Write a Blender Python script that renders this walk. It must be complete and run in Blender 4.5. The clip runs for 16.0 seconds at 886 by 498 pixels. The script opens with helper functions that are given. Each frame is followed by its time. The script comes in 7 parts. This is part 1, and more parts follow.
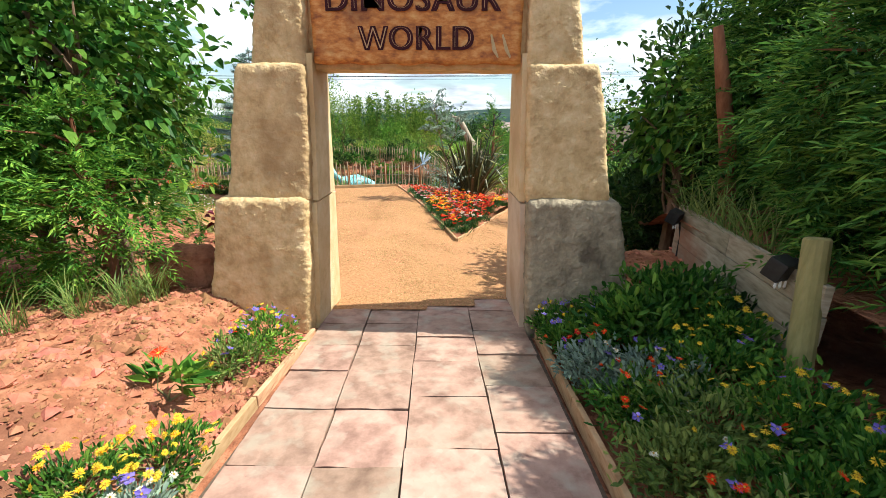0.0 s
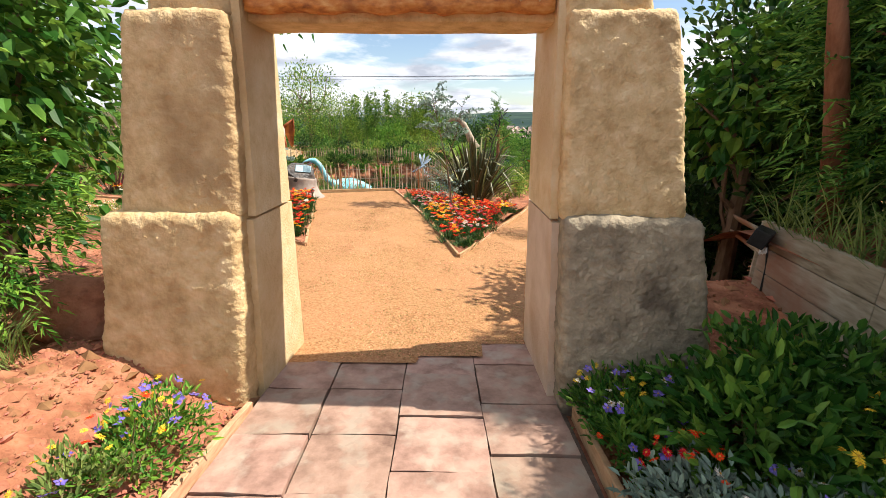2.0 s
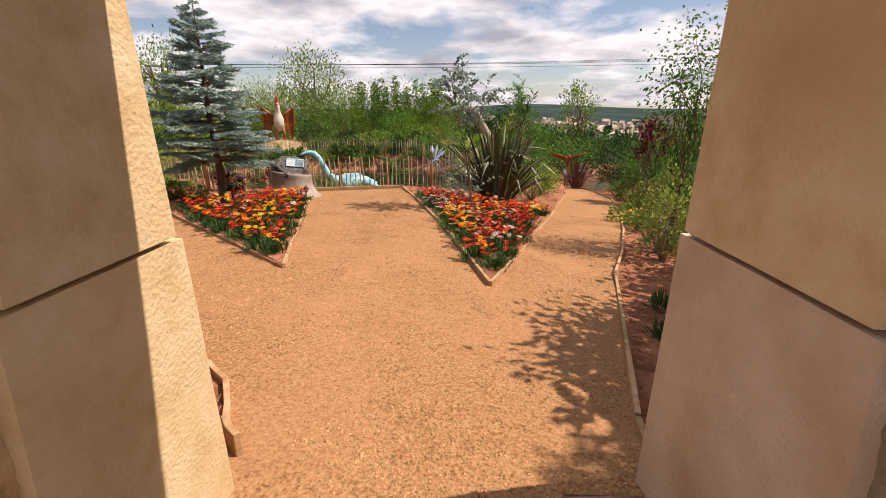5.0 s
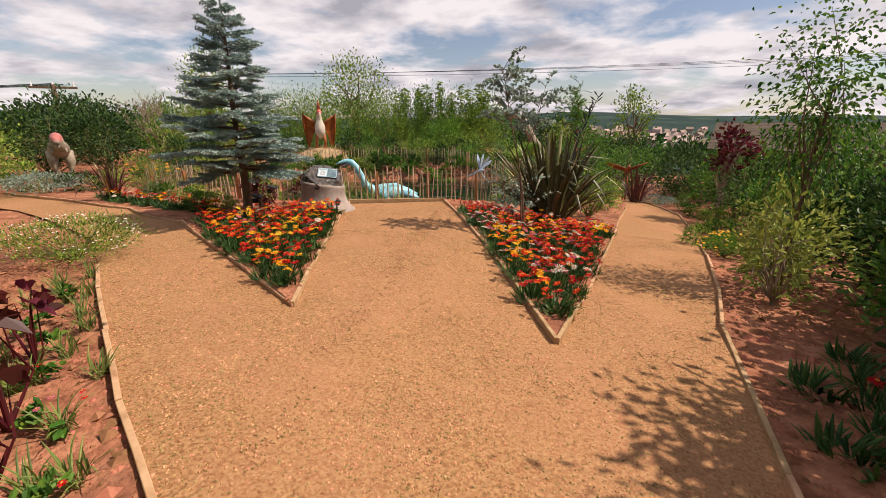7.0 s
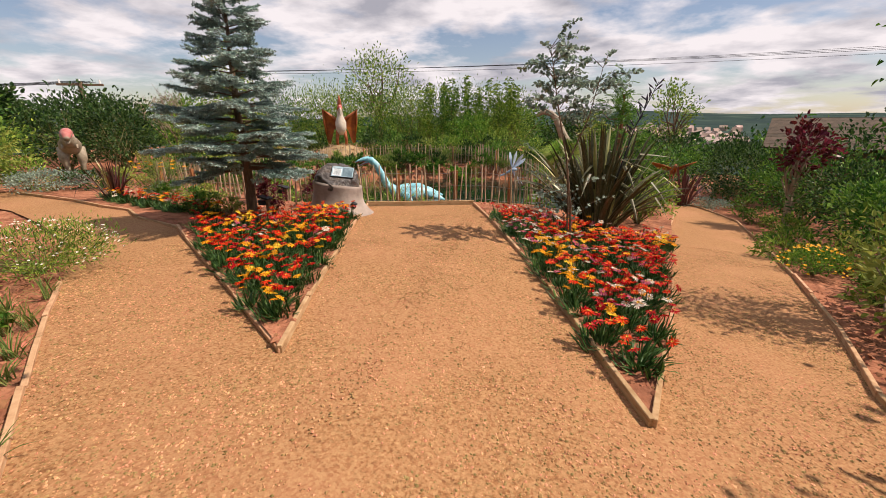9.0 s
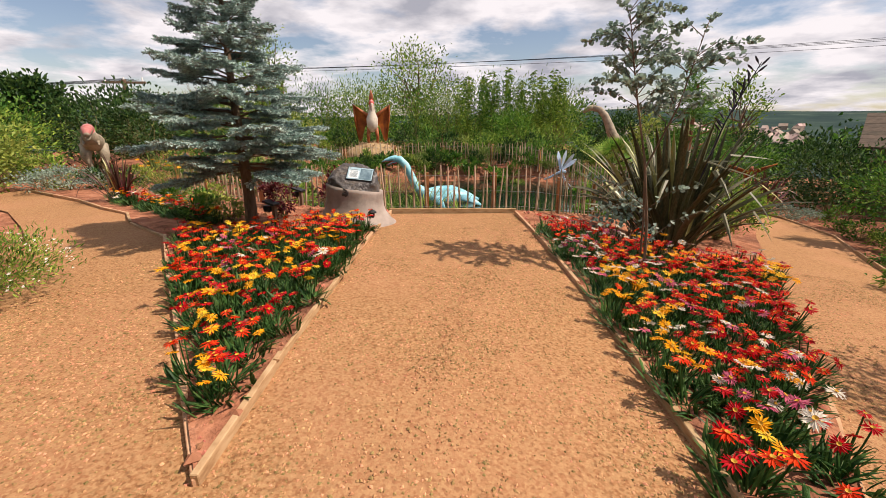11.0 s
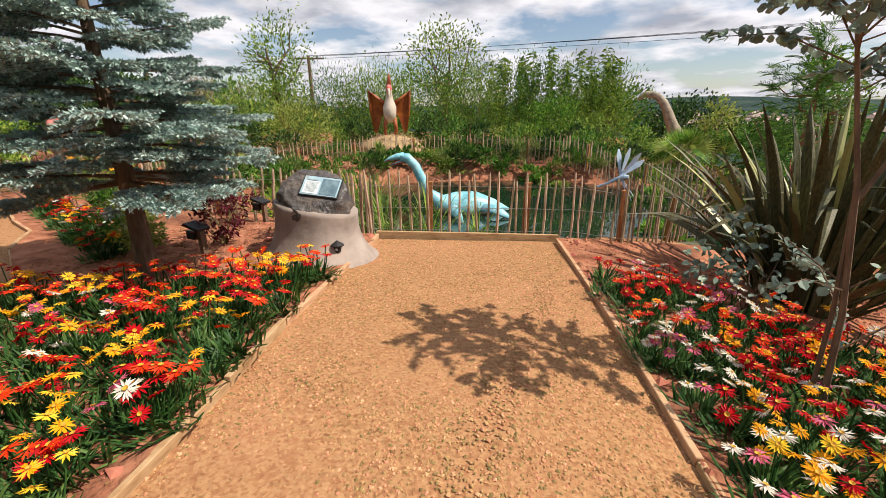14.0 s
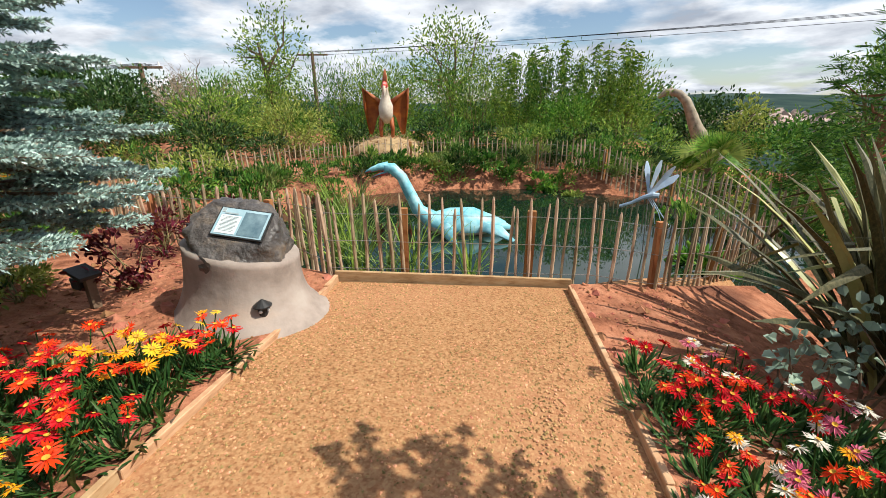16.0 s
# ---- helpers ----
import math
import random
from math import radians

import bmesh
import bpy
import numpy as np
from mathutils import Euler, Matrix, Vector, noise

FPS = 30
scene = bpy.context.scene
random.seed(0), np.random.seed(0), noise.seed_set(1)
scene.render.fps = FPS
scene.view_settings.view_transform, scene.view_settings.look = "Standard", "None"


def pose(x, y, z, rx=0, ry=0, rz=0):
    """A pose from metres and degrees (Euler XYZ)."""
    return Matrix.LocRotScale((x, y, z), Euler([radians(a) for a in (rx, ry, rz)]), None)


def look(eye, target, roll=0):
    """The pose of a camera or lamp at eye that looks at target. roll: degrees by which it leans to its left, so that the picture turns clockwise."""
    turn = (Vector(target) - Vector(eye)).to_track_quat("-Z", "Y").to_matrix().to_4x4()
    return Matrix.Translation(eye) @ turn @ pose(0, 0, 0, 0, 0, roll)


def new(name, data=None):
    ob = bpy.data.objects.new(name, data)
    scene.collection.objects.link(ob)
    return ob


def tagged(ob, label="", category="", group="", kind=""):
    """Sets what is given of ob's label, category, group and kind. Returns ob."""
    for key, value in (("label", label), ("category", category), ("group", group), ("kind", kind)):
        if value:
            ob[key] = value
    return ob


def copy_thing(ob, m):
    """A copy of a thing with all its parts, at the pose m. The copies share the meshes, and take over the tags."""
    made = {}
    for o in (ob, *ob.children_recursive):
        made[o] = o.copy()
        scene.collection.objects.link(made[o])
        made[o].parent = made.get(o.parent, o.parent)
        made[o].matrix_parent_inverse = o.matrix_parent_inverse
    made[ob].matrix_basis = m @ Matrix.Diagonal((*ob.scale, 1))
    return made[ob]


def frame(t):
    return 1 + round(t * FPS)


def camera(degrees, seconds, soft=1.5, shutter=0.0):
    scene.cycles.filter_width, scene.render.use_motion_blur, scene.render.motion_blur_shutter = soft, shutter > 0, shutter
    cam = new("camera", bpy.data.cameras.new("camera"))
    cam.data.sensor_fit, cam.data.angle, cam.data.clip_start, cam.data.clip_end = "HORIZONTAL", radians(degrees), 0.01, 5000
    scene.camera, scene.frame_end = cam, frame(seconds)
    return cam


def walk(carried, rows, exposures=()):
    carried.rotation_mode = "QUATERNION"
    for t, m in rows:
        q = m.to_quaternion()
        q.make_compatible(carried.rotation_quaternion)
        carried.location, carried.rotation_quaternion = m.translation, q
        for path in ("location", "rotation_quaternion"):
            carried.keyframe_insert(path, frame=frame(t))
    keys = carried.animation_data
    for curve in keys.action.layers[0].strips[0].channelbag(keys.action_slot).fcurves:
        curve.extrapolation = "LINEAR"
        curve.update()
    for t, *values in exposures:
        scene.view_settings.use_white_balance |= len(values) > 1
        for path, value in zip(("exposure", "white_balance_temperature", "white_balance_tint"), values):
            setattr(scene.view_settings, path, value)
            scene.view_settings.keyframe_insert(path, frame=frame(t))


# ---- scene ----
cam = camera(94.1, 16.0, soft=0.75)
METRES, EYE, TILT, LEAN, TURN = 9.8, 1.5, 0.0, 2.5, 0.0
ROWS = [
    (0.0, 0.0, 0.0, 0.0, 0.87, -17.66, -2.72),
    (0.5, -0.002, 0.0297, -0.0022, 0.84, -17.24, -2.75),
    (1.0, -0.0002, 0.0608, -0.0067, 0.77, -16.88, -2.75),
    (1.5, 0.0047, 0.0926, -0.0086, 1.13, -16.9, -2.76),
    (2.0, 0.0032, 0.1196, -0.0148, 1.18, -17.24, -2.75),
    (2.5, 0.0011, 0.1501, -0.0167, 0.93, -17.65, -2.8),
    (3.0, 0.0036, 0.1846, -0.0188, 1.17, -17.81, -2.76),
    (3.5, -0.0015, 0.2138, -0.0239, 1.76, -18.24, -2.69),
    (6.0, -0.0231, 0.3479, -0.0323, 3.72, -18.24, -2.67),
    (6.5, -0.0252, 0.379, -0.0329, 6.71, -17.75, -2.52),
    (7.0, -0.0327, 0.4022, -0.0383, 8.25, -17.45, -2.47),
    (7.5, -0.0381, 0.4252, -0.0406, 8.74, -17.23, -2.45),
    (8.0, -0.0403, 0.4505, -0.0439, 9.37, -17.28, -2.43),
    (8.5, -0.0484, 0.477, -0.0489, 10.56, -17.58, -2.4),
    (9.0, -0.0598, 0.5047, -0.0502, 11.44, -17.76, -2.37),
    (9.5, -0.0611, 0.536, -0.051, 12.87, -17.68, -2.32),
    (10.0, -0.066, 0.5649, -0.0537, 14.65, -17.67, -2.26),
    (12.5, -0.1018, 0.7392, -0.0661, 20.22, -18.97, -2.1),
    (13.0, -0.1027, 0.7762, -0.067, 22.06, -18.97, -1.98),
    (13.5, -0.112, 0.8135, -0.067, 21.98, -19.47, -2.01),
    (14.0, -0.1149, 0.8521, -0.0666, 21.75, -19.61, -2.02),
    (14.5, -0.1191, 0.884, -0.0647, 22.35, -19.82, -2.04),
    (15.0, -0.1308, 0.9133, -0.0623, 22.8, -19.85, -2.1),
    (15.5, -0.133, 0.9442, -0.0635, 22.93, -19.73, -2.08),
    (16.0, -0.133, 0.9783, -0.0609, 23.29, -20.02, -2.03),
]
walk(cam, [(t, pose(0, 0, EYE, TILT, LEAN, TURN) @ pose(METRES * x, METRES * y, METRES * z, 90 + pitch, roll, yaw)) for t, x, y, z, yaw, pitch, roll in ROWS],
     [(0.0, 0.92, 6050, 4), (1.5, 0.88, 6300, 9), (3.4, 0.74, 6750, 17), (5.4, 0.26, 6950, 21), (7.0, 0.16, 6950, 21), (12.0, 0.28, 6800, 18), (14.5, 0.34, 6500, 13), (16.0, 0.40, 6250, 9)])

# ---- world, sun ----
SUN_AZ, SUN_EL = radians(7.0), radians(53.0)      # from +x towards +y
SUN_DIR = Vector((math.cos(SUN_AZ) * math.cos(SUN_EL), math.sin(SUN_AZ) * math.cos(SUN_EL), math.sin(SUN_EL)))
sun_data = bpy.data.lights.new("sun", "SUN")
sun_data.energy, sun_data.angle, sun_data.color = 5.0, radians(0.55), (1.0, 0.92, 0.78)
sun_ob = new("sun", sun_data)
sun_ob.matrix_world = look(SUN_DIR * 50, (0, 0, 0))

world = bpy.data.worlds.new("sky_world")
scene.world = world
world.use_nodes = True
wn, wl = world.node_tree.nodes, world.node_tree.links
wn.clear()
w_out = wn.new("ShaderNodeOutputWorld")
w_bg = wn.new("ShaderNodeBackground")
w_sky = wn.new("ShaderNodeTexSky")
w_sky.sky_type, w_sky.sun_disc = "NISHITA", False
w_sky.sun_elevation, w_sky.sun_rotation = SUN_EL, math.pi / 2 - SUN_AZ
w_sky.air_density, w_sky.dust_density = 1.0, 0.6
w_tc = wn.new("ShaderNodeTexCoord")
w_sep = wn.new("ShaderNodeSeparateXYZ")
wl.new(w_tc.outputs["Generated"], w_sep.inputs[0])


def w_math(op, a, b=0.0, clamp=False):
    n = wn.new("ShaderNodeMath")
    n.operation, n.use_clamp = op, clamp
    for i, v in enumerate((a, b)):
        if isinstance(v, (int, float)):
            n.inputs[i].default_value = v
        else:
            wl.new(v, n.inputs[i])
    return n.outputs[0]


# a flat cloud deck seen in perspective
w_up = w_math("MAXIMUM", w_math("ADD", w_sep.outputs[2], 0.17), 0.02)
w_cmb = wn.new("ShaderNodeCombineXYZ")
wl.new(w_math("DIVIDE", w_sep.outputs[0], w_up), w_cmb.inputs[0])
wl.new(w_math("DIVIDE", w_sep.outputs[1], w_up), w_cmb.inputs[1])


def w_noise(scale, detail, rough, offset):
    mp = wn.new("ShaderNodeMapping")
    mp.inputs["Location"].default_value = offset
    wl.new(w_cmb.outputs[0], mp.inputs[0])
    n = wn.new("ShaderNodeTexNoise")
    n.inputs["Scale"].default_value, n.inputs["Detail"].default_value, n.inputs["Roughness"].default_value = scale, detail, rough
    n.inputs["Distortion"].default_value = 0.1
    wl.new(mp.outputs[0], n.inputs["Vector"])
    return n.outputs["Fac"]


w_cover = w_noise(1.15, 10, 0.56, (3.1, 1.7, 0))
w_ramp = wn.new("ShaderNodeValToRGB")
w_ramp.color_ramp.elements[0].position, w_ramp.color_ramp.elements[1].position = 0.42, 0.54
wl.new(w_cover, w_ramp.inputs[0])
w_dense = wn.new("ShaderNodeValToRGB")
e = w_dense.color_ramp.elements
e[0].position, e[0].color = 0.42, (8.8, 8.9, 9.1, 1)
e[1].position, e[1].color = 0.66, (3.9, 4.2, 4.8, 1)
wl.new(w_noise(1.9, 8, 0.55, (3.35, 1.9, 0.3)), w_dense.inputs[0])
w_mix = wn.new("ShaderNodeMix")
w_mix.data_type = "RGBA"
wl.new(w_ramp.outputs[0], w_mix.inputs["Factor"])
wl.new(w_sky.outputs[0], w_mix.inputs["A"])
wl.new(w_dense.outputs[0], w_mix.inputs["B"])
wl.new(w_mix.outputs["Result"], w_bg.inputs[0])
w_bg.inputs[1].default_value = 0.088
wl.new(w_bg.outputs[0], w_out.inputs[0])


# ---- materials ----
def material(name, colours, scale=8.0, rough=0.8, bump=0.0, bump_scale=None, spec=0.3, metal=0.0, island=0.0,
             detail=6, stretch=(1, 1, 1), second=None, translucent=0.0, obj_random=0.0, cell=None):
    """A procedural surface: noise between the colours, a second coarse stain, a bump, and a random shift for each piece."""
    m = bpy.data.materials.new(name)
    m.use_nodes = True
    nt = m.node_tree
    n, l = nt.nodes, nt.links
    bsdf = n["Principled BSDF"]
    tc = n.new("ShaderNodeTexCoord")
    mp = n.new("ShaderNodeMapping")
    mp.inputs["Scale"].default_value = stretch
    l.new(tc.outputs["Object"], mp.inputs[0])
    noise_n = n.new("ShaderNodeTexNoise")
    noise_n.inputs["Scale"].default_value, noise_n.inputs["Detail"].default_value = scale, detail
    noise_n.inputs["Roughness"].default_value = 0.62
    l.new(mp.outputs[0], noise_n.inputs["Vector"])
    ramp = n.new("ShaderNodeValToRGB")
    el = ramp.color_ramp.elements
    k = len(colours)
    while len(el) < k:
        el.new(0.5)
    for i, c in enumerate(colours):
        el[i].position = 0.5 if k == 1 else 0.3 + 0.4 * i / (k - 1)
        el[i].color = (*c, 1)
    l.new(noise_n.outputs["Fac"], ramp.inputs[0])
    colour = ramp.outputs[0]
    if second:
        col2, sc2, lo, hi = second
        n2 = n.new("ShaderNodeTexNoise")
        n2.inputs["Scale"].default_value, n2.inputs["Detail"].default_value = sc2, 4
        l.new(tc.outputs["Object"], n2.inputs["Vector"])
        r2 = n.new("ShaderNodeMapRange")
        r2.inputs["From Min"].default_value, r2.inputs["From Max"].default_value = lo, hi
        l.new(n2.outputs["Fac"], r2.inputs["Value"])
        mx = n.new("ShaderNodeMix")
        mx.data_type = "RGBA"
        l.new(r2.outputs[0], mx.inputs["Factor"])
        l.new(colour, mx.inputs["A"])
        mx.inputs["B"].default_value = (*col2, 1)
        colour = mx.outputs["Result"]
    if cell:
        col3, sc3, amount = cell
        v = n.new("ShaderNodeTexVoronoi")
        v.inputs["Scale"].default_value = sc3
        l.new(tc.outputs["Object"], v.inputs["Vector"])
        sepc = n.new("ShaderNodeSeparateColor")
        l.new(v.outputs["Color"], sepc.inputs[0])
        mulc = n.new("ShaderNodeMath")
        mulc.operation = "MULTIPLY"
        mulc.inputs[1].default_value = amount
        l.new(sepc.outputs[0], mulc.inputs[0])
        mx3 = n.new("ShaderNodeMix")
        mx3.data_type = "RGBA"
        l.new(mulc.outputs[0], mx3.inputs["Factor"])
        l.new(colour, mx3.inputs["A"])
        mx3.inputs["B"].default_value = (*col3, 1)
        colour = mx3.outputs["Result"]
    rnd = None
    if island or obj_random:
        if island:
            rnd = n.new("ShaderNodeNewGeometry").outputs["Random Per Island"]
        else:
            rnd = n.new("ShaderNodeObjectInfo").outputs["Random"]
        hsv = n.new("ShaderNodeHueSaturation")
        rr = n.new("ShaderNodeMapRange")
        a = island or obj_random
        rr.inputs["To Min"].default_value, rr.inputs["To Max"].default_value = 1 - a, 1 + a
        l.new(rnd, rr.inputs["Value"])
        l.new(rr.outputs[0], hsv.inputs["Value"])
        r3 = n.new("ShaderNodeMapRange")
        r3.inputs["To Min"].default_value, r3.inputs["To Max"].default_value = 0.5 + 0.06 * a, 0.5 - 0.06 * a
        l.new(rnd, r3.inputs["Value"])
        l.new(r3.outputs[0], hsv.inputs["Hue"])
        l.new(colour, hsv.inputs["Color"])
        colour = hsv.outputs[0]
    l.new(colour, bsdf.inputs["Base Color"])
    bsdf.inputs["Roughness"].default_value, bsdf.inputs["Metallic"].default_value = rough, metal
    bsdf.inputs["Specular IOR Level"].default_value = spec
    if bump:
        bn = n.new("ShaderNodeTexNoise")
        bn.inputs["Scale"].default_value, bn.inputs["Detail"].default_value = bump_scale or scale * 3, 5
        l.new(mp.outputs[0], bn.inputs["Vector"])
        bp = n.new("ShaderNodeBump")
        bp.inputs["Strength"].default_value, bp.inputs["Distance"].default_value = min(1.0, bump * 20), bump
        l.new(bn.outputs["Fac"], bp.inputs["Height"])
        l.new(bp.outputs[0], bsdf.inputs["Normal"])
    if translucent:
        tr = n.new("ShaderNodeBsdfTranslucent")
        l.new(colour, tr.inputs["Color"])
        sh = n.new("ShaderNodeMixShader")
        sh.inputs[0].default_value = translucent
        l.new(bsdf.outputs[0], sh.inputs[1])
        l.new(tr.outputs[0], sh.inputs[2])
        l.new(sh.outputs[0], n["Material Output"].inputs["Surface"])
    return m


def leafy(name, colours, vary=0.35, rough=0.5, translucent=0.3, spec=0.22):
    return material(name, colours, scale=3.0, rough=rough, spec=spec, island=vary, translucent=translucent)


M = dict(
    soil=material("red_soil", [(0.16, 0.06, 0.032), (0.34, 0.14, 0.078), (0.46, 0.215, 0.125)], 5, 0.95, 0.05, 14, 0.1, second=((0.13, 0.055, 0.035), 1.3, 0.5, 0.75)),
    clod=material("red_soil_clods", [(0.22, 0.09, 0.05), (0.45, 0.20, 0.115)], 9, 0.95, 0.012, 40, 0.1, island=0.35),
    far=material("far_land", [(0.014, 0.034, 0.03), (0.03, 0.055, 0.045), (0.07, 0.10, 0.075)], 0.012, 0.95, spec=0.05, cell=((0.016, 0.034, 0.034), 0.02, 0.85)),
    gravel=material("sandy_gravel", [(0.10, 0.041, 0.015), (0.265, 0.118, 0.05), (0.41, 0.22, 0.105)], 42, 0.92, 0.012, 75, 0.15, second=((0.325, 0.145, 0.073), 1.1, 0.42, 0.7), cell=((0.53, 0.34, 0.165), 75, 0.45)),
    chip=material("gravel_chips", [(0.26, 0.13, 0.055), (0.54, 0.335, 0.15)], 12, 0.85, spec=0.25, island=0.55),
    paver=material("riven_sandstone", [(0.17, 0.10, 0.075), (0.34, 0.215, 0.165), (0.45, 0.305, 0.24)], 5, 0.75, 0.012, 13, 0.25, second=((0.36, 0.29, 0.23), 6.0, 0.5, 0.66), obj_random=0.16, cell=((0.20, 0.12, 0.09), 26, 0.22)),
    joint=material("dark_joint_grit", [(0.07, 0.05, 0.04), (0.15, 0.11, 0.08)], 30, 0.95, 0.004, 90),
    render=material("sand_render", [(0.43, 0.285, 0.135), (0.62, 0.445, 0.235), (0.74, 0.57, 0.34)], 9, 0.75, 0.024, 48, 0.3, second=((0.33, 0.21, 0.10), 1.7, 0.52, 0.76)),
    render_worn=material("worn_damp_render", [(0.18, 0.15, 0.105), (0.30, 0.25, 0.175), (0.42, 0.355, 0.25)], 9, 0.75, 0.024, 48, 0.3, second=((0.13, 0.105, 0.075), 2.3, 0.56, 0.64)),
    plaster=material("smooth_ochre_render", [(0.52, 0.37, 0.19), (0.62, 0.47, 0.27), (0.68, 0.55, 0.36)], 6, 0.7, 0.02, 60, 0.25, second=((0.45, 0.27, 0.12), 1.5, 0.5, 0.8)),
    plaster_pale=material("smooth_pink_render", [(0.52, 0.40, 0.29), (0.62, 0.50, 0.39)], 6, 0.7, 0.02, 60, 0.25, second=((0.42, 0.28, 0.17), 1.9, 0.5, 0.8)),
    board=material("scorched_sign_board", [(0.20, 0.05, 0.012), (0.54, 0.20, 0.04), (0.70, 0.40, 0.14)], 9.0, 0.5, 0.012, 22, 0.4, stretch=(1, 1, 2), second=((0.12, 0.03, 0.015), 3.5, 0.52, 0.75)),
    maroon=material("maroon_paint", [(0.03, 0.006, 0.010), (0.055, 0.010, 0.014)], 12, 0.6, spec=0.15),
    tan_line=material("pale_letter_line", [(0.45, 0.27, 0.13), (0.55, 0.36, 0.2)], 12, 0.6),
    timber=material("sawn_edging_timber", [(0.30, 0.16, 0.08), (0.47, 0.29, 0.16), (0.55, 0.37, 0.22)], 7, 0.8, 0.004, 30, 0.2, stretch=(1, 1, 5), obj_random=0.18),
    sleeper=material("weathered_wall_planks", [(0.23, 0.19, 0.13), (0.38, 0.32, 0.23), (0.48, 0.42, 0.32)], 5, 0.85, 0.006, 22, 0.15, stretch=(1, 1, 6), second=((0.33, 0.16, 0.10), 1.6, 0.5, 0.7), obj_random=0.15),
    post=material("green_treated_post", [(0.22, 0.20, 0.08), (0.36, 0.31, 0.14)], 4, 0.85, 0.006, 18, 0.15, stretch=(5, 5, 0.6)),
    paling=material("chestnut_paling", [(0.19, 0.125, 0.075), (0.37, 0.275, 0.18), (0.54, 0.44, 0.32)], 6, 0.85, 0.004, 30, 0.15, stretch=(3, 3, 0.5), obj_random=0.35),
    fpost=material("orange_treated_post", [(0.24, 0.10, 0.035), (0.37, 0.18, 0.07)], 6, 0.85, 0.004, 30, 0.15, stretch=(3, 3, 0.5), obj_random=0.2),
    wire=material("galvanised_wire", [(0.35, 0.34, 0.32)], 10, 0.45, metal=0.8),
    black=material("black_plastic", [(0.015, 0.015, 0.016), (0.03, 0.03, 0.03)], 20, 0.45),
    white=material("white_paint", [(0.75, 0.75, 0.73)], 20, 0.5),
    bark=material("rough_bark", [(0.10, 0.065, 0.045), (0.22, 0.15, 0.10)], 12, 0.9, 0.012, 40, 0.1, stretch=(2, 2, 0.5)),
    redbark=material("reddish_conifer_bark", [(0.16, 0.065, 0.035), (0.30, 0.14, 0.08)], 9, 0.9, 0.012, 40, 0.1, stretch=(2, 2, 0.5)),
    stem=material("green_brown_stems", [(0.13, 0.13, 0.05), (0.22, 0.18, 0.08)], 9, 0.8),
    deadwood=material("bare_grey_branches", [(0.20, 0.15, 0.10), (0.34, 0.27, 0.19)], 9, 0.9),
    rock=material("grey_render_rock", [(0.22, 0.18, 0.155), (0.32, 0.265, 0.23), (0.38, 0.33, 0.29)], 4, 0.8, 0.02, 9, 0.25, second=((0.40, 0.27, 0.19), 2.0, 0.58, 0.8)),
    rock_dark=material("dark_glossy_rock", [(0.03, 0.028, 0.027), (0.09, 0.08, 0.075), (0.22, 0.17, 0.12)], 5, 0.42, 0.05, 9, 0.5),
    panel=material("printed_panel_blue", [(0.20, 0.34, 0.42), (0.42, 0.58, 0.64)], 3, 0.15, spec=0.6),
    panel_dark=material("printed_panel_picture", [(0.05, 0.10, 0.14), (0.20, 0.30, 0.34)], 9, 0.15, spec=0.6),
    paper=material("printed_panel_pale", [(0.72, 0.78, 0.80)], 9, 0.15, spec=0.6),
    ink=material("printed_grey_text", [(0.30, 0.36, 0.38)], 9, 0.2),
    blue=material("turquoise_statue_paint", [(0.07, 0.30, 0.38), (0.22, 0.52, 0.60), (0.45, 0.70, 0.76)], 4, 0.4, 0.006, 30, 0.4),
    bird=material("rust_red_statue_paint", [(0.17, 0.03, 0.012), (0.34, 0.09, 0.03), (0.42, 0.17, 0.06)], 6, 0.5, 0.005, 30, 0.3),
    wing=material("orange_wing_paint", [(0.15, 0.03, 0.008), (0.36, 0.11, 0.012)], 4, 0.5, 0.004, 20, 0.3),
    cream=material("cream_belly_paint", [(0.45, 0.38, 0.30), (0.66, 0.60, 0.50)], 9, 0.5, 0.004, 30),
    red=material("bright_red_paint", [(0.55, 0.06, 0.04)], 9, 0.45),
    grey_dino=material("grey_brown_statue_paint", [(0.16, 0.13, 0.09), (0.30, 0.25, 0.18), (0.40, 0.34, 0.26)], 5, 0.6, 0.008, 25, 0.3),
    pink=material("faded_red_hide_paint", [(0.42, 0.10, 0.09), (0.52, 0.24, 0.21)], 9, 0.6),
    straw=material("dry_straw", [(0.33, 0.21, 0.11), (0.52, 0.36, 0.20)], 9, 0.9, 0.01, 40, island=0.25),
    steel_blue=material("pale_blue_metal", [(0.40, 0.52, 0.66), (0.58, 0.68, 0.78)], 9, 0.35, metal=0.3),
    roof=material("weathered_shingle_roof", [(0.05, 0.038, 0.028), (0.11, 0.08, 0.055)], 5, 0.9, obj_random=0.2),
    clad=material("brown_timber_cladding", [(0.12, 0.08, 0.05), (0.22, 0.15, 0.10)], 5, 0.9),
    town=material("house_brick_and_render", [(0.32, 0.20, 0.16), (0.50, 0.42, 0.36)], 0.05, 0.9, island=0.4),
    spruce=leafy("blue_spruce_needles", [(0.17, 0.26, 0.23), (0.48, 0.62, 0.575)], 0.35, 0.55, 0.0),
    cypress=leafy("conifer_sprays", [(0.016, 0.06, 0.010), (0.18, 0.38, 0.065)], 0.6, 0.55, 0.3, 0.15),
    # lit copy of the spray green above, with sunshine put into its colour
    cypress_lit=leafy("sunlit_conifer_sprays", [(0.045, 0.14, 0.014), (0.20, 0.40, 0.055)], 0.5, 0.55, 0.3, 0.15),
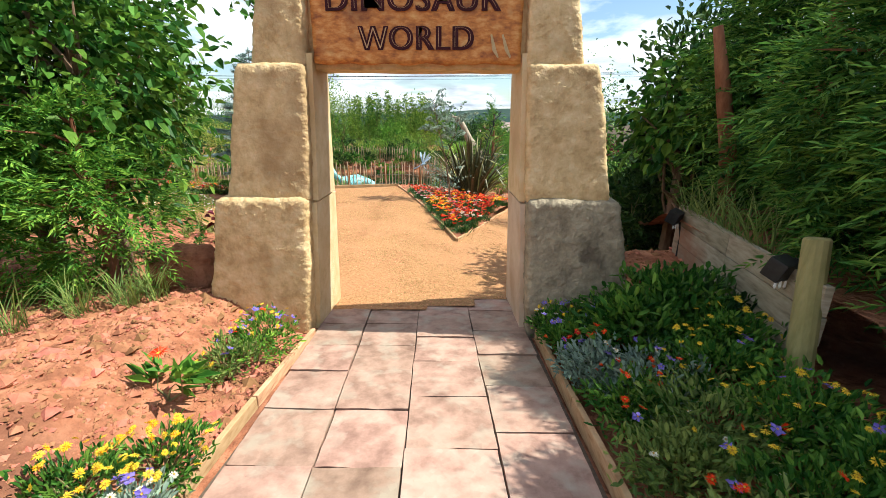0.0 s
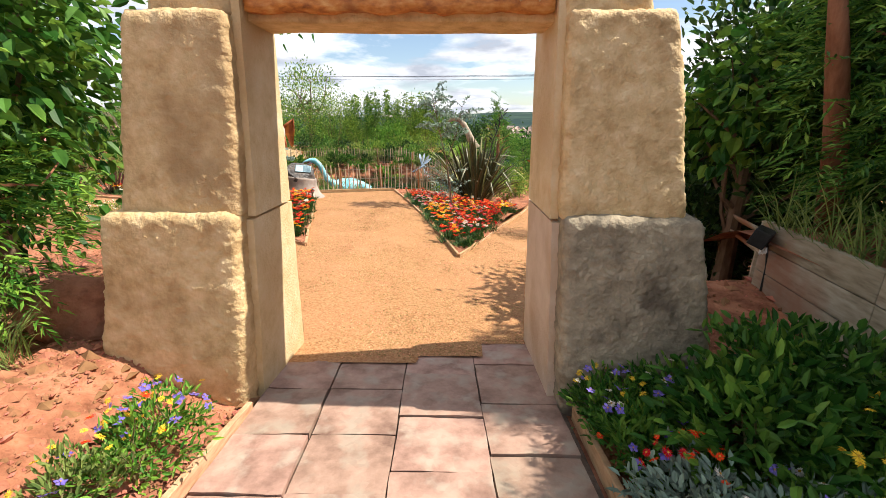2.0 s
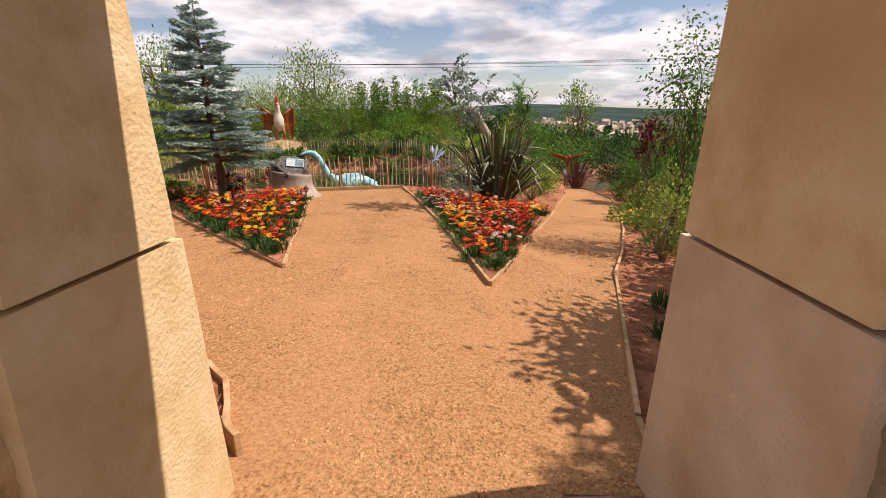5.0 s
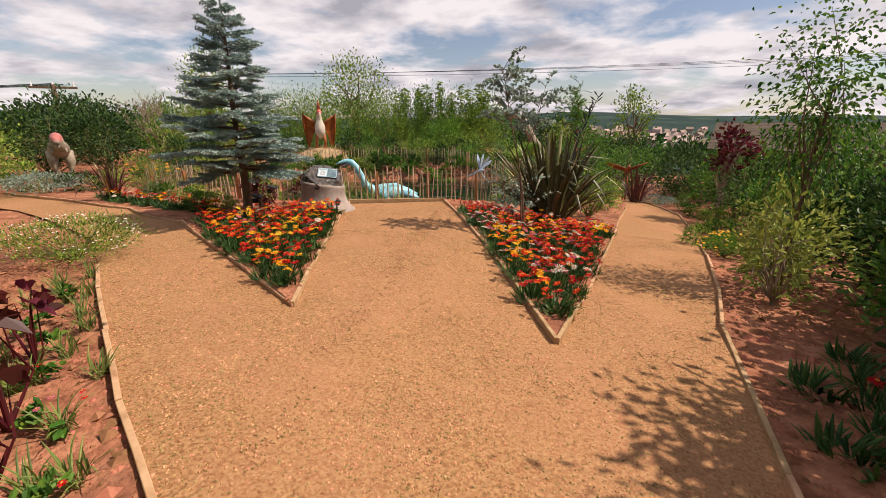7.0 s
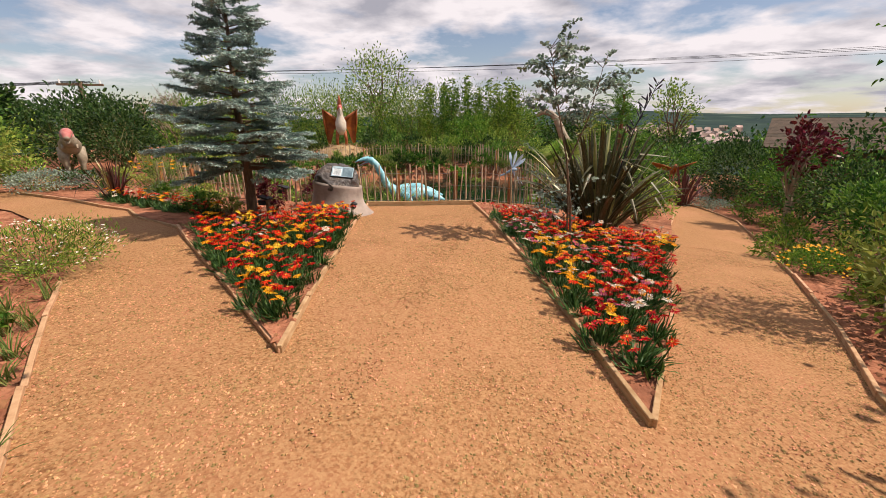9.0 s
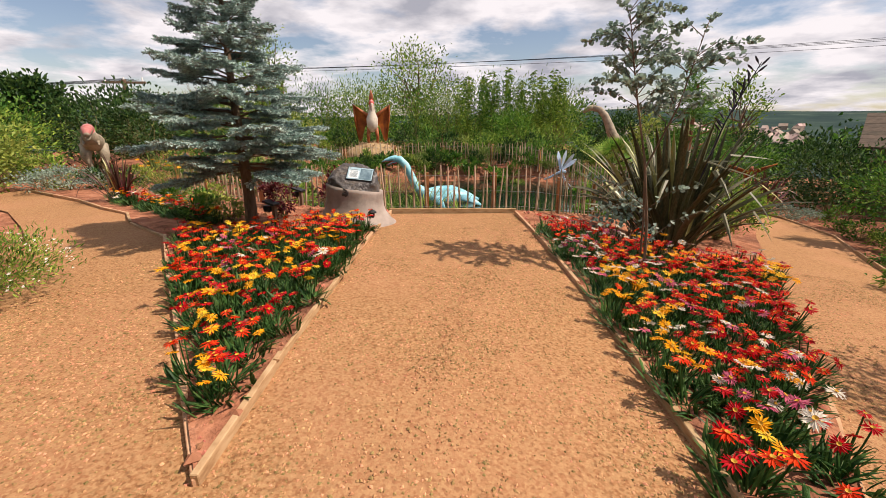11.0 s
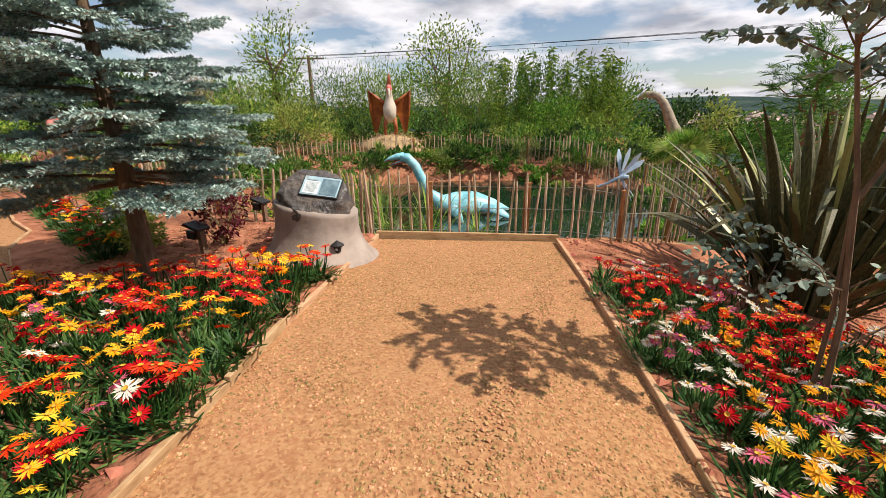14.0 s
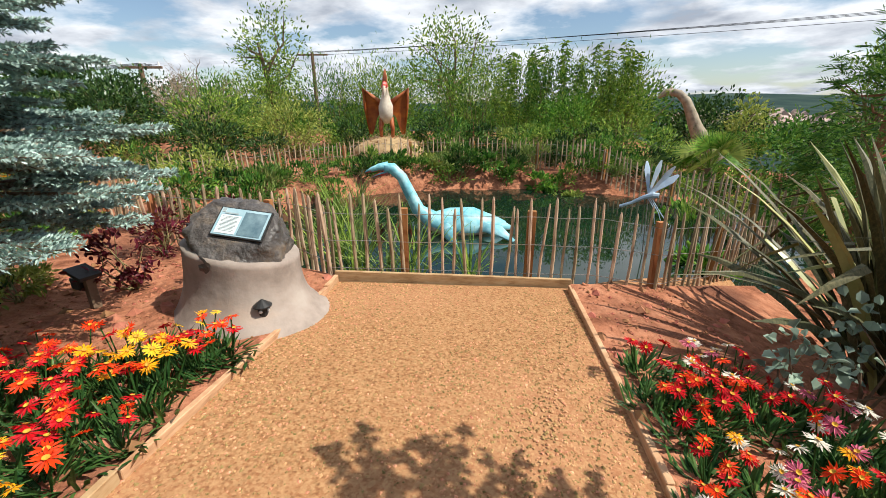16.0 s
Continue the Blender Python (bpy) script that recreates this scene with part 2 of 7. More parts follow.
    hazel=leafy("mid_green_leaves", [(0.018, 0.07, 0.010), (0.14, 0.31, 0.045)], 0.55, 0.45, 0.3, 0.18),
    dark=leafy("dark_green_leaves", [(0.012, 0.036, 0.009), (0.06, 0.13, 0.03)], 0.55, 0.45, 0.2, 0.18),
    lime=leafy("yellow_green_leaves", [(0.20, 0.28, 0.05), (0.36, 0.40, 0.09)], 0.3, 0.45, 0.35),
    willow=leafy("willow_leaves", [(0.05, 0.125, 0.016), (0.30, 0.45, 0.075)], 0.55, 0.5, 0.32, 0.15),
    eucal=leafy("blue_grey_round_leaves", [(0.17, 0.25, 0.20), (0.30, 0.38, 0.30)], 0.35, 0.5, 0.25),
    maple=leafy("dark_red_leaves", [(0.06, 0.010, 0.014), (0.17, 0.025, 0.03)], 0.4, 0.4, 0.4),
    gaz=leafy("gazania_leaves", [(0.012, 0.042, 0.010), (0.075, 0.17, 0.04)], 0.5, 0.45, 0.15, 0.15),
    grass=leafy("grass_blades", [(0.11, 0.19, 0.04), (0.28, 0.34, 0.10)], 0.4, 0.5, 0.35),
    flax=material("bronze_green_flax_blade", [(0.035, 0.04, 0.018), (0.085, 0.085, 0.038), (0.16, 0.145, 0.07)], 9, 0.5, 0.002, 60, 0.3, stretch=(8, 8, 0.6), obj_random=0.4),
    flax_pale=material("yellowed_flax_blade", [(0.28, 0.30, 0.09), (0.44, 0.42, 0.18)], 9, 0.4, spec=0.5, obj_random=0.25),
    flax_red=material("purple_flax_blade", [(0.06, 0.022, 0.022), (0.14, 0.05, 0.04)], 9, 0.4, spec=0.5, obj_random=0.4),
    pod=material("black_seed_pods", [(0.012, 0.010, 0.014), (0.03, 0.02, 0.03)], 20, 0.5),
    yolk=material("yellow_flower_disc", [(0.45, 0.22, 0.02), (0.60, 0.36, 0.04)], 60, 0.7),
    water=None, )
PETALS = {}
for key, cols in dict(red=[(0.40, 0.002, 0.005), (0.62, 0.006, 0.005)], orange=[(0.70, 0.035, 0.004), (0.80, 0.08, 0.006)], amber=[(0.84, 0.36, 0.004), (0.90, 0.46, 0.012)],
                      white=[(0.68, 0.62, 0.50), (0.80, 0.77, 0.70)], pink=[(0.42, 0.02, 0.09), (0.66, 0.20, 0.28)], violet=[(0.10, 0.06, 0.36), (0.26, 0.20, 0.60)], yellow=[(0.78, 0.50, 0.02), (0.85, 0.62, 0.05)]).items():
    PETALS[key] = material(key + "_petals", cols, 30, 0.55, spec=0.25, island=0.18, translucent=0.25)

M["water"] = material("dark_pond_water", [(0.004, 0.014, 0.009), (0.008, 0.022, 0.012)], 2, 0.03, 0.0012, 9, 0.5)


# ---- helpers for building ----
def thing(name, x, y, z, label, category, group="", kind="", rz=0.0):
    ob = new(name)
    ob.empty_display_size = 0.2
    ob.matrix_world = pose(x, y, z, 0, 0, rz)
    return tagged(ob, label, category, group, kind)


def part(name, bm, mat, parent=None, label="", smooth=False):
    """Links a bmesh, or a mesh, as one mesh object under a thing or a part."""
    if isinstance(bm, bpy.types.Mesh):
        me = bm
    else:
        me = bpy.data.meshes.new(name)
        bm.to_mesh(me)
        bm.free()
    if smooth:
        me.polygons.foreach_set("use_smooth", [True] * len(me.polygons))
    for mm in (mat if isinstance(mat, (list, tuple)) else [mat]):
        me.materials.append(mm)
    ob = new(name, me)
    ob.parent = parent
    return tagged(ob, label)


def same_mesh(name, me, parent, m):
    ob = new(name, me)
    ob.parent = parent
    ob.matrix_local = m
    return ob


def raw_mesh(name, verts, faces):
    me = bpy.data.meshes.new(name)
    me.from_pydata(verts, [], faces)
    me.update()
    return me


def tri_mesh(name, V, F):
    """A mesh from arrays of corners and triangles."""
    me = bpy.data.meshes.new(name)
    V, F = np.asarray(V, np.float32), np.asarray(F, np.int32)
    me.vertices.add(len(V))
    me.vertices.foreach_set("co", V.ravel())
    me.loops.add(F.size)
    me.loops.foreach_set("vertex_index", F.ravel())
    k = F.shape[1]
    me.polygons.add(len(F))
    me.polygons.foreach_set("loop_start", np.arange(0, F.size, k, dtype=np.int32))
    me.polygons.foreach_set("loop_total", np.full(len(F), k, np.int32))
    me.polygons.foreach_set("use_smooth", [False] * len(F))
    me.update(calc_edges=True)
    return me


def tube(bm, pts, radii, sides=7, caps=True):
    """A round tapered limb along a line of points."""
    pts = [Vector(p) for p in pts]
    rings = []
    side = None
    for i, p in enumerate(pts):
        d = (pts[min(i + 1, len(pts) - 1)] - pts[max(i - 1, 0)])
        d = d.normalized() if d.length else Vector((0, 0, 1))
        if side is None:
            side = d.orthogonal().normalized()
        side = (side - d * side.dot(d))
        side = side.normalized() if side.length > 1e-6 else d.orthogonal().normalized()
        up = d.cross(side)
        r = radii[i] if hasattr(radii, "__len__") else radii
        rx, ry = r if hasattr(r, "__len__") else (r, r)
        rings.append([bm.verts.new(p + side * (rx * math.cos(a)) + up * (ry * math.sin(a))) for a in (2 * math.pi * k / sides for k in range(sides))])
    for a, b in zip(rings, rings[1:]):
        for k in range(sides):
            bm.faces.new((a[k], a[(k + 1) % sides], b[(k + 1) % sides], b[k]))
    if caps:
        bm.faces.new(rings[0][::-1])
        bm.faces.new(rings[-1])
    return bm


def box(bm, size, centre=(0, 0, 0), m=None, bevel=0.0):
    t = Matrix.Translation(centre) @ Matrix.Diagonal((*size, 1))
    made = bmesh.ops.create_cube(bm, size=1, matrix=(m @ t) if m else t)["verts"]
    if bevel:
        es = list({e for v in made for e in v.link_edges})
        bmesh.ops.bevel(bm, geom=es, offset=bevel, segments=2, affect="EDGES", profile=0.7)
    return bm


def blob(bm, centre, radii, sub=3, rough=0.0, freq=2.0, seed=0, m=None):
    vs = bmesh.ops.create_icosphere(bm, subdivisions=sub, radius=1)["verts"]
    for v in vs:
        k = 1 + rough * noise.noise(v.co * freq + Vector((seed * 3.7, seed, 0)))
        v.co = Vector((v.co.x * radii[0] * k, v.co.y * radii[1] * k, v.co.z * radii[2] * k))
        if m:
            v.co = m @ v.co
        v.co += Vector(centre)
    return bm


def unit(a):
    return a / np.maximum(np.linalg.norm(a, axis=-1, keepdims=True), 1e-9)


def leaves(name, P, D, length, width, rng, fold=0.25, droop=0.0):
    """A mesh of many folded leaves: points P, directions D."""
    P, D = np.asarray(P, float), unit(np.asarray(D, float))
    N = len(P)
    L = length * rng.uniform(0.6, 1.25, (N, 1))
    W = width * rng.uniform(0.7, 1.2, (N, 1))
    S = unit(np.cross(D, rng.normal(size=(N, 3)) * 0.6 + np.array([0, 0, 1.0])))
    U = np.cross(S, D)
    mid = P + D * L * 0.45
    tip = P + D * L - np.array([0, 0, 1.0]) * L * droop
    if width / length > 0.3 and N < 12000:
        q1, q2 = P + D * L * 0.28, P + D * L * 0.68 - np.array([0, 0, 1.0]) * L * droop * 0.4
        V = np.stack([P, q1 + S * W * 0.46 + U * W * fold, q2 + S * W * 0.42 + U * W * fold * 0.8, tip, q2 - S * W * 0.42 + U * W * fold * 0.8, q1 - S * W * 0.46 + U * W * fold], 1).reshape(-1, 3)
        b = np.arange(N)[:, None] * 6
        return tri_mesh(name, V, np.concatenate([b + np.array(t) for t in ((0, 1, 3), (1, 2, 3), (0, 3, 5), (5, 3, 4))]))
    V = np.stack([P, mid + S * W * 0.5 + U * W * fold, tip, mid - S * W * 0.5 + U * W * fold], 1).reshape(-1, 3)
    b = np.arange(N)[:, None] * 4
    F = np.concatenate([b + np.array([0, 1, 2]), b + np.array([0, 2, 3])])
    return tri_mesh(name, V, F)


def smoothstep(a, b, x):
    t = min(max((x - a) / (b - a), 0.0), 1.0)
    return t * t * (3 - 2 * t)


# ---- ground ----
POND_C, POND_A, POND_B, POND_TURN = (-3.2, 16.2), 3.9, 2.9, radians(23)
WATER_Z = -0.93


def pond_r(x, y):
    dx, dy = x - POND_C[0], y - POND_C[1]
    c, s = math.cos(POND_TURN), math.sin(POND_TURN)
    return math.hypot((dx * c + dy * s) / POND_A, (-dx * s + dy * c) / POND_B)


def path_z(x, y):
    z = -0.11 * min(max(y, -6.0), 4.5) - 0.036 * min(max(y - 9.8, 0.0), 3.6) * (1 - smoothstep(14.5, 19, y))
    return z - smoothstep(4, 6, y) * 0.075 * min(max(x + 1.5, 0.0), 9.0) - 0.06 * min(max(y - 7, 0.0), 18.0) * smoothstep(-1.5, 1.5, x)


def ground_z(x, y):
    z = path_z(x, y)
    back = 1 - smoothstep(4.2, 6.0, y)
    z += 0.36 * smoothstep(-1.25, -2.3, x) * (1 - smoothstep(3.6, 5.2, y))
    z += smoothstep(0.85, 2.1, x) * back * (0.22 + 0.42 * smoothstep(2.6, 4.4, y))
    r = pond_r(x, y)
    if r < 1.3 and y > 12.6:
        z = min(z, z + (WATER_Z - 0.3 - z) * (1 - smoothstep(0.98, 1.18, r)))
    d = math.hypot(x + 2, y - 8)
    if d > 24:
        z -= 16 * smoothstep(24, 220, d)
    if d > 300:
        a = math.atan2(y - 8, x + 2)
        ridge = 0.55 + 0.30 * math.sin(a * 5.0 + 1.0) + 0.15 * math.sin(a * 13 + 2)
        z += smoothstep(420, 1500, d) * (18 + 34 * ridge)
    if x < -1.3 and -0.5 < y < 4.6:
        z += smoothstep(-1.3, -1.7, x) * (0.05 * noise.noise(Vector((x * 3.1, y * 3.1, 8))) + 0.035 * noise.noise(Vector((x * 8, y * 8, 5))))
    if d < 40:
        z += 0.035 * noise.noise(Vector((x * 1.7, y * 1.7, 0.3))) + 0.022 * noise.noise(Vector((x * 5.5, y * 5.5, 4.0)))
    return z


def axis(lo, hi, step, far):
    mid = list(np.arange(lo, hi, step))
    out, d = [], step
    while (not out or abs(out[-1]) < far):
        d *= 1.16
        out.append((out[-1] if out else mid[-1]) + d)
    down, d = [], step
    while (not down or abs(down[-1]) < far):
        d *= 1.16
        down.append((down[-1] if down else mid[0]) - d)
    return down[::-1] + mid + out


gx, gy = axis(-8.0, 5.0, 0.09, 2600), axis(-1.5, 15.5, 0.09, 2600)
NX, NY = len(gx), len(gy)
gv = [(x, y, ground_z(x, y) - (0.06 if (-1.3 < x < 0.95 and y < 4.6 and y > -3) else 0.0)) for y in gy for x in gx]
idx = np.arange(NX * NY).reshape(NY, NX)
gf = np.stack([idx[:-1, :-1], idx[:-1, 1:], idx[1:, 1:], idx[1:, :-1]], -1).reshape(-1, 4)
ground_me = tri_mesh("ground", gv, gf)
ground_me.materials.append(M["soil"])
ground_me.materials.append(M["far"])
ground_me.polygons.foreach_set("material_index", [1 if max(abs(gv[f[0]][0] + 2), abs(gv[f[0]][1] - 9)) > 24 else 0 for f in gf])
ground_me.polygons.foreach_set("use_smooth", [True] * len(gf))
tagged(new("ground", ground_me), "bare red-brown soil of garden beds and far green fields", "ground", kind="structure")


def inside(poly, x, y):
    c, j = False, len(poly) - 1
    for i in range(len(poly)):
        (x0, y0), (x1, y1) = poly[i], poly[j]
        if (y0 > y) != (y1 > y) and x < (x1 - x0) * (y - y0) / (y1 - y0) + x0:
            c = not c
        j = i
    return c


def sheet(name, poly, height, step, mat, label, category, kind="structure"):
    """A piece of ground with that outline, laid over the slope."""
    bm = bmesh.new()
    bm.faces.new([bm.verts.new((x, y, 0)) for x, y in poly])
    bmesh.ops.triangulate(bm, faces=bm.faces[:])
    xs, ys = [p[0] for p in poly], [p[1] for p in poly]
    for ax, lo, hi in ((0, min(xs), max(xs)), (1, min(ys), max(ys))):
        v = lo + step
        while v < hi:
            co, no = Vector((0, 0, 0)), Vector((0, 0, 0))
            co[ax], no[ax] = v, 1
            bmesh.ops.bisect_plane(bm, geom=bm.verts[:] + bm.edges[:] + bm.faces[:], dist=1e-5, plane_co=co, plane_no=no)
            v += step
    for v in bm.verts:
        v.co.z = height(v.co.x, v.co.y)
    bmesh.ops.recalc_face_normals(bm, faces=bm.faces[:])
    if sum(f.normal.z for f in bm.faces) < 0:
        bmesh.ops.reverse_faces(bm, faces=bm.faces[:])
    ob = part(name, bm, mat, smooth=True)
    return tagged(ob, label, category, kind=kind)


EDGE_LEFT = [(-1.45, 4.62), (-1.69, 5.07), (-2.54, 5.72), (-4.29, 7.22), (-4.93, 7.83), (-6.2, 8.9), (-8.0, 9.8), (-9.6, 10.5), (-12.5, 11.2)]
EDGE_RIGHT = [(0.80, 4.45), (0.88, 4.92), (1.2, 5.89), (1.8, 7.83), (2.39, 9.17), (3.3, 11.5), (4.3, 14.3), (5.05, 17.2), (4.95, 19.4), (4.3, 21.5), (2.8, 24.0)]
BED_L = [(-2.17, 7.13), (-3.1, 7.9), (-4.34, 8.9), (-4.95, 9.4), (-5.6, 9.95), (-6.84, 10.45), (-7.57, 10.95), (-8.5, 11.2), (-9.6, 11.6), (-12, 12.2), (-12, 14.2), (-8.5, 13.3), (-5.6, 12.4), (-3.62, 12.42), (-3.54, 12.17), (-3.06, 10.24), (-2.86, 9.6), (-2.44, 8.02)]
BED_R = [(0.15, 7.02), (-0.33, 8.93), (-0.98, 11.14), (-1.62, 13.08), (-0.6, 13.9), (0.8, 15.5), (2.2, 19.0), (3.4, 22.5), (3.75, 19.3), (3.55, 17.5), (2.75, 15.2), (2.37, 13.9), (1.6, 11.4), (0.75, 8.7), (0.48, 7.92)]
PATH = [(0.80, 4.34), (0.30, 4.33), (0.29, 4.07), (-0.22, 4.06), (-0.23, 3.94), (-1.3, 3.92)] + EDGE_LEFT + [(-12.5, 13.6), (-6, 12.38), (-3.63, 12.40), (-1.64, 13.12), (0.6, 15.6), (2.0, 24.0)] + EDGE_RIGHT[::-1]


def gravel_z(x, y):
    return path_z(x, y) + 0.012 + 0.023 * smoothstep(4.1, 5.0, y) + 0.012 * smoothstep(4.0, 5.0, y) * noise.noise(Vector((x * 1.3, y * 1.3, 1)))


def bed_z(x, y):
    return path_z(x, y) + 0.075 + 0.04 * noise.noise(Vector((x * 1.5, y * 1.5, 7))) + 0.14 * smoothstep(-0.3, 1.2, x) * smoothstep(8.5, 11, y)


sheet("gravel_path", PATH, gravel_z, 0.3, M["gravel"], "sandy orange gravel path forking between the beds", "path")
sheet("flower_bed_soil", BED_L, bed_z, 0.3, M["soil"], "red-brown soil of the flower bed by the spruce", "flower bed")
sheet("flower_bed_soil", BED_R, bed_z, 0.3, M["soil"], "red-brown soil of the flower bed by the flax", "flower bed")

bm = bmesh.new()
ring = [bm.verts.new((POND_C[0] + 1.17 * (POND_A * math.cos(a) * math.cos(POND_TURN) - POND_B * math.sin(a) * math.sin(POND_TURN)),
                      POND_C[1] + 1.17 * (POND_A * math.cos(a) * math.sin(POND_TURN) + POND_B * math.sin(a) * math.cos(POND_TURN)), WATER_Z)) for a in np.linspace(0, 2 * math.pi, 48, endpoint=False)]
bm.faces.new(ring)
tagged(part("pond_water", bm, M["water"]), "still dark green pond water mirroring the sky", "pond", kind="structure")


def rest(x, y):
    """The height of what one stands on at a place."""
    if inside(BED_L, x, y) or inside(BED_R, x, y):
        return bed_z(x, y)
    if inside(PATH, x, y):
        return gravel_z(x, y)
    return ground_z(x, y)


# ---- archway ----
CX = -0.27
arch = thing("archway", CX, 3.9, path_z(CX, 3.9), "tapered sand-rendered gateway with a scorched wooden sign over the path", "archway")
AZ = path_z(CX, 3.9)


def pier_block(side, z0, z1, inner0, inner1, outer0, outer1, f0, f1, b0, b1, lip, mat, name, label, seed):
    """A tapered rendered block; distances from the middle of the gateway, heights in the world."""
    bm = bmesh.new()
    low = [(inner0, f0), (outer0, f0), (outer0, b0), (inner0, b0)]
    top = [(inner1, f1), (outer1, f1), (outer1, b1), (inner1, b1)]
    levels = [(z0, low)]
    if lip:
        mixed = [(a[0] + (b[0] - a[0]) * 0.9, a[1] + (b[1] - a[1]) * 0.9) for a, b in zip(low, top)]
        levels += [(z0 + (z1 - z0) * 0.9, mixed)]
    levels += [(z1, top)]
    rings = [[bm.verts.new((side * x, y - 3.9, z - AZ)) for x, y in pts] for z, pts in levels]
    for a, b in zip(rings, rings[1:]):
        for k in range(4):
            bm.faces.new((a[k], a[(k + 1) % 4], b[(k + 1) % 4], b[k]))
    bm.faces.new(rings[0][::-1])
    bm.faces.new(rings[-1])
    bmesh.ops.recalc_face_normals(bm, faces=bm.faces[:])
    sharp = [e for e in bm.edges if e.calc_face_angle(0) > 0.6]
    bmesh.ops.bevel(bm, geom=sharp, offset=0.06, segments=3, affect="EDGES", profile=0.6)
    bmesh.ops.triangulate(bm, faces=[f for f in bm.faces if len(f.verts) > 4])
    for _ in range(7):
        long_e = [e for e in bm.edges if e.calc_length() > 0.018]
        if not long_e:
            break
        bmesh.ops.subdivide_edges(bm, edges=long_e, cuts=1, use_grid_fill=True)
    bmesh.ops.triangulate(bm, faces=[f for f in bm.faces if len(f.verts) > 4])
    bm.normal_update()
    for v in bm.verts:
        p = v.co * 3 + Vector((seed * 7, 0, 0))
        edge = 0.5 + 0.5 * noise.noise(v.co * 7)
        v.co += v.normal * (0.014 * noise.noise(p) + 0.007 * noise.noise(p * 5) + 0.006 * edge * noise.noise(p * 11) + 0.013 * max(0.0, noise.noise(v.co * 40 + Vector((seed, 3, 1))) - 0.02))
    return part(name, bm, mat, arch, label, smooth=True)


def inner_panel(side, z0, z1, x0, x1, y0, y1, mat, name, seed):
    bm = bmesh.new()
    n = 10
    vs = {}
    for i in range(n + 1):
        for j in range(n + 1):
            z, t = z0 + (z1 - z0) * j / n, j / n
            x = x0 + (x1 - x0) * t
            y = (y0[0] + (y0[1] - y0[0]) * t) + ((y1[0] + (y1[1] - y1[0]) * t) - (y0[0] + (y0[1] - y0[0]) * t)) * i / n
            vs[i, j] = (side * x + 0.004 * noise.noise(Vector((y * 3, z * 3, seed))), y - 3.9, z - AZ)
    grid = {k: bm.verts.new(v) for k, v in vs.items()}
    back = {k: bm.verts.new((v[0] + side * 0.05, v[1], v[2])) for k, v in vs.items()}
    for i in range(n):
        for j in range(n):
            bm.faces.new((grid[i, j], grid[i + 1, j], grid[i + 1, j + 1], grid[i, j + 1]))
    rim = [(i, 0) for i in range(n)] + [(n, j) for j in range(n)] + [(i, n) for i in range(n, 0, -1)] + [(0, j) for j in range(n, 0, -1)]
    for a, b in zip(rim, rim[1:] + rim[:1]):
        bm.faces.new((grid[a], back[a], back[b], grid[b]))
    bmesh.ops.recalc_face_normals(bm, faces=bm.faces[:])
    return part(name, bm, mat, arch, smooth=False)


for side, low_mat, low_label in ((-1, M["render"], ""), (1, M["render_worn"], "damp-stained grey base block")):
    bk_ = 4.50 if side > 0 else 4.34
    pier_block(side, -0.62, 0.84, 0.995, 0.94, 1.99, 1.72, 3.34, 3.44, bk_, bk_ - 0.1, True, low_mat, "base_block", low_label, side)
    pier_block(side, 0.80, 1.92, 0.925, 0.90, 1.66, 1.47, 3.50, 3.57, bk_ - 0.16, bk_ - 0.23, True, M["render"], "middle_block", "", side + 3)
    pier_block(side, 1.88, 2.72, 0.895, 0.872, 1.37, 1.22, 3.62, 3.66, 4.0, 3.96, False, M["render"], "upper_block", "", side + 5)
    inner_panel(side, -0.62, 0.78, 0.955, 0.897, (3.50, 3.58), (bk_ - 0.05, bk_ - 0.14), M["plaster"] if side < 0 else M["plaster_pale"], "inner_panel", side)
    inner_panel(side, 0.80, 2.0, 0.888, 0.855, (3.60, 3.66), (bk_ - 0.18, bk_ - 0.24), M["plaster"], "inner_panel", side + 2)

bm = bmesh.new()
box(bm, (1.84, 0.34, 0.80), (0, 0.02, 1.885 + 0.40 - AZ), bevel=0.02)
for _ in range(3):
    bmesh.ops.subdivide_edges(bm, edges=[e for e in bm.edges if e.calc_length() > 0.12], cuts=1, use_grid_fill=True)
for v in bm.verts:
    v.co += Vector((0, 0, 0.012 * noise.noise(v.co * 4)))
part("lintel", bm, M["render"], arch, "rendered lintel beam", True)
bm = bmesh.new()
cols, rows_n = 42, 18
bz0, bz1 = 1.925 - AZ, 2.62 - AZ
fr, bk = {}, {}
for i in range(cols + 1):
    for j in range(rows_n + 1):
        x = -0.845 + 1.69 * i / cols
        ragged = 0.018 * noise.noise(Vector((x * 6, 0, 0))) + 0.01 * noise.noise(Vector((x * 23, 2, 0)))
        z = bz0 + ragged + (bz1 - bz0 - ragged) * j / rows_n
        fr[i, j] = bm.verts.new((x, -0.215 + 0.006 * noise.noise(Vector((x * 5, z * 9, 3))), z))
        bk[i, j] = bm.verts.new((x, -0.135, z))
for i in range(cols):
    for j in range(rows_n):
        bm.faces.new((fr[i, j], fr[i + 1, j], fr[i + 1, j + 1], fr[i, j + 1]))
for i in range(cols):
    bm.faces.new((fr[i, 0], bk[i, 0], bk[i + 1, 0], fr[i + 1, 0]))
    bm.faces.new((fr[i, rows_n], fr[i + 1, rows_n], bk[i + 1, rows_n], bk[i, rows_n]))
for j in range(rows_n):
    bm.faces.new((fr[0, j], fr[0, j + 1], bk[0, j + 1], bk[0, j]))
    bm.faces.new((fr[cols, j], bk[cols, j], bk[cols, j + 1], fr[cols, j + 1]))
sign_board = part("sign_board", bm, M["board"], arch, "scorched orange-brown wooden sign board", True)


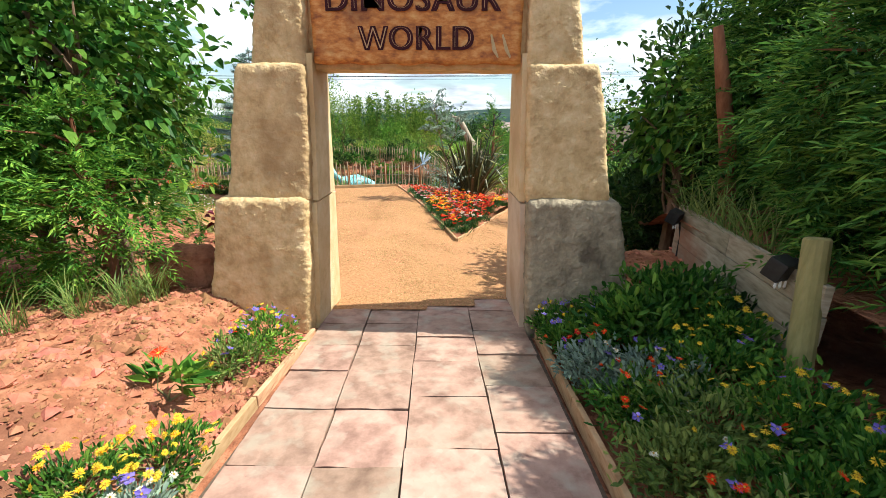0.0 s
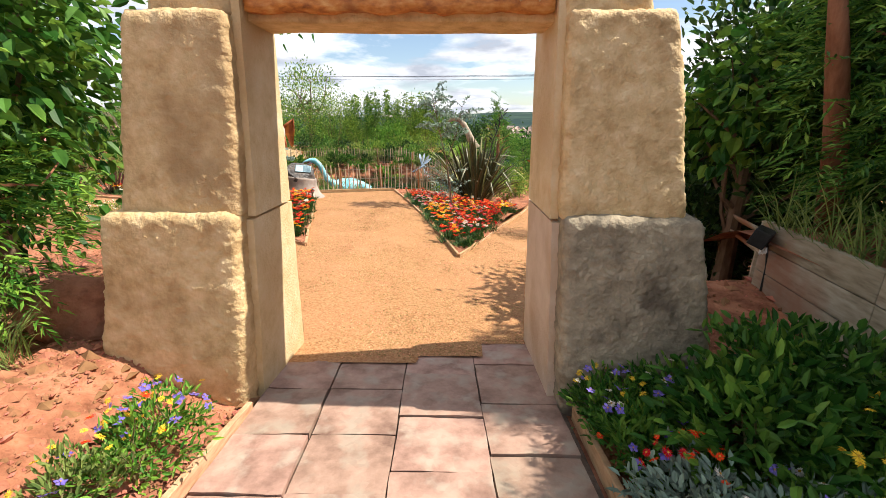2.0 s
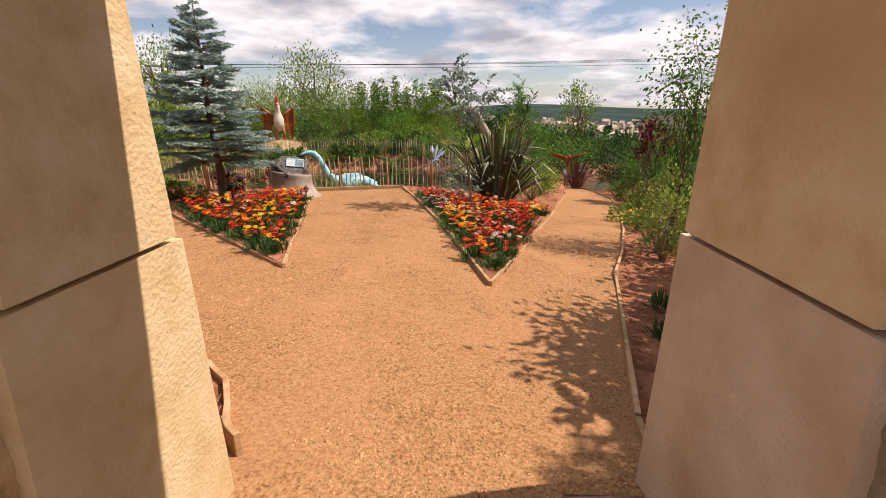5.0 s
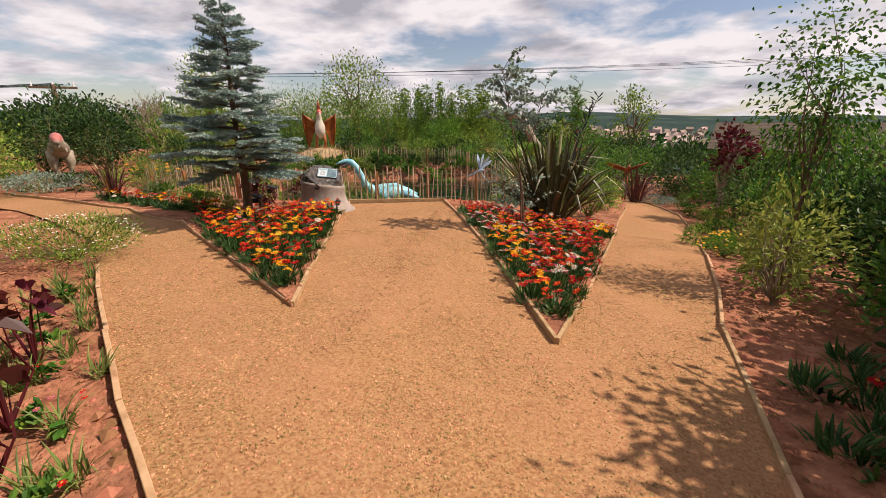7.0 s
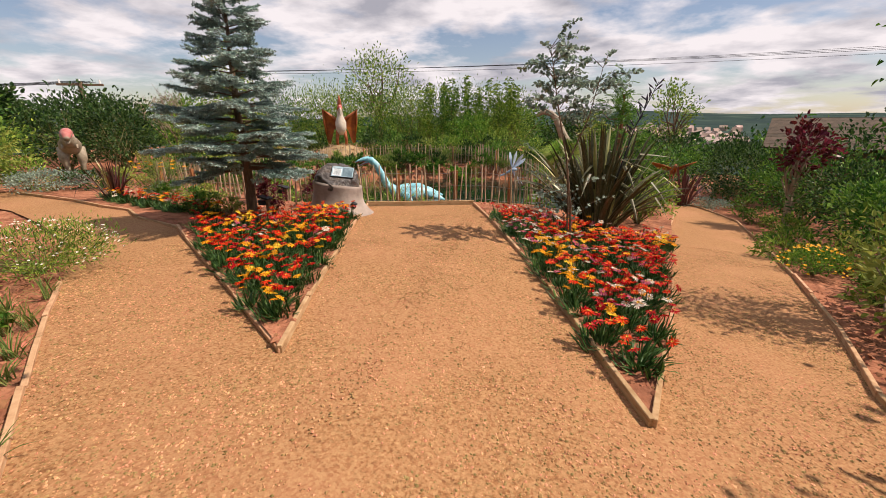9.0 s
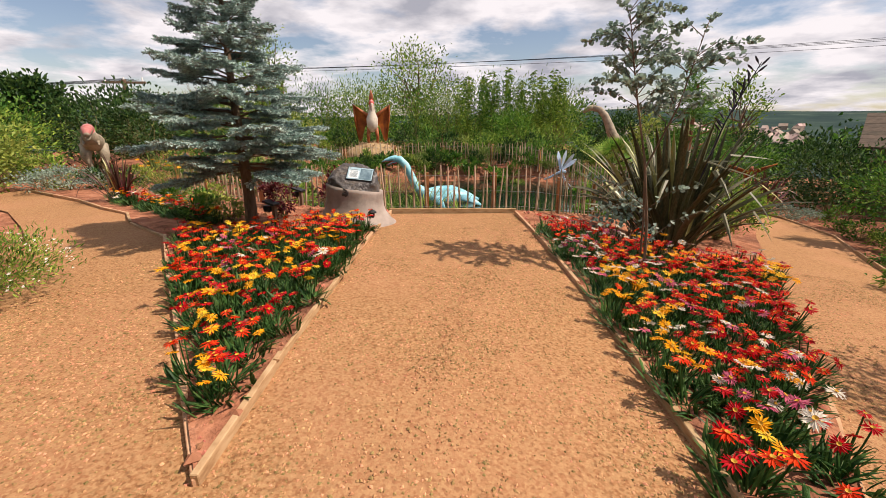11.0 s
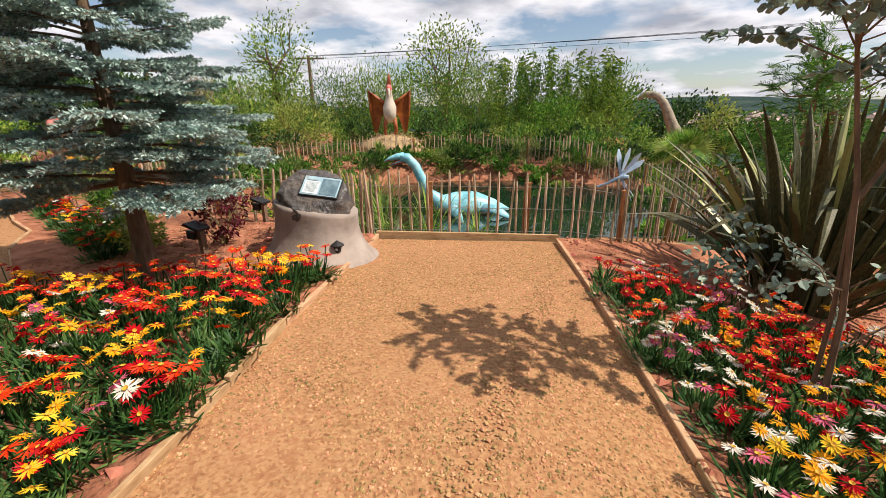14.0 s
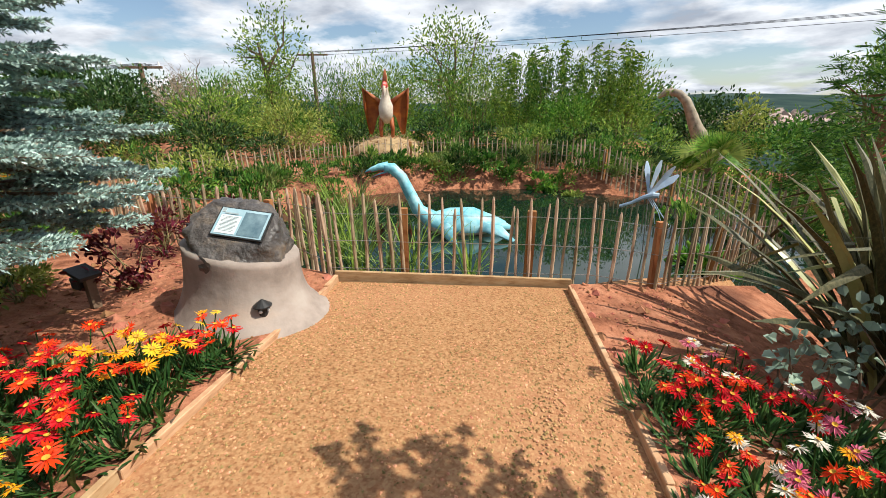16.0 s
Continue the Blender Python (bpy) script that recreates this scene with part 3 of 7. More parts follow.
def lettering(text, x0, x1, z, height, y, fat, mat, parent, label, depth=0.004):
    cu = bpy.data.curves.new("lettering", "FONT")
    cu.body, cu.size, cu.extrude, cu.offset, cu.space_character = text, 1.0, depth, fat, 1.12
    ob = new("lettering", cu)
    bpy.context.view_layer.update()
    me = bpy.data.meshes.new_from_object(ob.evaluated_get(bpy.context.evaluated_depsgraph_get()))
    bpy.data.objects.remove(ob)
    co = np.array([v.co for v in me.vertices])
    lo, hi = co.min(0), co.max(0)
    for v in me.vertices:
        v.co = ((v.co.x - lo[0]) / (hi[0] - lo[0]) * (x1 - x0) + x0, y - v.co.z, (v.co.y - lo[1]) / (hi[1] - lo[1]) * height + z)
    return part("lettering", me, mat, parent, label)


for text, x0, x1, z in (("DINOSAUR", -0.71, 0.66, 2.305), ("ORLD", -0.215, 0.45, 2.025)):
    for k in (-1, 0, 1):
        lettering(text, x0 + 0.011 * k, x1 + 0.011 * k, z - AZ, 0.175, -0.2255 - 0.0008 * k, 0.0, M["maroon"], sign_board, "maroon painted capital letters")
    lettering(text, x0 + 0.014, x1 - 0.014, z + 0.010 - AZ, 0.155, -0.2315, -0.043, M["tan_line"], sign_board, "pale inline of the letters", 0.001)
# the W, drawn as four slanting strokes
for width, y, mat, label, trim in ((0.040, -0.2255, "maroon", "maroon painted capital letters", 0.0), (0.008, -0.2310, "tan_line", "pale inline of the letters", 0.012)):
    bm = bmesh.new()
    for k, (xa, xb, up) in enumerate(((-0.455, -0.405, False), (-0.405, -0.35, True), (-0.35, -0.295, False), (-0.295, -0.245, True))):
        lo, hi = 2.025 + trim, 2.20 - trim
        za, zb = (lo, hi) if up else (hi, lo)
        yk = y - 0.0008 * k
        vs = [(xa - width / 2, za), (xa + width / 2, za), (xb + width / 2, zb), (xb - width / 2, zb)]
        front = [bm.verts.new((vx, yk, vz - AZ)) for vx, vz in vs]
        rear = [bm.verts.new((vx, yk + 0.006, vz - AZ)) for vx, vz in vs]
        bm.faces.new(front)
        bm.faces.new(rear[::-1])
        for i in range(4):
            bm.faces.new((front[i], rear[i], rear[(i + 1) % 4], front[(i + 1) % 4]))
    bmesh.ops.recalc_face_normals(bm, faces=bm.faces[:])
    part("lettering", bm, M[mat], sign_board, label)
bm = bmesh.new()
for k in range(2):
    tube(bm, [(0.60 + 0.09 * k, -0.222, 2.14 - AZ), (0.63 + 0.10 * k, -0.224, 2.03 - AZ), (0.66 + 0.10 * k, -0.222, 1.97 - AZ)], [(0.012, 0.003), (0.032, 0.003), (0.01, 0.003)], 6)
part("scuff_mark", bm, M["render"], sign_board, "pale grey scuffed claw marks")

# ---- paving under the gateway ----
paving = thing("paving", CX, 2.0, path_z(CX, 2.0), "pinkish riven sandstone slabs leading under the gateway", "paving", kind="structure")
bm = bmesh.new()
nseg = 14
for i in range(nseg + 1):
    y = -2.6 + 7.1 * i / nseg
    bm.verts.new((-1.16 - CX, y - 2.0, path_z(0, y) - 0.035 - path_z(CX, 2.0)))
    bm.verts.new((0.76 - CX, y - 2.0, path_z(0, y) - 0.035 - path_z(CX, 2.0)))
bm.verts.ensure_lookup_table()
for i in range(nseg):
    bm.faces.new([bm.verts[k] for k in (2 * i, 2 * i + 1, 2 * i + 3, 2 * i + 2)])
part("bedding", bm, M["joint"], paving, "dark grit in the joints")
JOINTS = [(-1.19, -0.045), (-0.755, -0.06), (-0.272, -0.037), (0.243, -0.03), (0.725, 0.0)]      # place at y = 3, and drift per metre
ROWS_Y = [[3.98, 3.55, 3.06, 2.62, 2.135, 1.64], [4.0, 3.56, 3.08, 2.64, 2.14, 1.63], [4.13, 3.78, 3.26, 2.79, 2.29, 1.78], [4.40, 3.95, 3.41, 2.93, 2.44, 1.92]]
rng = np.random.default_rng(4)
for ja, jb, ys in zip(JOINTS, JOINTS[1:], ROWS_Y):
    ys = ys + [ys[-1] - 0.49 * k for k in range(1, 9)]
    for r, (yb, ya) in enumerate(zip(ys, ys[1:])):
        ya2 = ya + 0.012
        bm = bmesh.new()
        n = 7
        wob = rng.uniform(-0.006, 0.006, 8)
        lift, tx, ty, off = rng.uniform(-0.006, 0.006), rng.uniform(-0.008, 0.008), rng.uniform(-0.008, 0.008), rng.uniform(0, 50)
        g = {}
        for i in range(n + 1):
            for j in range(n + 1):
                u, v = i / n, j / n
                along = max(ya2 + (yb - ya2) * v, 0.6) - 3.0
                xa, xb = ja[0] + ja[1] * along + 0.005, jb[0] + jb[1] * along - 0.005
                x = xa + (xb - xa) * u + 0.004 * noise.noise(Vector((v * 4, off, 0))) + wob[0] * v
                y = ya2 + (yb - ya2) * v + 0.005 * noise.noise(Vector((u * 4, off, 5))) + wob[1] * u
                rim_d = min(u, v, 1 - u, 1 - v) * n
                z = path_z(x, y) + 0.002 + lift + tx * (u - 0.5) + ty * (v - 0.5) + 0.007 * noise.noise(Vector((x * 4 + off, y * 4, 0))) + 0.006 * noise.noise(Vector((x * 10 + off, y * 10, 2)))
                if rim_d < 0.5:
                    z -= 0.0015
                g[i, j] = bm.verts.new((x - CX, y - 2.0, z - path_z(CX, 2.0)))
        for i in range(n):
            for j in range(n):
                bm.faces.new((g[i, j], g[i + 1, j], g[i + 1, j + 1], g[i, j + 1]))
        rim = [(i, 0) for i in range(n)] + [(n, j) for j in range(n)] + [(i, n) for i in range(n, 0, -1)] + [(0, j) for j in range(n, 0, -1)]
        lip = {k: bm.verts.new(g[k].co) for k in rim}
        low = {k: bm.verts.new(g[k].co - Vector((0, 0, 0.045))) for k in rim}
        for a, b in zip(rim, rim[1:] + rim[:1]):
            bm.faces.new((lip[a], low[a], low[b], lip[b]))
        ob = part("slab", bm, M["paver"], paving, smooth=True)
        for p in ob.data.polygons:
            p.use_smooth = p.normal.z > 0.7


# ---- timber edging ----
def edging(name, line, label, top=0.055, max_len=1.5, seed=0, zf=None):
    rng = np.random.default_rng(seed)
    x0, y0 = line[0]
    root = thing(name, x0, y0, rest(x0, y0), label, "edging", kind="structure")
    inv = root.matrix_world.inverted()
    for (xa, ya), (xb, yb) in zip(line, line[1:]):
        d = math.hypot(xb - xa, yb - ya)
        n = max(1, round(d / max_len))
        for k in range(n):
            a, b = Vector((xa + (xb - xa) * k / n, ya + (yb - ya) * k / n)), Vector((xa + (xb - xa) * (k + 1) / n, ya + (yb - ya) * (k + 1) / n))
            za, zb = (path_z(*a) + 0.03, path_z(*b) + 0.03) if zf is None else (zf(*a), zf(*b))
            t = top + rng.uniform(-0.012, 0.015)
            side = Vector((-(b - a).y, (b - a).x)).normalized() * 0.018
            bm = bmesh.new()
            sh = rng.uniform(-0.008, 0.008, 4)
            over = (b - a).normalized() * 0.004
            pts = []
            for (p, z, s) in ((a + over, za, sh[0]), ((a + b) / 2, (za + zb) / 2, sh[1]), (b - over, zb, sh[2])):
                lean = side.normalized() * s
                pts.append([bm.verts.new(inv @ Vector((*(p + q + (lean if up else Vector((0, 0)))), z + (t + s * 0.6 if up else -0.07)))) for q, up in ((side, False), (-side, False), (-side, True), (side, True))])
            for u, v in zip(pts, pts[1:]):
                for i in range(4):
                    bm.faces.new((u[i], u[(i + 1) % 4], v[(i + 1) % 4], v[i]))
            bm.faces.new(pts[0][::-1])
            bm.faces.new(pts[-1])
            bmesh.ops.recalc_face_normals(bm, faces=bm.faces[:])
            bmesh.ops.bevel(bm, geom=bm.edges[:], offset=0.004, segments=1, affect="EDGES")
            part("board", bm, M["timber"], root)
    return root


edging("path_edging", EDGE_LEFT[:5], "narrow sawn timber boards along the gravel path", 0.03, seed=1)
edging("path_edging", EDGE_RIGHT, "narrow sawn timber boards along the gravel path", 0.05, seed=2)
edging("path_edging", BED_L[:10], "thin timber boards round the flower bed", 0.05, seed=3)
edging("path_edging", BED_L[13:] + BED_L[:1], "thin timber boards round the flower bed", 0.055, seed=4)
edging("path_edging", BED_R[:4], "thin timber boards round the flower bed", 0.05, seed=5)
edging("path_edging", BED_R[8:] + BED_R[:1], "thin timber boards round the flower bed", 0.045, seed=6)
edging("path_edging", [(-3.66, 12.45), (-1.62, 13.17)], "timber boards closing the path at the pond", 0.08, seed=7)
edging("path_edging", [(-1.22, 3.32), (-1.23, 2.2), (-1.22, 1.0), (-1.2, -1.5)], "timber boards beside the paving", 0.02, seed=8)
edging("path_edging", [(0.80, 3.32), (0.795, 2.2), (0.80, 1.0), (0.80, -1.5)], "timber boards beside the paving", 0.03, seed=9)
edging("path_edging", [(-1.30, 4.48), (-1.45, 4.62)], "short timber board against the gateway", 0.12, seed=10)


# ---- paling fences ----
def paling_mesh(seed):
    rng = np.random.default_rng(seed)
    bm = bmesh.new()
    r = rng.uniform(0.014, 0.021)
    b = rng.uniform(-0.012, 0.012, 4)
    tube(bm, [(0, 0, -0.12), (b[0], b[1], 0.35), (b[2], b[3], 0.90), (b[2] * 1.1, b[3], 0.985), (b[2] * 1.1, b[3], 1.02)], [(r, r * 0.7), (r * 1.05, r * 0.75), (r * 0.95, r * 0.7), (r * 0.75, r * 0.5), (0.004, 0.004)], 6)
    me = bpy.data.meshes.new("paling")
    bm.to_mesh(me)
    bm.free()
    me.materials.append(M["paling"])
    return me


PALINGS = [paling_mesh(s) for s in range(9)]


def paling_fence(line, h, gap, label, seed, post_gap=1.55, zf=None, wires=True, posts=True):
    rng = np.random.default_rng(seed)
    x0, y0 = line[0]
    zf = zf or (lambda x, y: path_z(x, y))
    root = thing("paling_fence", x0, y0, zf(x0, y0), label, "fence")
    base = root.matrix_world.translation.copy()
    length, walk_pts = 0.0, []
    for (xa, ya), (xb, yb) in zip(line, line[1:]):
        d = math.hypot(xb - xa, yb - ya)
        while length < d:
            t = length / d
            walk_pts.append((xa + (xb - xa) * t, ya + (yb - ya) * t, math.atan2(yb - ya, xb - xa)))
            length += gap * rng.uniform(0.75, 1.25)
        length -= d
    since = 0.4
    wire_pts = [[], [], []]
    for x, y, a in walk_pts:
        z = zf(x, y)
        s = h * rng.uniform(0.88, 1.06)
        m = pose(x - base.x, y - base.y, z - base.z, rng.normal(0, 1.6), rng.normal(0, 2.2), math.degrees(a)) @ Matrix.Diagonal((1, 1, s, 1))
        same_mesh("paling", PALINGS[rng.integers(9)], root, m)
        for k, f in enumerate((0.16, 0.5, 0.82)):
            wire_pts[k].append((x - base.x + 0.012 * math.cos(a * 3 + x * 40), y - base.y - 0.017, z - base.z + h * f + 0.012 * noise.noise(Vector((x * 3, y * 3, k)))))
        since += gap
        if posts and since > post_gap:
            since = 0
            bm = bmesh.new()
            box(bm, (0.075, 0.06, h * 0.95), (0, 0.045, h * 0.95 / 2 - 0.06), pose(x - base.x, y - base.y, z - base.z, 0, rng.normal(0, 1), math.degrees(a)), bevel=0.005)
            part("post", bm, M["fpost"], root)
    if wires:
        for w in wire_pts:
            bm = bmesh.new()
            tube(bm, w, 0.0035, 4)
            part("wire", bm, M["wire"], root)
    return root


paling_fence([(-3.75, 12.50), (-2.6, 12.92), (-1.55, 13.28), (-0.9, 13.55), (-0.45, 14.2), (0.2, 15.3), (0.9, 16.6)], 0.80, 0.115, "split chestnut palings wired together beside the pond", 1, 1.15)
paling_fence([(-3.8, 12.62), (-4.5, 12.9), (-5.3, 12.75), (-6.0, 12.55), (-7.4, 12.75), (-9.1, 13.4), (-10.2, 14.2)], 0.74, 0.12, "split chestnut palings wired together behind the flower bed", 2)
paling_fence([(-9.6, 14.3), (-8.6, 15.9), (-7.6, 18.2), (-6.4, 19.3), (-5.0, 19.9), (-2.5, 20.0), (-0.7, 19.2), (0.4, 18.0), (1.2, 16.9)], 0.70, 0.115, "weathered chestnut paling fence round the far bank of the pond", 3, zf=lambda x, y: max(ground_z(x, y), -0.9))


# ---- plants: makers ----
def cluster_points(rng, n, centre, radii, per=26, spread=0.16, shell=0.55):
    """Leaf places in uneven clumps inside an egg-shaped crown, with the way out from its middle."""
    k = max(3, n // per)
    d = unit(rng.normal(size=(k, 3)))
    r = rng.uniform(shell, 1.0, (k, 1)) ** 0.8 * rng.uniform(0.75, 1.12, (k, 1))
    c = d * r * np.array(radii)
    which = rng.integers(0, k, n)
    P = c[which] + rng.normal(size=(n, 3)) * spread * np.array(radii)
    out = unit(P / np.array(radii))
    return P + np.array(centre), out, c + np.array(centre)


def limbs(bm, rng, base, tips, r0, sides=5, bend=0.12):
    for t in tips:
        a, b = Vector(base), Vector(t)
        mid = a.lerp(b, 0.5) + Vector(rng.normal(0, bend, 3)) * (b - a).length
        tube(bm, [a, a.lerp(mid, 0.5), mid, mid.lerp(b, 0.6), b], [r0, r0 * 0.8, r0 * 0.6, r0 * 0.4, r0 * 0.15], sides, caps=False)


def shrub(name, x, y, h, r, mat, n, length, width, label, category="shrub", seed=0, z=None, stem=None, up=0.5, droop=0.1, lift=0.1, group="", per=26, spread=0.16, stems=7, trunk=0.0, shell=0.5, ry=None, thin=1.0):
    """A bush or small tree: stems or one trunk with limbs, and a crown of separate leaves in clumps."""
    rng = np.random.default_rng(seed * 17 + 5)
    n = int(n * (1.65 if y < 14 else 1.35)) if n > 600 else n
    z = rest(x, y) if z is None else z
    root = thing(name, x, y, z, label, category, group)
    lo = max(trunk, lift * h)
    cz, rz_ = (h + lo) / 2, (h - lo) / 2
    P, out, cc = cluster_points(rng, n, (0, 0, cz), (r, ry or r, rz_), per, spread, shell)
    P[:, 2] = np.maximum(P[:, 2], 0.02)
    D = out * 0.8 + rng.normal(size=(n, 3)) * 0.55 + np.array([0, 0, up])
    bm = bmesh.new()
    tips = cc[rng.choice(len(cc), min(len(cc), stems * 3), replace=False)]
    if trunk:
        tr = (0.03 + 0.018 * h) * thin
        topp = (rng.normal(0, 0.05) * h, rng.normal(0, 0.05) * h, h * 0.72)
        tube(bm, [(0, 0, -0.08), (topp[0] * 0.2, topp[1] * 0.2, h * 0.25), (topp[0] * 0.6, topp[1] * 0.6, h * 0.5), topp], [tr * 1.3, tr, tr * 0.7, tr * 0.25], 8)
        for t in tips:
            f = rng.uniform(0.3, 0.9)
            limbs(bm, rng, (topp[0] * f, topp[1] * f, h * 0.72 * f), [t], tr * 0.4)
        part("trunk", bm, stem or M["bark"], root)
    else:
        for t in tips:
            limbs(bm, rng, rng.normal(0, 0.04 * r, 3) * np.array([1, 1, 0]), [t], 0.006 + 0.006 * h)
        part("stemwork", bm, stem or M["stem"], root)
    part("crown" if trunk else "foliage", leaves("foliage", P, D, length, width, rng, droop=droop), mat, root)
    return root


def sprays(name, P, D, length, rng, leaflets=9, width=0.018):
    """Flat feathery conifer sprays: leaflets along both sides of a drooping axis."""
    P, D = np.asarray(P, float), unit(np.asarray(D, float))
    N = len(P)
    S = unit(np.cross(D, rng.normal(size=(N, 3)) * 0.35 + np.array([0, 0, 1.0])))
    L = length * rng.uniform(0.6, 1.3, (N, 1))
    PP, DD = [], []
    for k in range(leaflets):
        f = (k + 0.5) / leaflets
        sg = 1 if k % 2 else -1
        PP.append(P + D * L * f - np.array([0, 0, 1]) * L * 0.25 * f * f)
        DD.append(D * (0.75 + 0.6 * f) + S * sg * (1.0 - 0.45 * f))
    return leaves(name, np.concatenate(PP), np.concatenate(DD), length * 0.42, width, rng, fold=0.1, droop=0.12)


def conifer(name, x, y, h, r, mat, n, length, label, seed=0, z=None, trunk_mat=None, lift=0.0, ry=None, leaflets=9, lean=(0, 0), width=0.018, trunks=1):
    rng = np.random.default_rng(seed * 31 + 3)
    z = rest(x, y) if z is None else z
    root = thing(name, x, y, z, label, "conifer")
    cz = h * (lift + (1 - lift) * 0.46)
    P, out, cc = cluster_points(rng, n, (lean[0] * 0.5, lean[1] * 0.5, cz), (r, ry or r, h * (1 - lift) * 0.56), 14, 0.10, 0.6)
    keep = P[:, 2] > 0.03
    P, out = P[keep], out[keep]
    shrink = 1 - 0.5 * np.clip((P[:, 2:3] / h - 0.45) / 0.55, 0, 1)
    P[:, :2] *= shrink
    D = out * np.array([1, 1, 0.45]) + rng.normal(size=P.shape) * 0.35
    bm = bmesh.new()
    for k in range(trunks):
        ox, oy = (0, 0) if trunks == 1 else (rng.uniform(-r, r) * 0.6, rng.uniform(-1, 1) * (ry or r) * 0.75)
        a = 0.035 + 0.017 * h
        tube(bm, [(ox, oy, -0.1), (ox + lean[0] * 0.3 + rng.normal(0, 0.05), oy, h * 0.3), (ox + lean[0] * 0.7, oy + lean[1] * 0.7, h * 0.62), (ox + lean[0], oy + lean[1], h * 0.93)], [a, a * 0.85, a * 0.55, a * 0.15], 8)
        for t in cc[rng.choice(len(cc), min(22, len(cc)), replace=False)]:
            f = min(0.95, max(0.1, t[2] / h - 0.08))
            limbs(bm, rng, (ox + lean[0] * f, oy + lean[1] * f, h * f), [t], a * 0.28, 4)
    part("trunk", bm, trunk_mat or M["redbark"], root)
    part("foliage", sprays("foliage", P, D, length, rng, leaflets, width), mat, root)
    return root


def strap(bm, base, yaw, length, width, rise, curl, seg=6, twist=0.0, kink=0.0):
    """One long folded blade that rises and arches over."""
    ang, p = rise, Vector(base)
    out = Vector((math.cos(yaw), math.sin(yaw), 0))
    side = Vector((-math.sin(yaw), math.cos(yaw), 0))
    rows = []
    for i in range(seg + 1):
        f = i / seg
        w = width * (0.55 + 0.9 * f) * (1 - f ** 3.0) + 0.002 if f < 1 else 0.002
        d = out * math.cos(ang) + Vector((0, 0, 1)) * math.sin(ang)
        nrm = d.cross(side)
        s2 = side * math.cos(twist * f) + nrm * math.sin(twist * f)
        rows.append((bm.verts.new(p + s2 * w * 0.5 + nrm * w * -0.22), bm.verts.new(p), bm.verts.new(p - s2 * w * 0.5 + nrm * w * -0.22)))
        p = p + d * (length / seg)
        ang -= curl * (0.3 + 1.4 * f) / seg + (kink if abs(f - 0.55) < 0.5 / seg else 0)
    for a, b in zip(rows, rows[1:]):
        bm.faces.new((a[0], a[1], b[1], b[0]))
        bm.faces.new((a[1], a[2], b[2], b[1]))


def flax(name, x, y, z, n, length, width, label, mats, seed, spread=0.22, low=0.25):
    rng = np.random.default_rng(seed)
    root = thing(name, x, y, z, label, "flax")
    for i in range(n):
        bm = bmesh.new()
        yaw = rng.uniform(0, 2 * math.pi)
        t = rng.uniform(0, 1)
        rise = math.radians(88 - 44 * t ** 1.7)
        rr = spread * math.sqrt(rng.uniform(0, 1))
        strap(bm, (rr * math.cos(yaw), rr * math.sin(yaw), 0), yaw, length * rng.uniform(0.62, 1.08), width * rng.uniform(0.7, 1.2), rise, rng.uniform(0.05, 0.7) + 0.6 * t, 7, rng.normal(0, 0.5), 1.3 if rng.uniform() < low else 0.0)
        part("blade", bm, mats[1] if rng.uniform() < 0.16 else mats[0], root)
    return root


def bloom_mesh(key, petals, radius, cup, seed, disc=0.22):
    """A daisy-like bloom: pointed rays in two slightly uneven rounds, and a raised disc."""
    rng = np.random.default_rng(seed)
    V, F, mi = [Vector((0, 0, 0.010))], [], []
    for k in range(petals):
        a = 2 * math.pi * k / petals + rng.normal(0, 0.05)
        L, w = radius * rng.uniform(0.88, 1.08), radius * 2.4 / petals * math.pi * 0.5
        c = Vector((math.cos(a), math.sin(a), 0))
        s = Vector((-c.y, c.x, 0))
        z1, z2 = cup * radius + rng.normal(0, 0.004), cup * radius * 0.6 + rng.normal(0, 0.008)
        b = len(V)
        V += [c * L * 0.6 + s * w * 0.5 + Vector((0, 0, z1)), c * L + Vector((0, 0, z2)), c * L * 0.6 - s * w * 0.5 + Vector((0, 0, z1)), c * L * 0.6 + Vector((0, 0, z1 - 0.004))]
        F += [(0, b + 3, b), (b, b + 3, b + 1), (0, b + 2, b + 3), (b + 2, b + 1, b + 3)]
        mi += [0] * 4
    b = len(V)
    n = 9
    V += [Vector((disc * radius * math.cos(2 * math.pi * k / n), disc * radius * math.sin(2 * math.pi * k / n), 0.017)) for k in range(n)]
    F += [(b + k, b + (k + 1) % n, 0) for k in range(n)]
    mi += [1] * n
    me = raw_mesh("bloom", V, F)
    me.materials.append(PETALS[key])
    me.materials.append(M["yolk"])
    me.polygons.foreach_set("material_index", mi)
    return me


BLOOMS = {(k, s): bloom_mesh(k, 16 if k != "white" else 18, 0.046, 0.16, s + 3) for k in ("red", "orange", "amber", "white", "pink", "yellow") for s in range(2)}


def gazania_leaf_mesh(seed):
    rng = np.random.default_rng(seed)
    bm = bmesh.new()
    for _ in range(60):
        yaw = rng.uniform(0, 6.28)
        rr = rng.uniform(0, 0.13)
        strap(bm, (rr * math.cos(yaw + 1), rr * math.sin(yaw + 1), 0), yaw, rng.uniform(0.09, 0.165), rng.uniform(0.012, 0.021), rng.uniform(0.35, 1.3), rng.uniform(0.2, 1.3), 3)
    me = bpy.data.meshes.new("leaf_clump")
    bm.to_mesh(me)
    bm.free()
    me.materials.append(M["gaz"])
    return me


GAZ_LEAVES = [gazania_leaf_mesh(s) for s in range(5)]


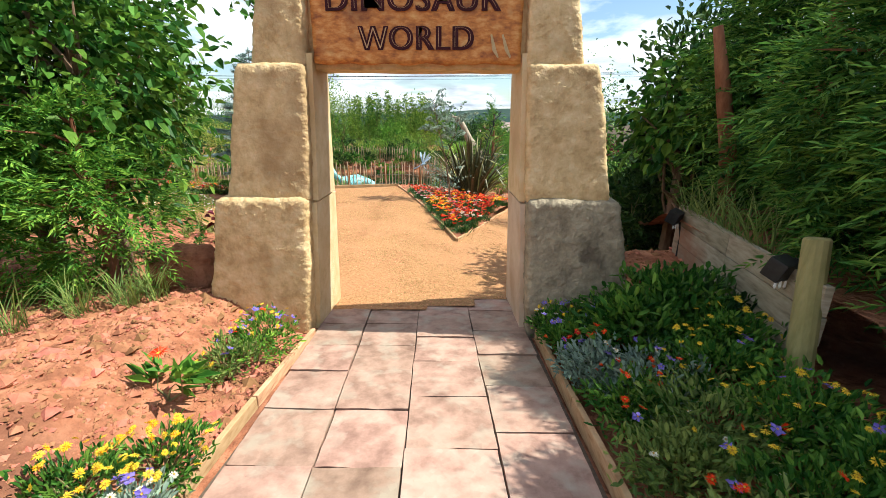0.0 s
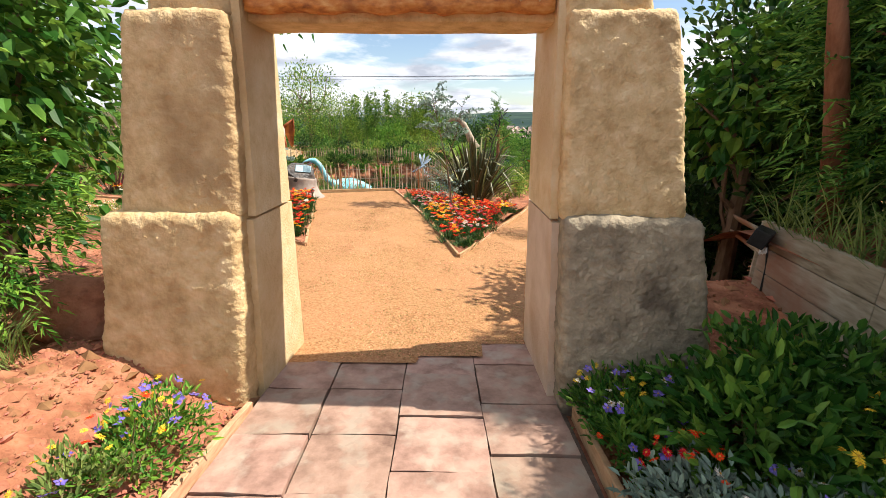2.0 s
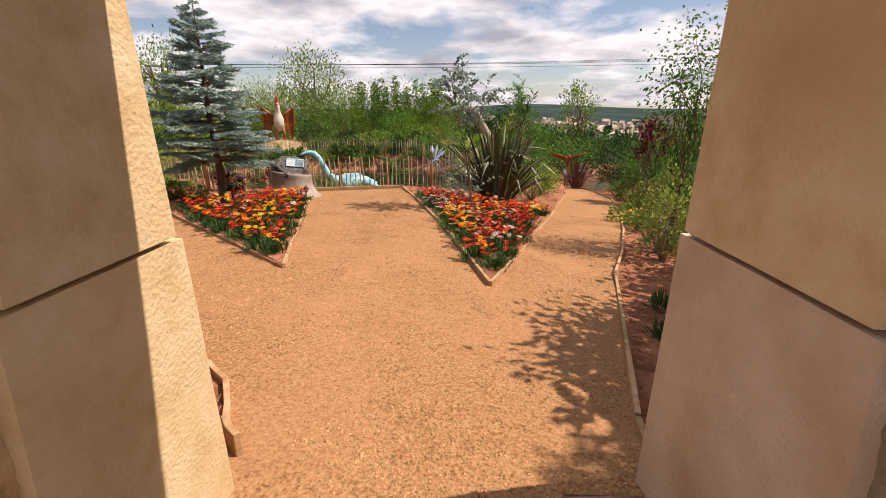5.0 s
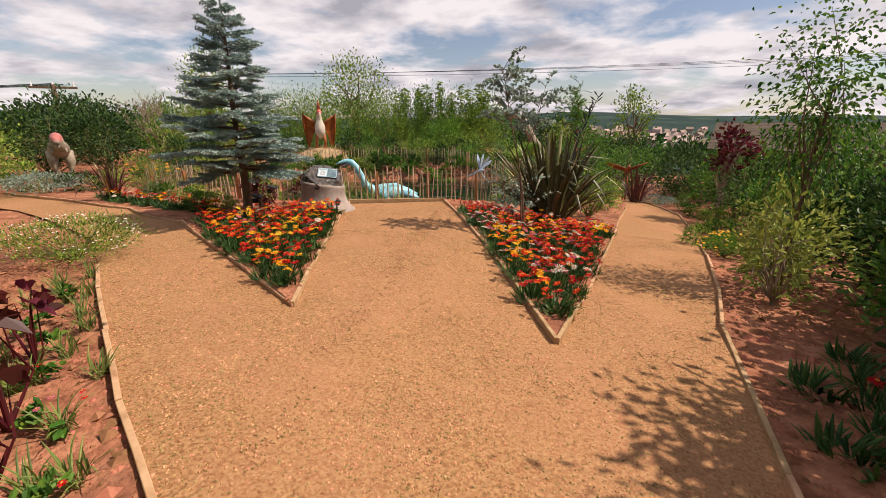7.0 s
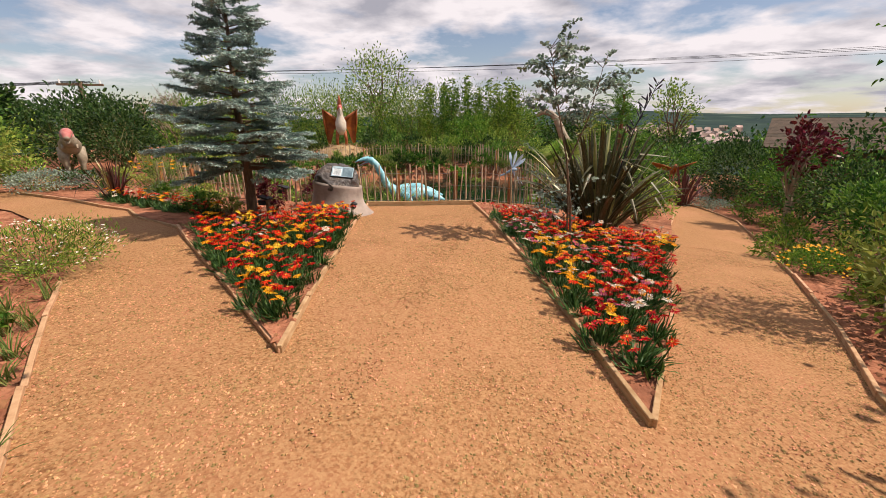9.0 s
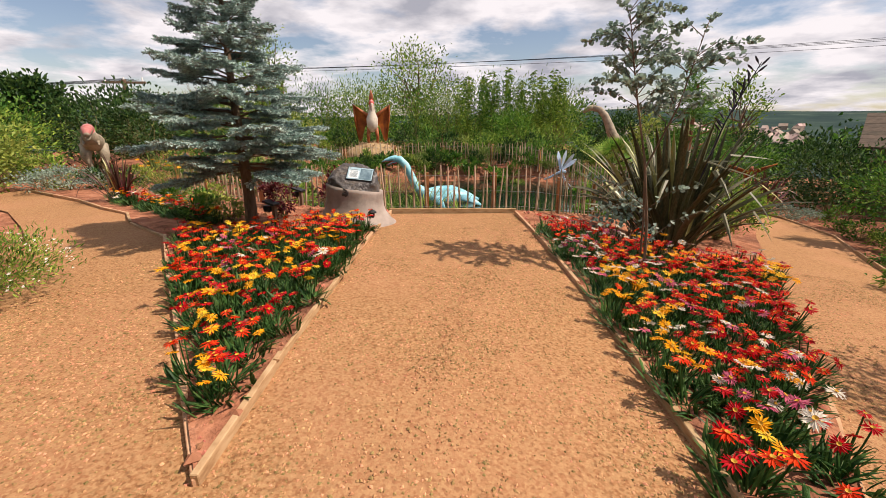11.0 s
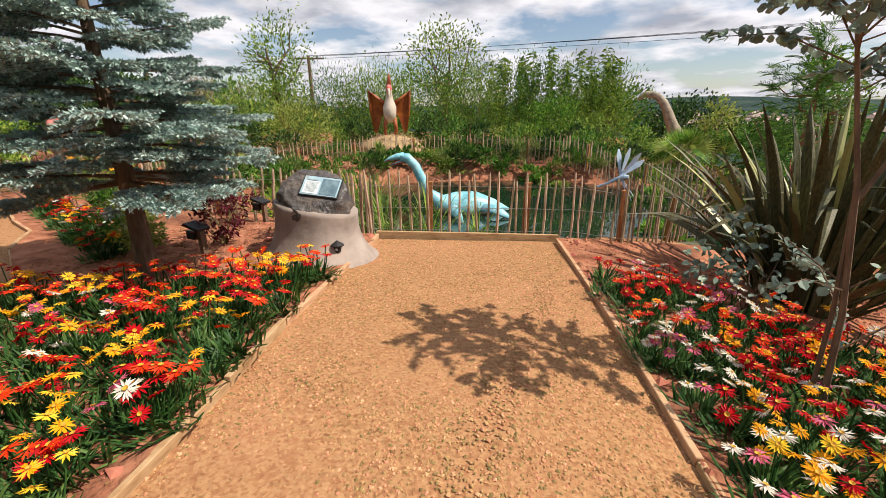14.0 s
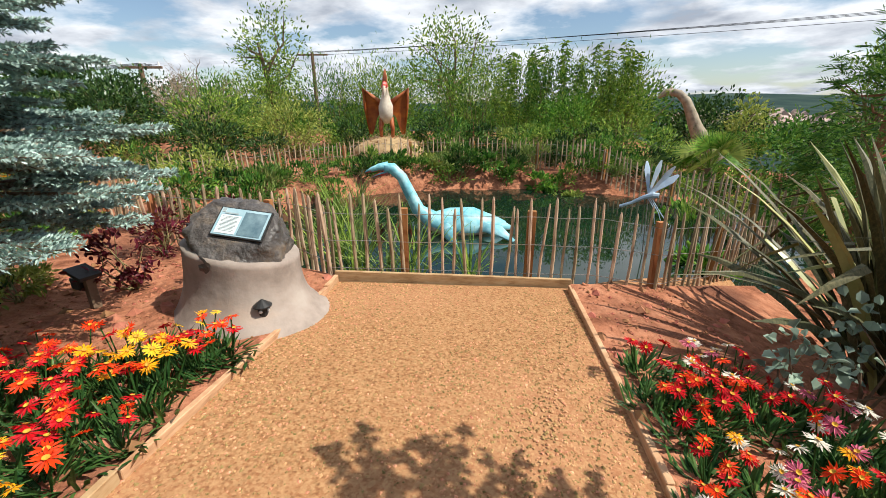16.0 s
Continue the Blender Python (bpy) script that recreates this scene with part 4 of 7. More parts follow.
def gazania_proto(keys, seed, label):
    rng = np.random.default_rng(seed)
    root = thing("gazania", 0, 0, -50, label, "flower", "gazanias in the beds")
    same_mesh("leaf_clump", GAZ_LEAVES[seed % 5], root, pose(0, 0, 0))
    for i, k in enumerate(keys):
        a, r = rng.uniform(0, 6.28), rng.uniform(0.03, 0.17)
        hgt = rng.uniform(0.16, 0.27)
        bx, by = r * math.cos(a), r * math.sin(a)
        s = rng.uniform(0.8, 1.15)
        bl = same_mesh("bloom", BLOOMS[k, i % 2], root, pose(bx, by, hgt, rng.normal(0, 16), rng.normal(-4, 14), rng.uniform(0, 360)) @ Matrix.Diagonal((s, s, s, 1)))
        bm = bmesh.new()
        tube(bm, [(bx * 0.4, by * 0.4, 0), (bx * 0.8, by * 0.8, hgt * 0.6), (bx, by, hgt)], 0.004, 4, caps=False)
        part("stalk", bm, M["gaz"], root)
    return root


GAZ = []
for i, (keys, lab) in enumerate([(("red", "red", "red", "red", "red"), "gazania plant with scarlet daisy blooms over dark leaves"), (("orange", "orange", "red", "orange", "orange", "red"), "gazania plant with orange-red daisy blooms over dark leaves"),
                                 (("amber", "amber", "amber", "yellow", "amber"), "gazania plant with amber yellow blooms over dark leaves"), (("white", "white", "pink", "white", "white"), "gazania plant with white striped blooms over dark leaves"),
                                 (("orange", "amber", "red", "amber", "orange"), "gazania plant with mixed orange and amber blooms"), (("red", "orange", "orange", "red", "red", "red", "orange"), "dense gazania plant with many red blooms"),
                                 (("pink", "white", "pink", "white"), "gazania plant with pink and white blooms"), (("amber", "orange"), "gazania plant with a few golden blooms"), (("yellow", "amber", "yellow", "yellow"), "gazania plant with yellow blooms over dark leaves"), ((), "gazania leaf clump without open blooms")]):
    GAZ.append(gazania_proto(keys, i + 20, lab))


def plant_bed(poly, gap, seed, weights, keep=lambda x, y: True):
    rng = np.random.default_rng(seed)
    xs, ys = [p[0] for p in poly], [p[1] for p in poly]
    y = min(ys)
    row = 0
    while y < max(ys):
        x = min(xs) + (gap / 2 if row % 2 else 0)
        while x < max(xs):
            px, py = x + rng.normal(0, gap * 0.2), y + rng.normal(0, gap * 0.2)
            if inside(poly, px, py) and keep(px, py):
                edge_ok = all(inside(poly, px + dx, py + dy) for dx, dy in ((0.06, 0), (-0.06, 0), (0, 0.06), (0, -0.06)))
                if edge_ok:
                    w = weights(px, py)
                    k = rng.choice(len(GAZ), p=np.array(w) / sum(w))
                    s = rng.uniform(0.85, 1.15)
                    ob = copy_thing(GAZ[k], pose(px, py, bed_z(px, py) - 0.005, rng.normal(0, 4), rng.normal(0, 4), rng.uniform(0, 360)))
                    ob.scale = (s, s, s)
            x += gap
        y += gap * 0.87
        row += 1


GAZ_L = [(-2.17, 7.13), (-3.1, 7.9), (-4.34, 8.9), (-4.9, 9.4), (-5.2, 9.75), (-4.6, 10.25), (-3.9, 10.9), (-3.35, 11.25), (-3.06, 10.24), (-2.86, 9.6), (-2.44, 8.02)]
GAZ_R = [(0.15, 7.02), (-0.33, 8.93), (-0.98, 11.14), (-1.28, 12.2), (-0.7, 12.35), (0.0, 12.1), (1.0, 12.0), (1.75, 12.2), (2.3, 13.6), (2.37, 13.9), (1.6, 11.4), (0.75, 8.7), (0.48, 7.92)]
plant_bed(GAZ_L, 0.215, 5, lambda x, y: [4, 3, 4.2, 0.9, 2.5, 4, 0.6, 1.2, 1.6, 1.0] if y > 8.6 else [2.5, 2, 1.3, 1.3, 1.5, 1.0, 1.0, 1.0, 0.6, 3.2])
plant_bed(GAZ_R, 0.22, 6, lambda x, y: ([3.4, 1.6, 2.4, 4.2, 1.8, 2.6, 1.2, 1.0, 0.8, 1.0] if x < 0.1 and y > 9.6 else [4, 2.2, 2.0, 2.0, 2.5, 3.5, 1.4, 1.2, 0.6, 1.0] if x < 0.8 else [4, 2, 1.2, 1.2, 1.5, 3, 1, 0.6, 0.3, 1.6]) if y > 8.2 else [2.5, 1.2, 0.8, 0.6, 1, 1, 0.8, 0.6, 0.3, 3.0])
for i, (x, y) in enumerate([(2.1, 6.35), (2.35, 6.7), (2.0, 6.9), (2.6, 6.3), (2.5, 7.1), (2.9, 6.8), (1.75, 6.2), (2.2, 5.9), (2.7, 7.5), (3.1, 7.3), (2.0, 5.6), (2.45, 5.5)]):
    copy_thing(GAZ[(9, 0, 9, 2, 9, 1)[i % 6]], pose(x, y, rest(x, y), 0, 0, i * 50)).scale = (1.35, 1.35, 1.3)
for i in range(30):
    x = -5.6 - i * 0.12 + 0.2 * math.sin(i * 2.1)
    y = 10.3 + (-5.6 - x) * 0.33 + 0.28 + 0.35 * ((i * 7) % 5) / 5
    if inside(BED_L, x, y):
        copy_thing(GAZ[(1, 2, 3, 0, 9, 4)[i % 6]], pose(x, y, bed_z(x, y), 0, 0, i * 70))
for ob in GAZ:
    for o in (*ob.children_recursive, ob):
        bpy.data.objects.remove(o)


def spruce_tree(x, y, h, seed):
    rng = np.random.default_rng(seed)
    z = bed_z(x, y)
    root = thing("spruce_tree", x, y, z, "blue-grey spruce tree with tiered drooping branches in the flower bed", "spruce")
    bm = bmesh.new()
    tube(bm, [(0, 0, -0.1), (0.03, 0, 0.5), (-0.02, 0.02, h * 0.5), (0.0, 0.03, h * 0.8), (0.02, 0.0, h)], [0.085, 0.07, 0.045, 0.022, 0.006], 9)
    part("trunk", bm, M["bark"], root)
    wood = bmesh.new()
    PN, DN = [], []

    def brush(a, b, r):
        """Needles all round one twig."""
        v = b - a
        L = v.length
        k = int(max(14, L * 330))
        f = rng.uniform(0.05, 1.0, (k, 1))
        d = np.array(v.normalized())
        P = np.array(a) + np.array(v) * f
        R = rng.normal(size=(k, 3)) + np.array([0, 0, 0.25])
        R = unit(R - d * (R @ d)[:, None])
        PN.append(P)
        DN.append(R * 0.85 + d * 0.75)
        tube(wood, [a, b], [r, r * 0.5], 4, caps=False)

    level = 0.84
    while level < h - 0.06:
        f = (level - 0.84) / (h - 0.84)
        reach = (1.10 * (1 - f) ** 0.9 + 0.07) * (1.0 if f > 0.15 else 0.8 + 1.33 * f)
        n = int(round(8 - 3 * f))
        a0 = rng.uniform(0, 6.28)
        for k in range(n):
            yaw = a0 + 2 * math.pi * k / n + rng.normal(0, 0.2)
            L = reach * rng.uniform(0.62, 1.22)
            c = Vector((math.cos(yaw), math.sin(yaw), 0))
            s = Vector((-c.y, c.x, 0))
            rise = -0.04 + 0.55 * f + rng.normal(0, 0.10)
            start = level + rng.normal(0, 0.05)
            pts = [Vector((0, 0, start)) + c * (L * t) + Vector((0, 0, rise * L * t - 0.14 * L * t * t + 0.22 * L * max(0, t - 0.55) ** 1.5)) for t in (0, 0.25, 0.5, 0.75, 1.0)]
            tube(wood, pts, [0.017 * (1.1 - f), 0.014 * (1.1 - f), 0.010 * (1.1 - f), 0.006, 0.003], 5, caps=False)
            brush(pts[2], pts[3], 0.005)
            brush(pts[3], pts[4], 0.004)
            twigs = int(5 + L / 0.05)
            for j in range(twigs):
                t = 0.24 + 0.74 * (j + rng.uniform(0.2, 0.8)) / twigs
                q = t * 4
                p = pts[min(3, int(q))].lerp(pts[min(3, int(q)) + 1], q - min(3, int(q)))
                sg = 1 if j % 2 else -1
                tl = (0.09 + 0.36 * L * (1 - t) ** 0.8) * rng.uniform(0.75, 1.2)
                d = (c * 0.75 + s * sg * 0.72 + Vector((0, 0, rng.normal(-0.08, 0.10)))).normalized()
                tip = p + d * tl
                brush(p.lerp(tip, 0.12), tip, 0.003)
                for g in ((0.42, 0.68) if tl > 0.2 else (0.5,) if tl > 0.13 else ()):
                    qp = p.lerp(tip, g)
                    for h2 in (1, -1):
                        brush(qp, qp + (d * 0.8 + d.cross(Vector((0, 0, 1))) * h2 * 0.6 + Vector((0, 0, rng.normal(-0.04, 0.06)))).normalized() * tl * 0.42 * (1.15 - g), 0.0025)
        level += (0.155 - 0.05 * f) * rng.uniform(0.85, 1.15)
    brush(Vector((0.02, 0, h - 0.25)), Vector((0.02, 0, h + 0.05)), 0.004)
    part("branchwork", wood, M["bark"], root)
    part("needles", leaves("needles", np.concatenate(PN), np.concatenate(DN), 0.033, 0.013, rng, fold=0.0), M["spruce"], root)
    return root


spruce_tree(-4.72, 10.46, 3.42, 11)

# the large flax and its seed stalk
flax("flax", 0.72, 12.95, bed_z(0.72, 12.95), 185, 1.85, 0.085, "large bronze-green flax with arching strap leaves, some bent and yellowed", (M["flax"], M["flax_pale"]), 3, 0.38, 0.22)
flax("flax", 4.55, 19.9, rest(4.55, 19.9), 55, 1.35, 0.07, "purple-bronze flax clump at the bend of the path", (M["flax_red"], M["flax_red"]), 5, 0.2)
flax("flax", -8.75, 11.75, bed_z(-8.75, 11.75), 45, 0.85, 0.04, "reddish flax clump at the end of the flower bed", (M["flax_red"], M["flax_pale"]), 6, 0.14)
stalk = thing("flax_seed_stalk", 0.85, 12.9, bed_z(0.85, 12.9), "tall dark flax flower stalk with black seed pods", "seed stalk")
bm = bmesh.new()
SP = [Vector((0, 0, 0)), Vector((0.12, 0.02, 0.9)), Vector((0.33, 0.04, 1.8)), Vector((0.62, 0.06, 2.55))]
tube(bm, SP, [0.014, 0.012, 0.009, 0.005], 6)
part("stem", bm, M["pod"], stalk)
rng = np.random.default_rng(8)
for i in range(22):
    t = 0.62 + 0.38 * i / 22
    q = t * 3
    p = SP[min(2, int(q))].lerp(SP[min(2, int(q)) + 1], q - min(2, int(q)))
    d = Vector((rng.normal(0, 0.6), rng.normal(0, 0.6), 1.0)).normalized()
    bm = bmesh.new()
    tube(bm, [p, p + d * 0.05, p + d * 0.09, p + d * 0.15, p + d * 0.17], [0.003, 0.006, 0.014, 0.011, 0.003], 5)
    part("seed_pod", bm, M["pod"], stalk)

# eucalyptus sapling
rng = np.random.default_rng(21)
ex, ey = 0.05, 10.78
euc = thing("eucalyptus_sapling", ex, ey, bed_z(ex, ey), "young eucalyptus with round blue-grey leaves in the flower bed", "sapling")
bm = bmesh.new()
EP = [Vector((0, 0, -0.05)), Vector((-0.05, 0.0, 0.6)), Vector((-0.16, -0.02, 1.25)), Vector((-0.32, -0.02, 1.9)), Vector((-0.46, 0.0, 2.6))]
tube(bm, EP, [0.018, 0.015, 0.012, 0.008, 0.003], 7)
tube(bm, [(-0.05, 0.03, -0.05), (-0.08, 0.02, 0.6), (-0.14, 0.0, 1.15), (0.08, 0.02, 1.75), (0.2, 0.05, 2.35)], [0.012, 0.012, 0.011, 0.008, 0.003], 7)
P, D = [], []
for i in range(66):
    t = rng.uniform(0.64, 1.0) if i > 6 else rng.uniform(0.12, 0.35)
    q = t * 4
    a = EP[min(3, int(q))].lerp(EP[min(3, int(q)) + 1], q - min(3, int(q)))
    if i % 3 == 0 and t > 0.5:
        a = Vector((-0.14, 0.0, 1.15)).lerp(Vector((0.2, 0.05, 2.35)), (t - 0.5) * 2)
    yaw = rng.uniform(0, 6.28)
    L = rng.uniform(0.35, 0.72) * (1.1 - 0.35 * t)
    d = Vector((math.cos(yaw), math.sin(yaw), rng.uniform(0.15, 0.9))).normalized()
    b = a + d * L - Vector((0, 0, 0.12 * L))
    m = a.lerp(b, 0.5) + Vector((0, 0, 0.07))
    bb = bmesh.new()
    tube(bb, [a, m, b], [0.005, 0.004, 0.0015], 4, caps=False)
    part("branch", bb, M["bark"], euc)
    for k in range(int(46 * L / 0.5) if t > 0.45 else 20):
        f = rng.uniform(0.25, 1.05)
        P.append((a.lerp(m, f * 2) if f < 0.5 else m.lerp(b, f * 2 - 1)) + Vector(rng.normal(0, 0.012, 3)))
        D.append(Vector(rng.normal(0, 0.7, 3)) + d * 0.5 + Vector((0, 0, -0.2)))
part("stem", bm, M["bark"], euc)
part("foliage", leaves("foliage", P, D, 0.048, 0.044, rng, fold=0.1), M["eucal"], euc)


for i, (x, y, h) in enumerate([(-0.25, 12.2, 0.6), (0.08, 12.3, 0.8)]):
    shrub("eucalyptus_shoot", x, y, h, 0.26, M["eucal"], 60, 0.07, 0.065, "low eucalyptus shoot with large round blue-grey leaves", "sapling", 230 + i, stem=M["bark"], per=9, spread=0.22, shell=0.3, stems=4, group="eucalyptus shoots by the flax")

# ---- plants: the garden after the gateway ----
def tree_like(*a, **k):
    return shrub(*a, category="tree", **k)


# birch and variegated shrub by the right-hand path
birch = shrub("birch_sapling", 3.25, 9.5, 3.5, 0.72, M["hazel"], 1300, 0.06, 0.036, "slender birch sapling with small hanging leaves beside the path", "sapling", 31, stem=M["bark"], up=-0.3, droop=0.3, trunk=1.0, per=16, spread=0.2, shell=0.2, thin=0.28)
shrub("variegated_shrub", 2.95, 9.0, 1.3, 0.6, M["lime"], 590, 0.10, 0.045, "thin-stemmed shrub with pale variegated leaves", "shrub", 32, stem=M["deadwood"], shell=0.3, per=12)
shrub("variegated_shrub", 3.5, 9.9, 1.5, 0.65, M["lime"], 590, 0.10, 0.045, "thin-stemmed shrub with pale variegated leaves", "shrub", 33, stem=M["deadwood"], shell=0.3, per=12)
shrub("rhododendron", 3.75, 7.5, 1.25, 0.9, M["hazel"], 2300, 0.13, 0.05, "dark evergreen rhododendron behind the bed edge", "shrub", 34)
shrub("rhododendron", 3.1, 6.3, 1.7, 0.85, M["dark"], 2300, 0.13, 0.05, "dark evergreen rhododendron behind the gateway", "shrub", 35)
shrub("evergreen_shrub", 4.8, 9.0, 1.5, 1.0, M["dark"], 2200, 0.12, 0.05, "dark evergreen shrub with glossy leaves", "shrub", 36)
shrub("evergreen_shrub", 5.2, 10.6, 1.7, 1.1, M["dark"], 2200, 0.11, 0.05, "mid-green shrub thick with leaves", "shrub", 37)
shrub("evergreen_shrub", 5.6, 13.0, 1.7, 1.2, M["hazel"], 2000, 0.11, 0.045, "mid-green shrub thick with leaves", "shrub", 38)
shrub("evergreen_shrub", 6.6, 15.2, 2.0, 1.3, M["dark"], 2000, 0.12, 0.05, "dark green shrub thick with leaves", "shrub", 39)
shrub("evergreen_shrub", 7.0, 18.0, 2.1, 1.5, M["hazel"], 2000, 0.13, 0.05, "mid-green shrub thick with leaves", "shrub", 40)
shrub("evergreen_shrub", 7.0, 21.5, 2.3, 1.7, M["dark"], 2000, 0.14, 0.06, "dark green shrub thick with leaves", "shrub", 41)
shrub("evergreen_shrub", 5.6, 24.5, 2.2, 1.6, M["hazel"], 2000, 0.14, 0.06, "mid-green shrub thick with leaves", "shrub", 42)
shrub("marigold_clump", 3.75, 11.9, 0.42, 0.42, M["cypress_lit"], 800, 0.05, 0.02, "low bright green clump dotted with orange blooms", "flower", 43)
shrub("low_herb", 4.3, 13.3, 0.35, 0.4, M["lime"], 450, 0.08, 0.03, "low yellow-green herb by the path edge", "herb", 44)
shrub("low_herb", 4.9, 14.7, 0.45, 0.5, M["hazel"], 450, 0.10, 0.03, "low green herb by the path edge", "herb", 45)
shrub("low_herb", 5.6, 16.2, 0.5, 0.55, M["willow"], 450, 0.10, 0.03, "low green herb by the path edge", "herb", 46)
shrub("silver_herb", 5.25, 19.9, 0.35, 0.75, M["eucal"], 700, 0.06, 0.03, "low silvery mat plant at the path bend", "herb", 47)
shrub("copper_tree", 5.8, 16.5, 2.75, 0.55, M["maple"], 420, 0.15, 0.10, "young copper-leaved tree with sparse dark red leaves", "tree", 48, stem=M["deadwood"], trunk=1.25, per=14, shell=0.3)
shrub("copper_tree", 2.2, 19.9, 1.0, 0.9, M["hazel"], 700, 0.09, 0.04, "loose green shrub behind the flax", "shrub", 49)
shrub("green_shrub", 1.75, 14.2, 1.1, 0.75, M["willow"], 1300, 0.08, 0.03, "soft green shrub beside the flax", "shrub", 50)
shrub("green_shrub", 2.35, 15.9, 0.9, 0.6, M["willow"], 900, 0.08, 0.03, "soft green shrub beside the flax", "shrub", 51)

# left bed past the gateway
shrub("daisy_cushion", -5.55, 8.1, 0.50, 0.78, M["willow"], 2600, 0.055, 0.012, "dome of fine foliage covered with tiny white daisies", "flower", 52, up=0.9, shell=0.75, ry=0.62)
for i, (x, y, h) in enumerate([(-2.95, 5.45, 1.0), (-3.4, 5.95, 0.8), (-2.5, 5.05, 0.5)]):
    shrub("red_maple", x, y, h, 0.30, M["maple"], 26, 0.12, 0.10, "small red-leaved maple with hanging dark leaves", "shrub", 55 + i, stem=M["maple"], per=4, shell=0.2, droop=0.4, lift=0.3)


def grass_tuft(x, y, n, length, width, label, seed, mat=None, z=None, spread=0.06, group="grass tufts"):
    rng = np.random.default_rng(seed)
    root = thing("grass_tuft", x, y, rest(x, y) if z is None else z, label, "grass", group)
    bm = bmesh.new()
    for _ in range(n):
        yaw = rng.uniform(0, 6.28)
        rr = spread * rng.uniform(0, 1)
        strap(bm, (rr * math.cos(yaw + 2), rr * math.sin(yaw + 2), 0), yaw, length * rng.uniform(0.5, 1.1), width, rng.uniform(0.7, 1.5), rng.uniform(0.3, 1.8), 4)
    part("blade_clump", bm, mat or M["grass"], root)
    return root


rng = np.random.default_rng(77)
for i in range(16):
    x = -2.4 - i * 0.17 + rng.normal(0, 0.12)
    y = 5.95 - 0.0 + (-2.4 - x) * 0.85 - rng.uniform(0.35, 1.15)
    grass_tuft(x, y, 28, 0.26, 0.009, "small tuft of narrow green leaves on bare soil", 100 + i)
for i, (x, y) in enumerate([(-3.1, 5.3), (-3.6, 6.1), (-2.7, 5.55), (-4.1, 6.5), (-3.3, 5.8), (-4.4, 7.0), (-2.2, 5.0), (-3.9, 5.8)]):
    p = shrub("busy_lizzie", x, y, 0.14, 0.15, M["hazel"], 60, 0.06, 0.04, "small bedding plant with red and pink blooms", "flower", 120 + i, up=0.8, group="bedding plants by the gateway")
    for k in range(4):
        a = rng.uniform(0, 6.28)
        same_mesh("bloom", BLOOMS[("red", "pink")[k % 2], 0], p, pose(0.1 * math.cos(a), 0.1 * math.sin(a), 0.14, 10, 0, 40 * k) @ Matrix.Diagonal((0.45, 0.45, 0.45, 1)))
for i, (x, y, c) in enumerate([(-6.1, 11.2, "lime"), (-6.9, 11.7, "hazel"), (-5.5, 10.95, "lime"), (-7.6, 11.9, "hazel"), (-7.2, 12.2, "lime"), (-5.95, 10.75, "hazel"), (-8.2, 12.3, "eucal"), (-5.0, 11.5, "maple"), (-4.5, 12.1, "maple"), (-5.7, 12.2, "maple")]):
    shrub("low_herb", x, y, 0.34 if c != "maple" else 0.6, 0.28, M[c], 330, 0.07, 0.03, "low leafy herb behind the gazanias" if c != "maple" else "small dark red maple by the fence", "herb", 140 + i, group="" if c != "maple" else "dark red maples")
shrub("orange_lily", -7.9, 12.1, 0.75, 0.5, M["grass"], 500, 0.2, 0.012, "clump of grassy leaves with orange flower heads", "flower", 150, up=1.4)
for i in range(14):
    x, y = -7.9 + 0.09 * (i - 7), 12.05 + 0.12 * math.sin(i * 2)
    ob = new("orange_bloom", BLOOMS["amber", i % 2])
    ob.matrix_world = pose(x, y, bed_z(x, y) + 0.70 + 0.06 * math.cos(i * 5), 15, 10, i * 33)
    tagged(ob, "orange flower head on a tall stem", "flower", "orange flower heads")

# daisies and small blooms as scattered dots of one cushion
rng = np.random.default_rng(5)


def dots(name, label, centre, radii, n, key, size, seed, top=True, kind="stuff"):
    """Many small five-rayed blooms over a low cushion."""
    rng = np.random.default_rng(seed)
    V, F = [], []
    d = unit(rng.normal(size=(n, 3)))
    d[:, 2] = np.abs(d[:, 2])
    P = np.array(centre) + d * np.array(radii) * rng.uniform(0.92, 1.05, (n, 1))
    for p in P:
        nrm = Vector((rng.normal(0, 0.3), rng.normal(0, 0.3) - 0.25, 1)).normalized()
        u = nrm.orthogonal().normalized()
        w = nrm.cross(u)
        b, s = len(V), size * rng.uniform(0.7, 1.2)
        V.append(tuple(p))
        for k in range(10):
            a = 2 * math.pi * k / 10
            r = s * (1 if k % 2 else 0.62)
            V.append(tuple(Vector(p) + u * r * math.cos(a) + w * r * math.sin(a) + nrm * 0.2 * r))
        F += [(b, b + 1 + k, b + 1 + (k + 1) % 10) for k in range(10)]
    ob = part(name, raw_mesh(name, V, F), PETALS[key])
    return tagged(ob, label, "flower", kind=kind)


zc = rest(-5.55, 8.1)
dots("daisy_blooms", "tiny white daisies over the green cushion", (-5.55, 8.1, zc + 0.22), (0.80, 0.65, 0.33), 240, "white", 0.014, 3)
zc = rest(3.75, 11.9)
dots("marigold_blooms", "small orange blooms over the low clump", (3.75, 11.9, zc + 0.12), (0.45, 0.42, 0.34), 90, "amber", 0.026, 4)


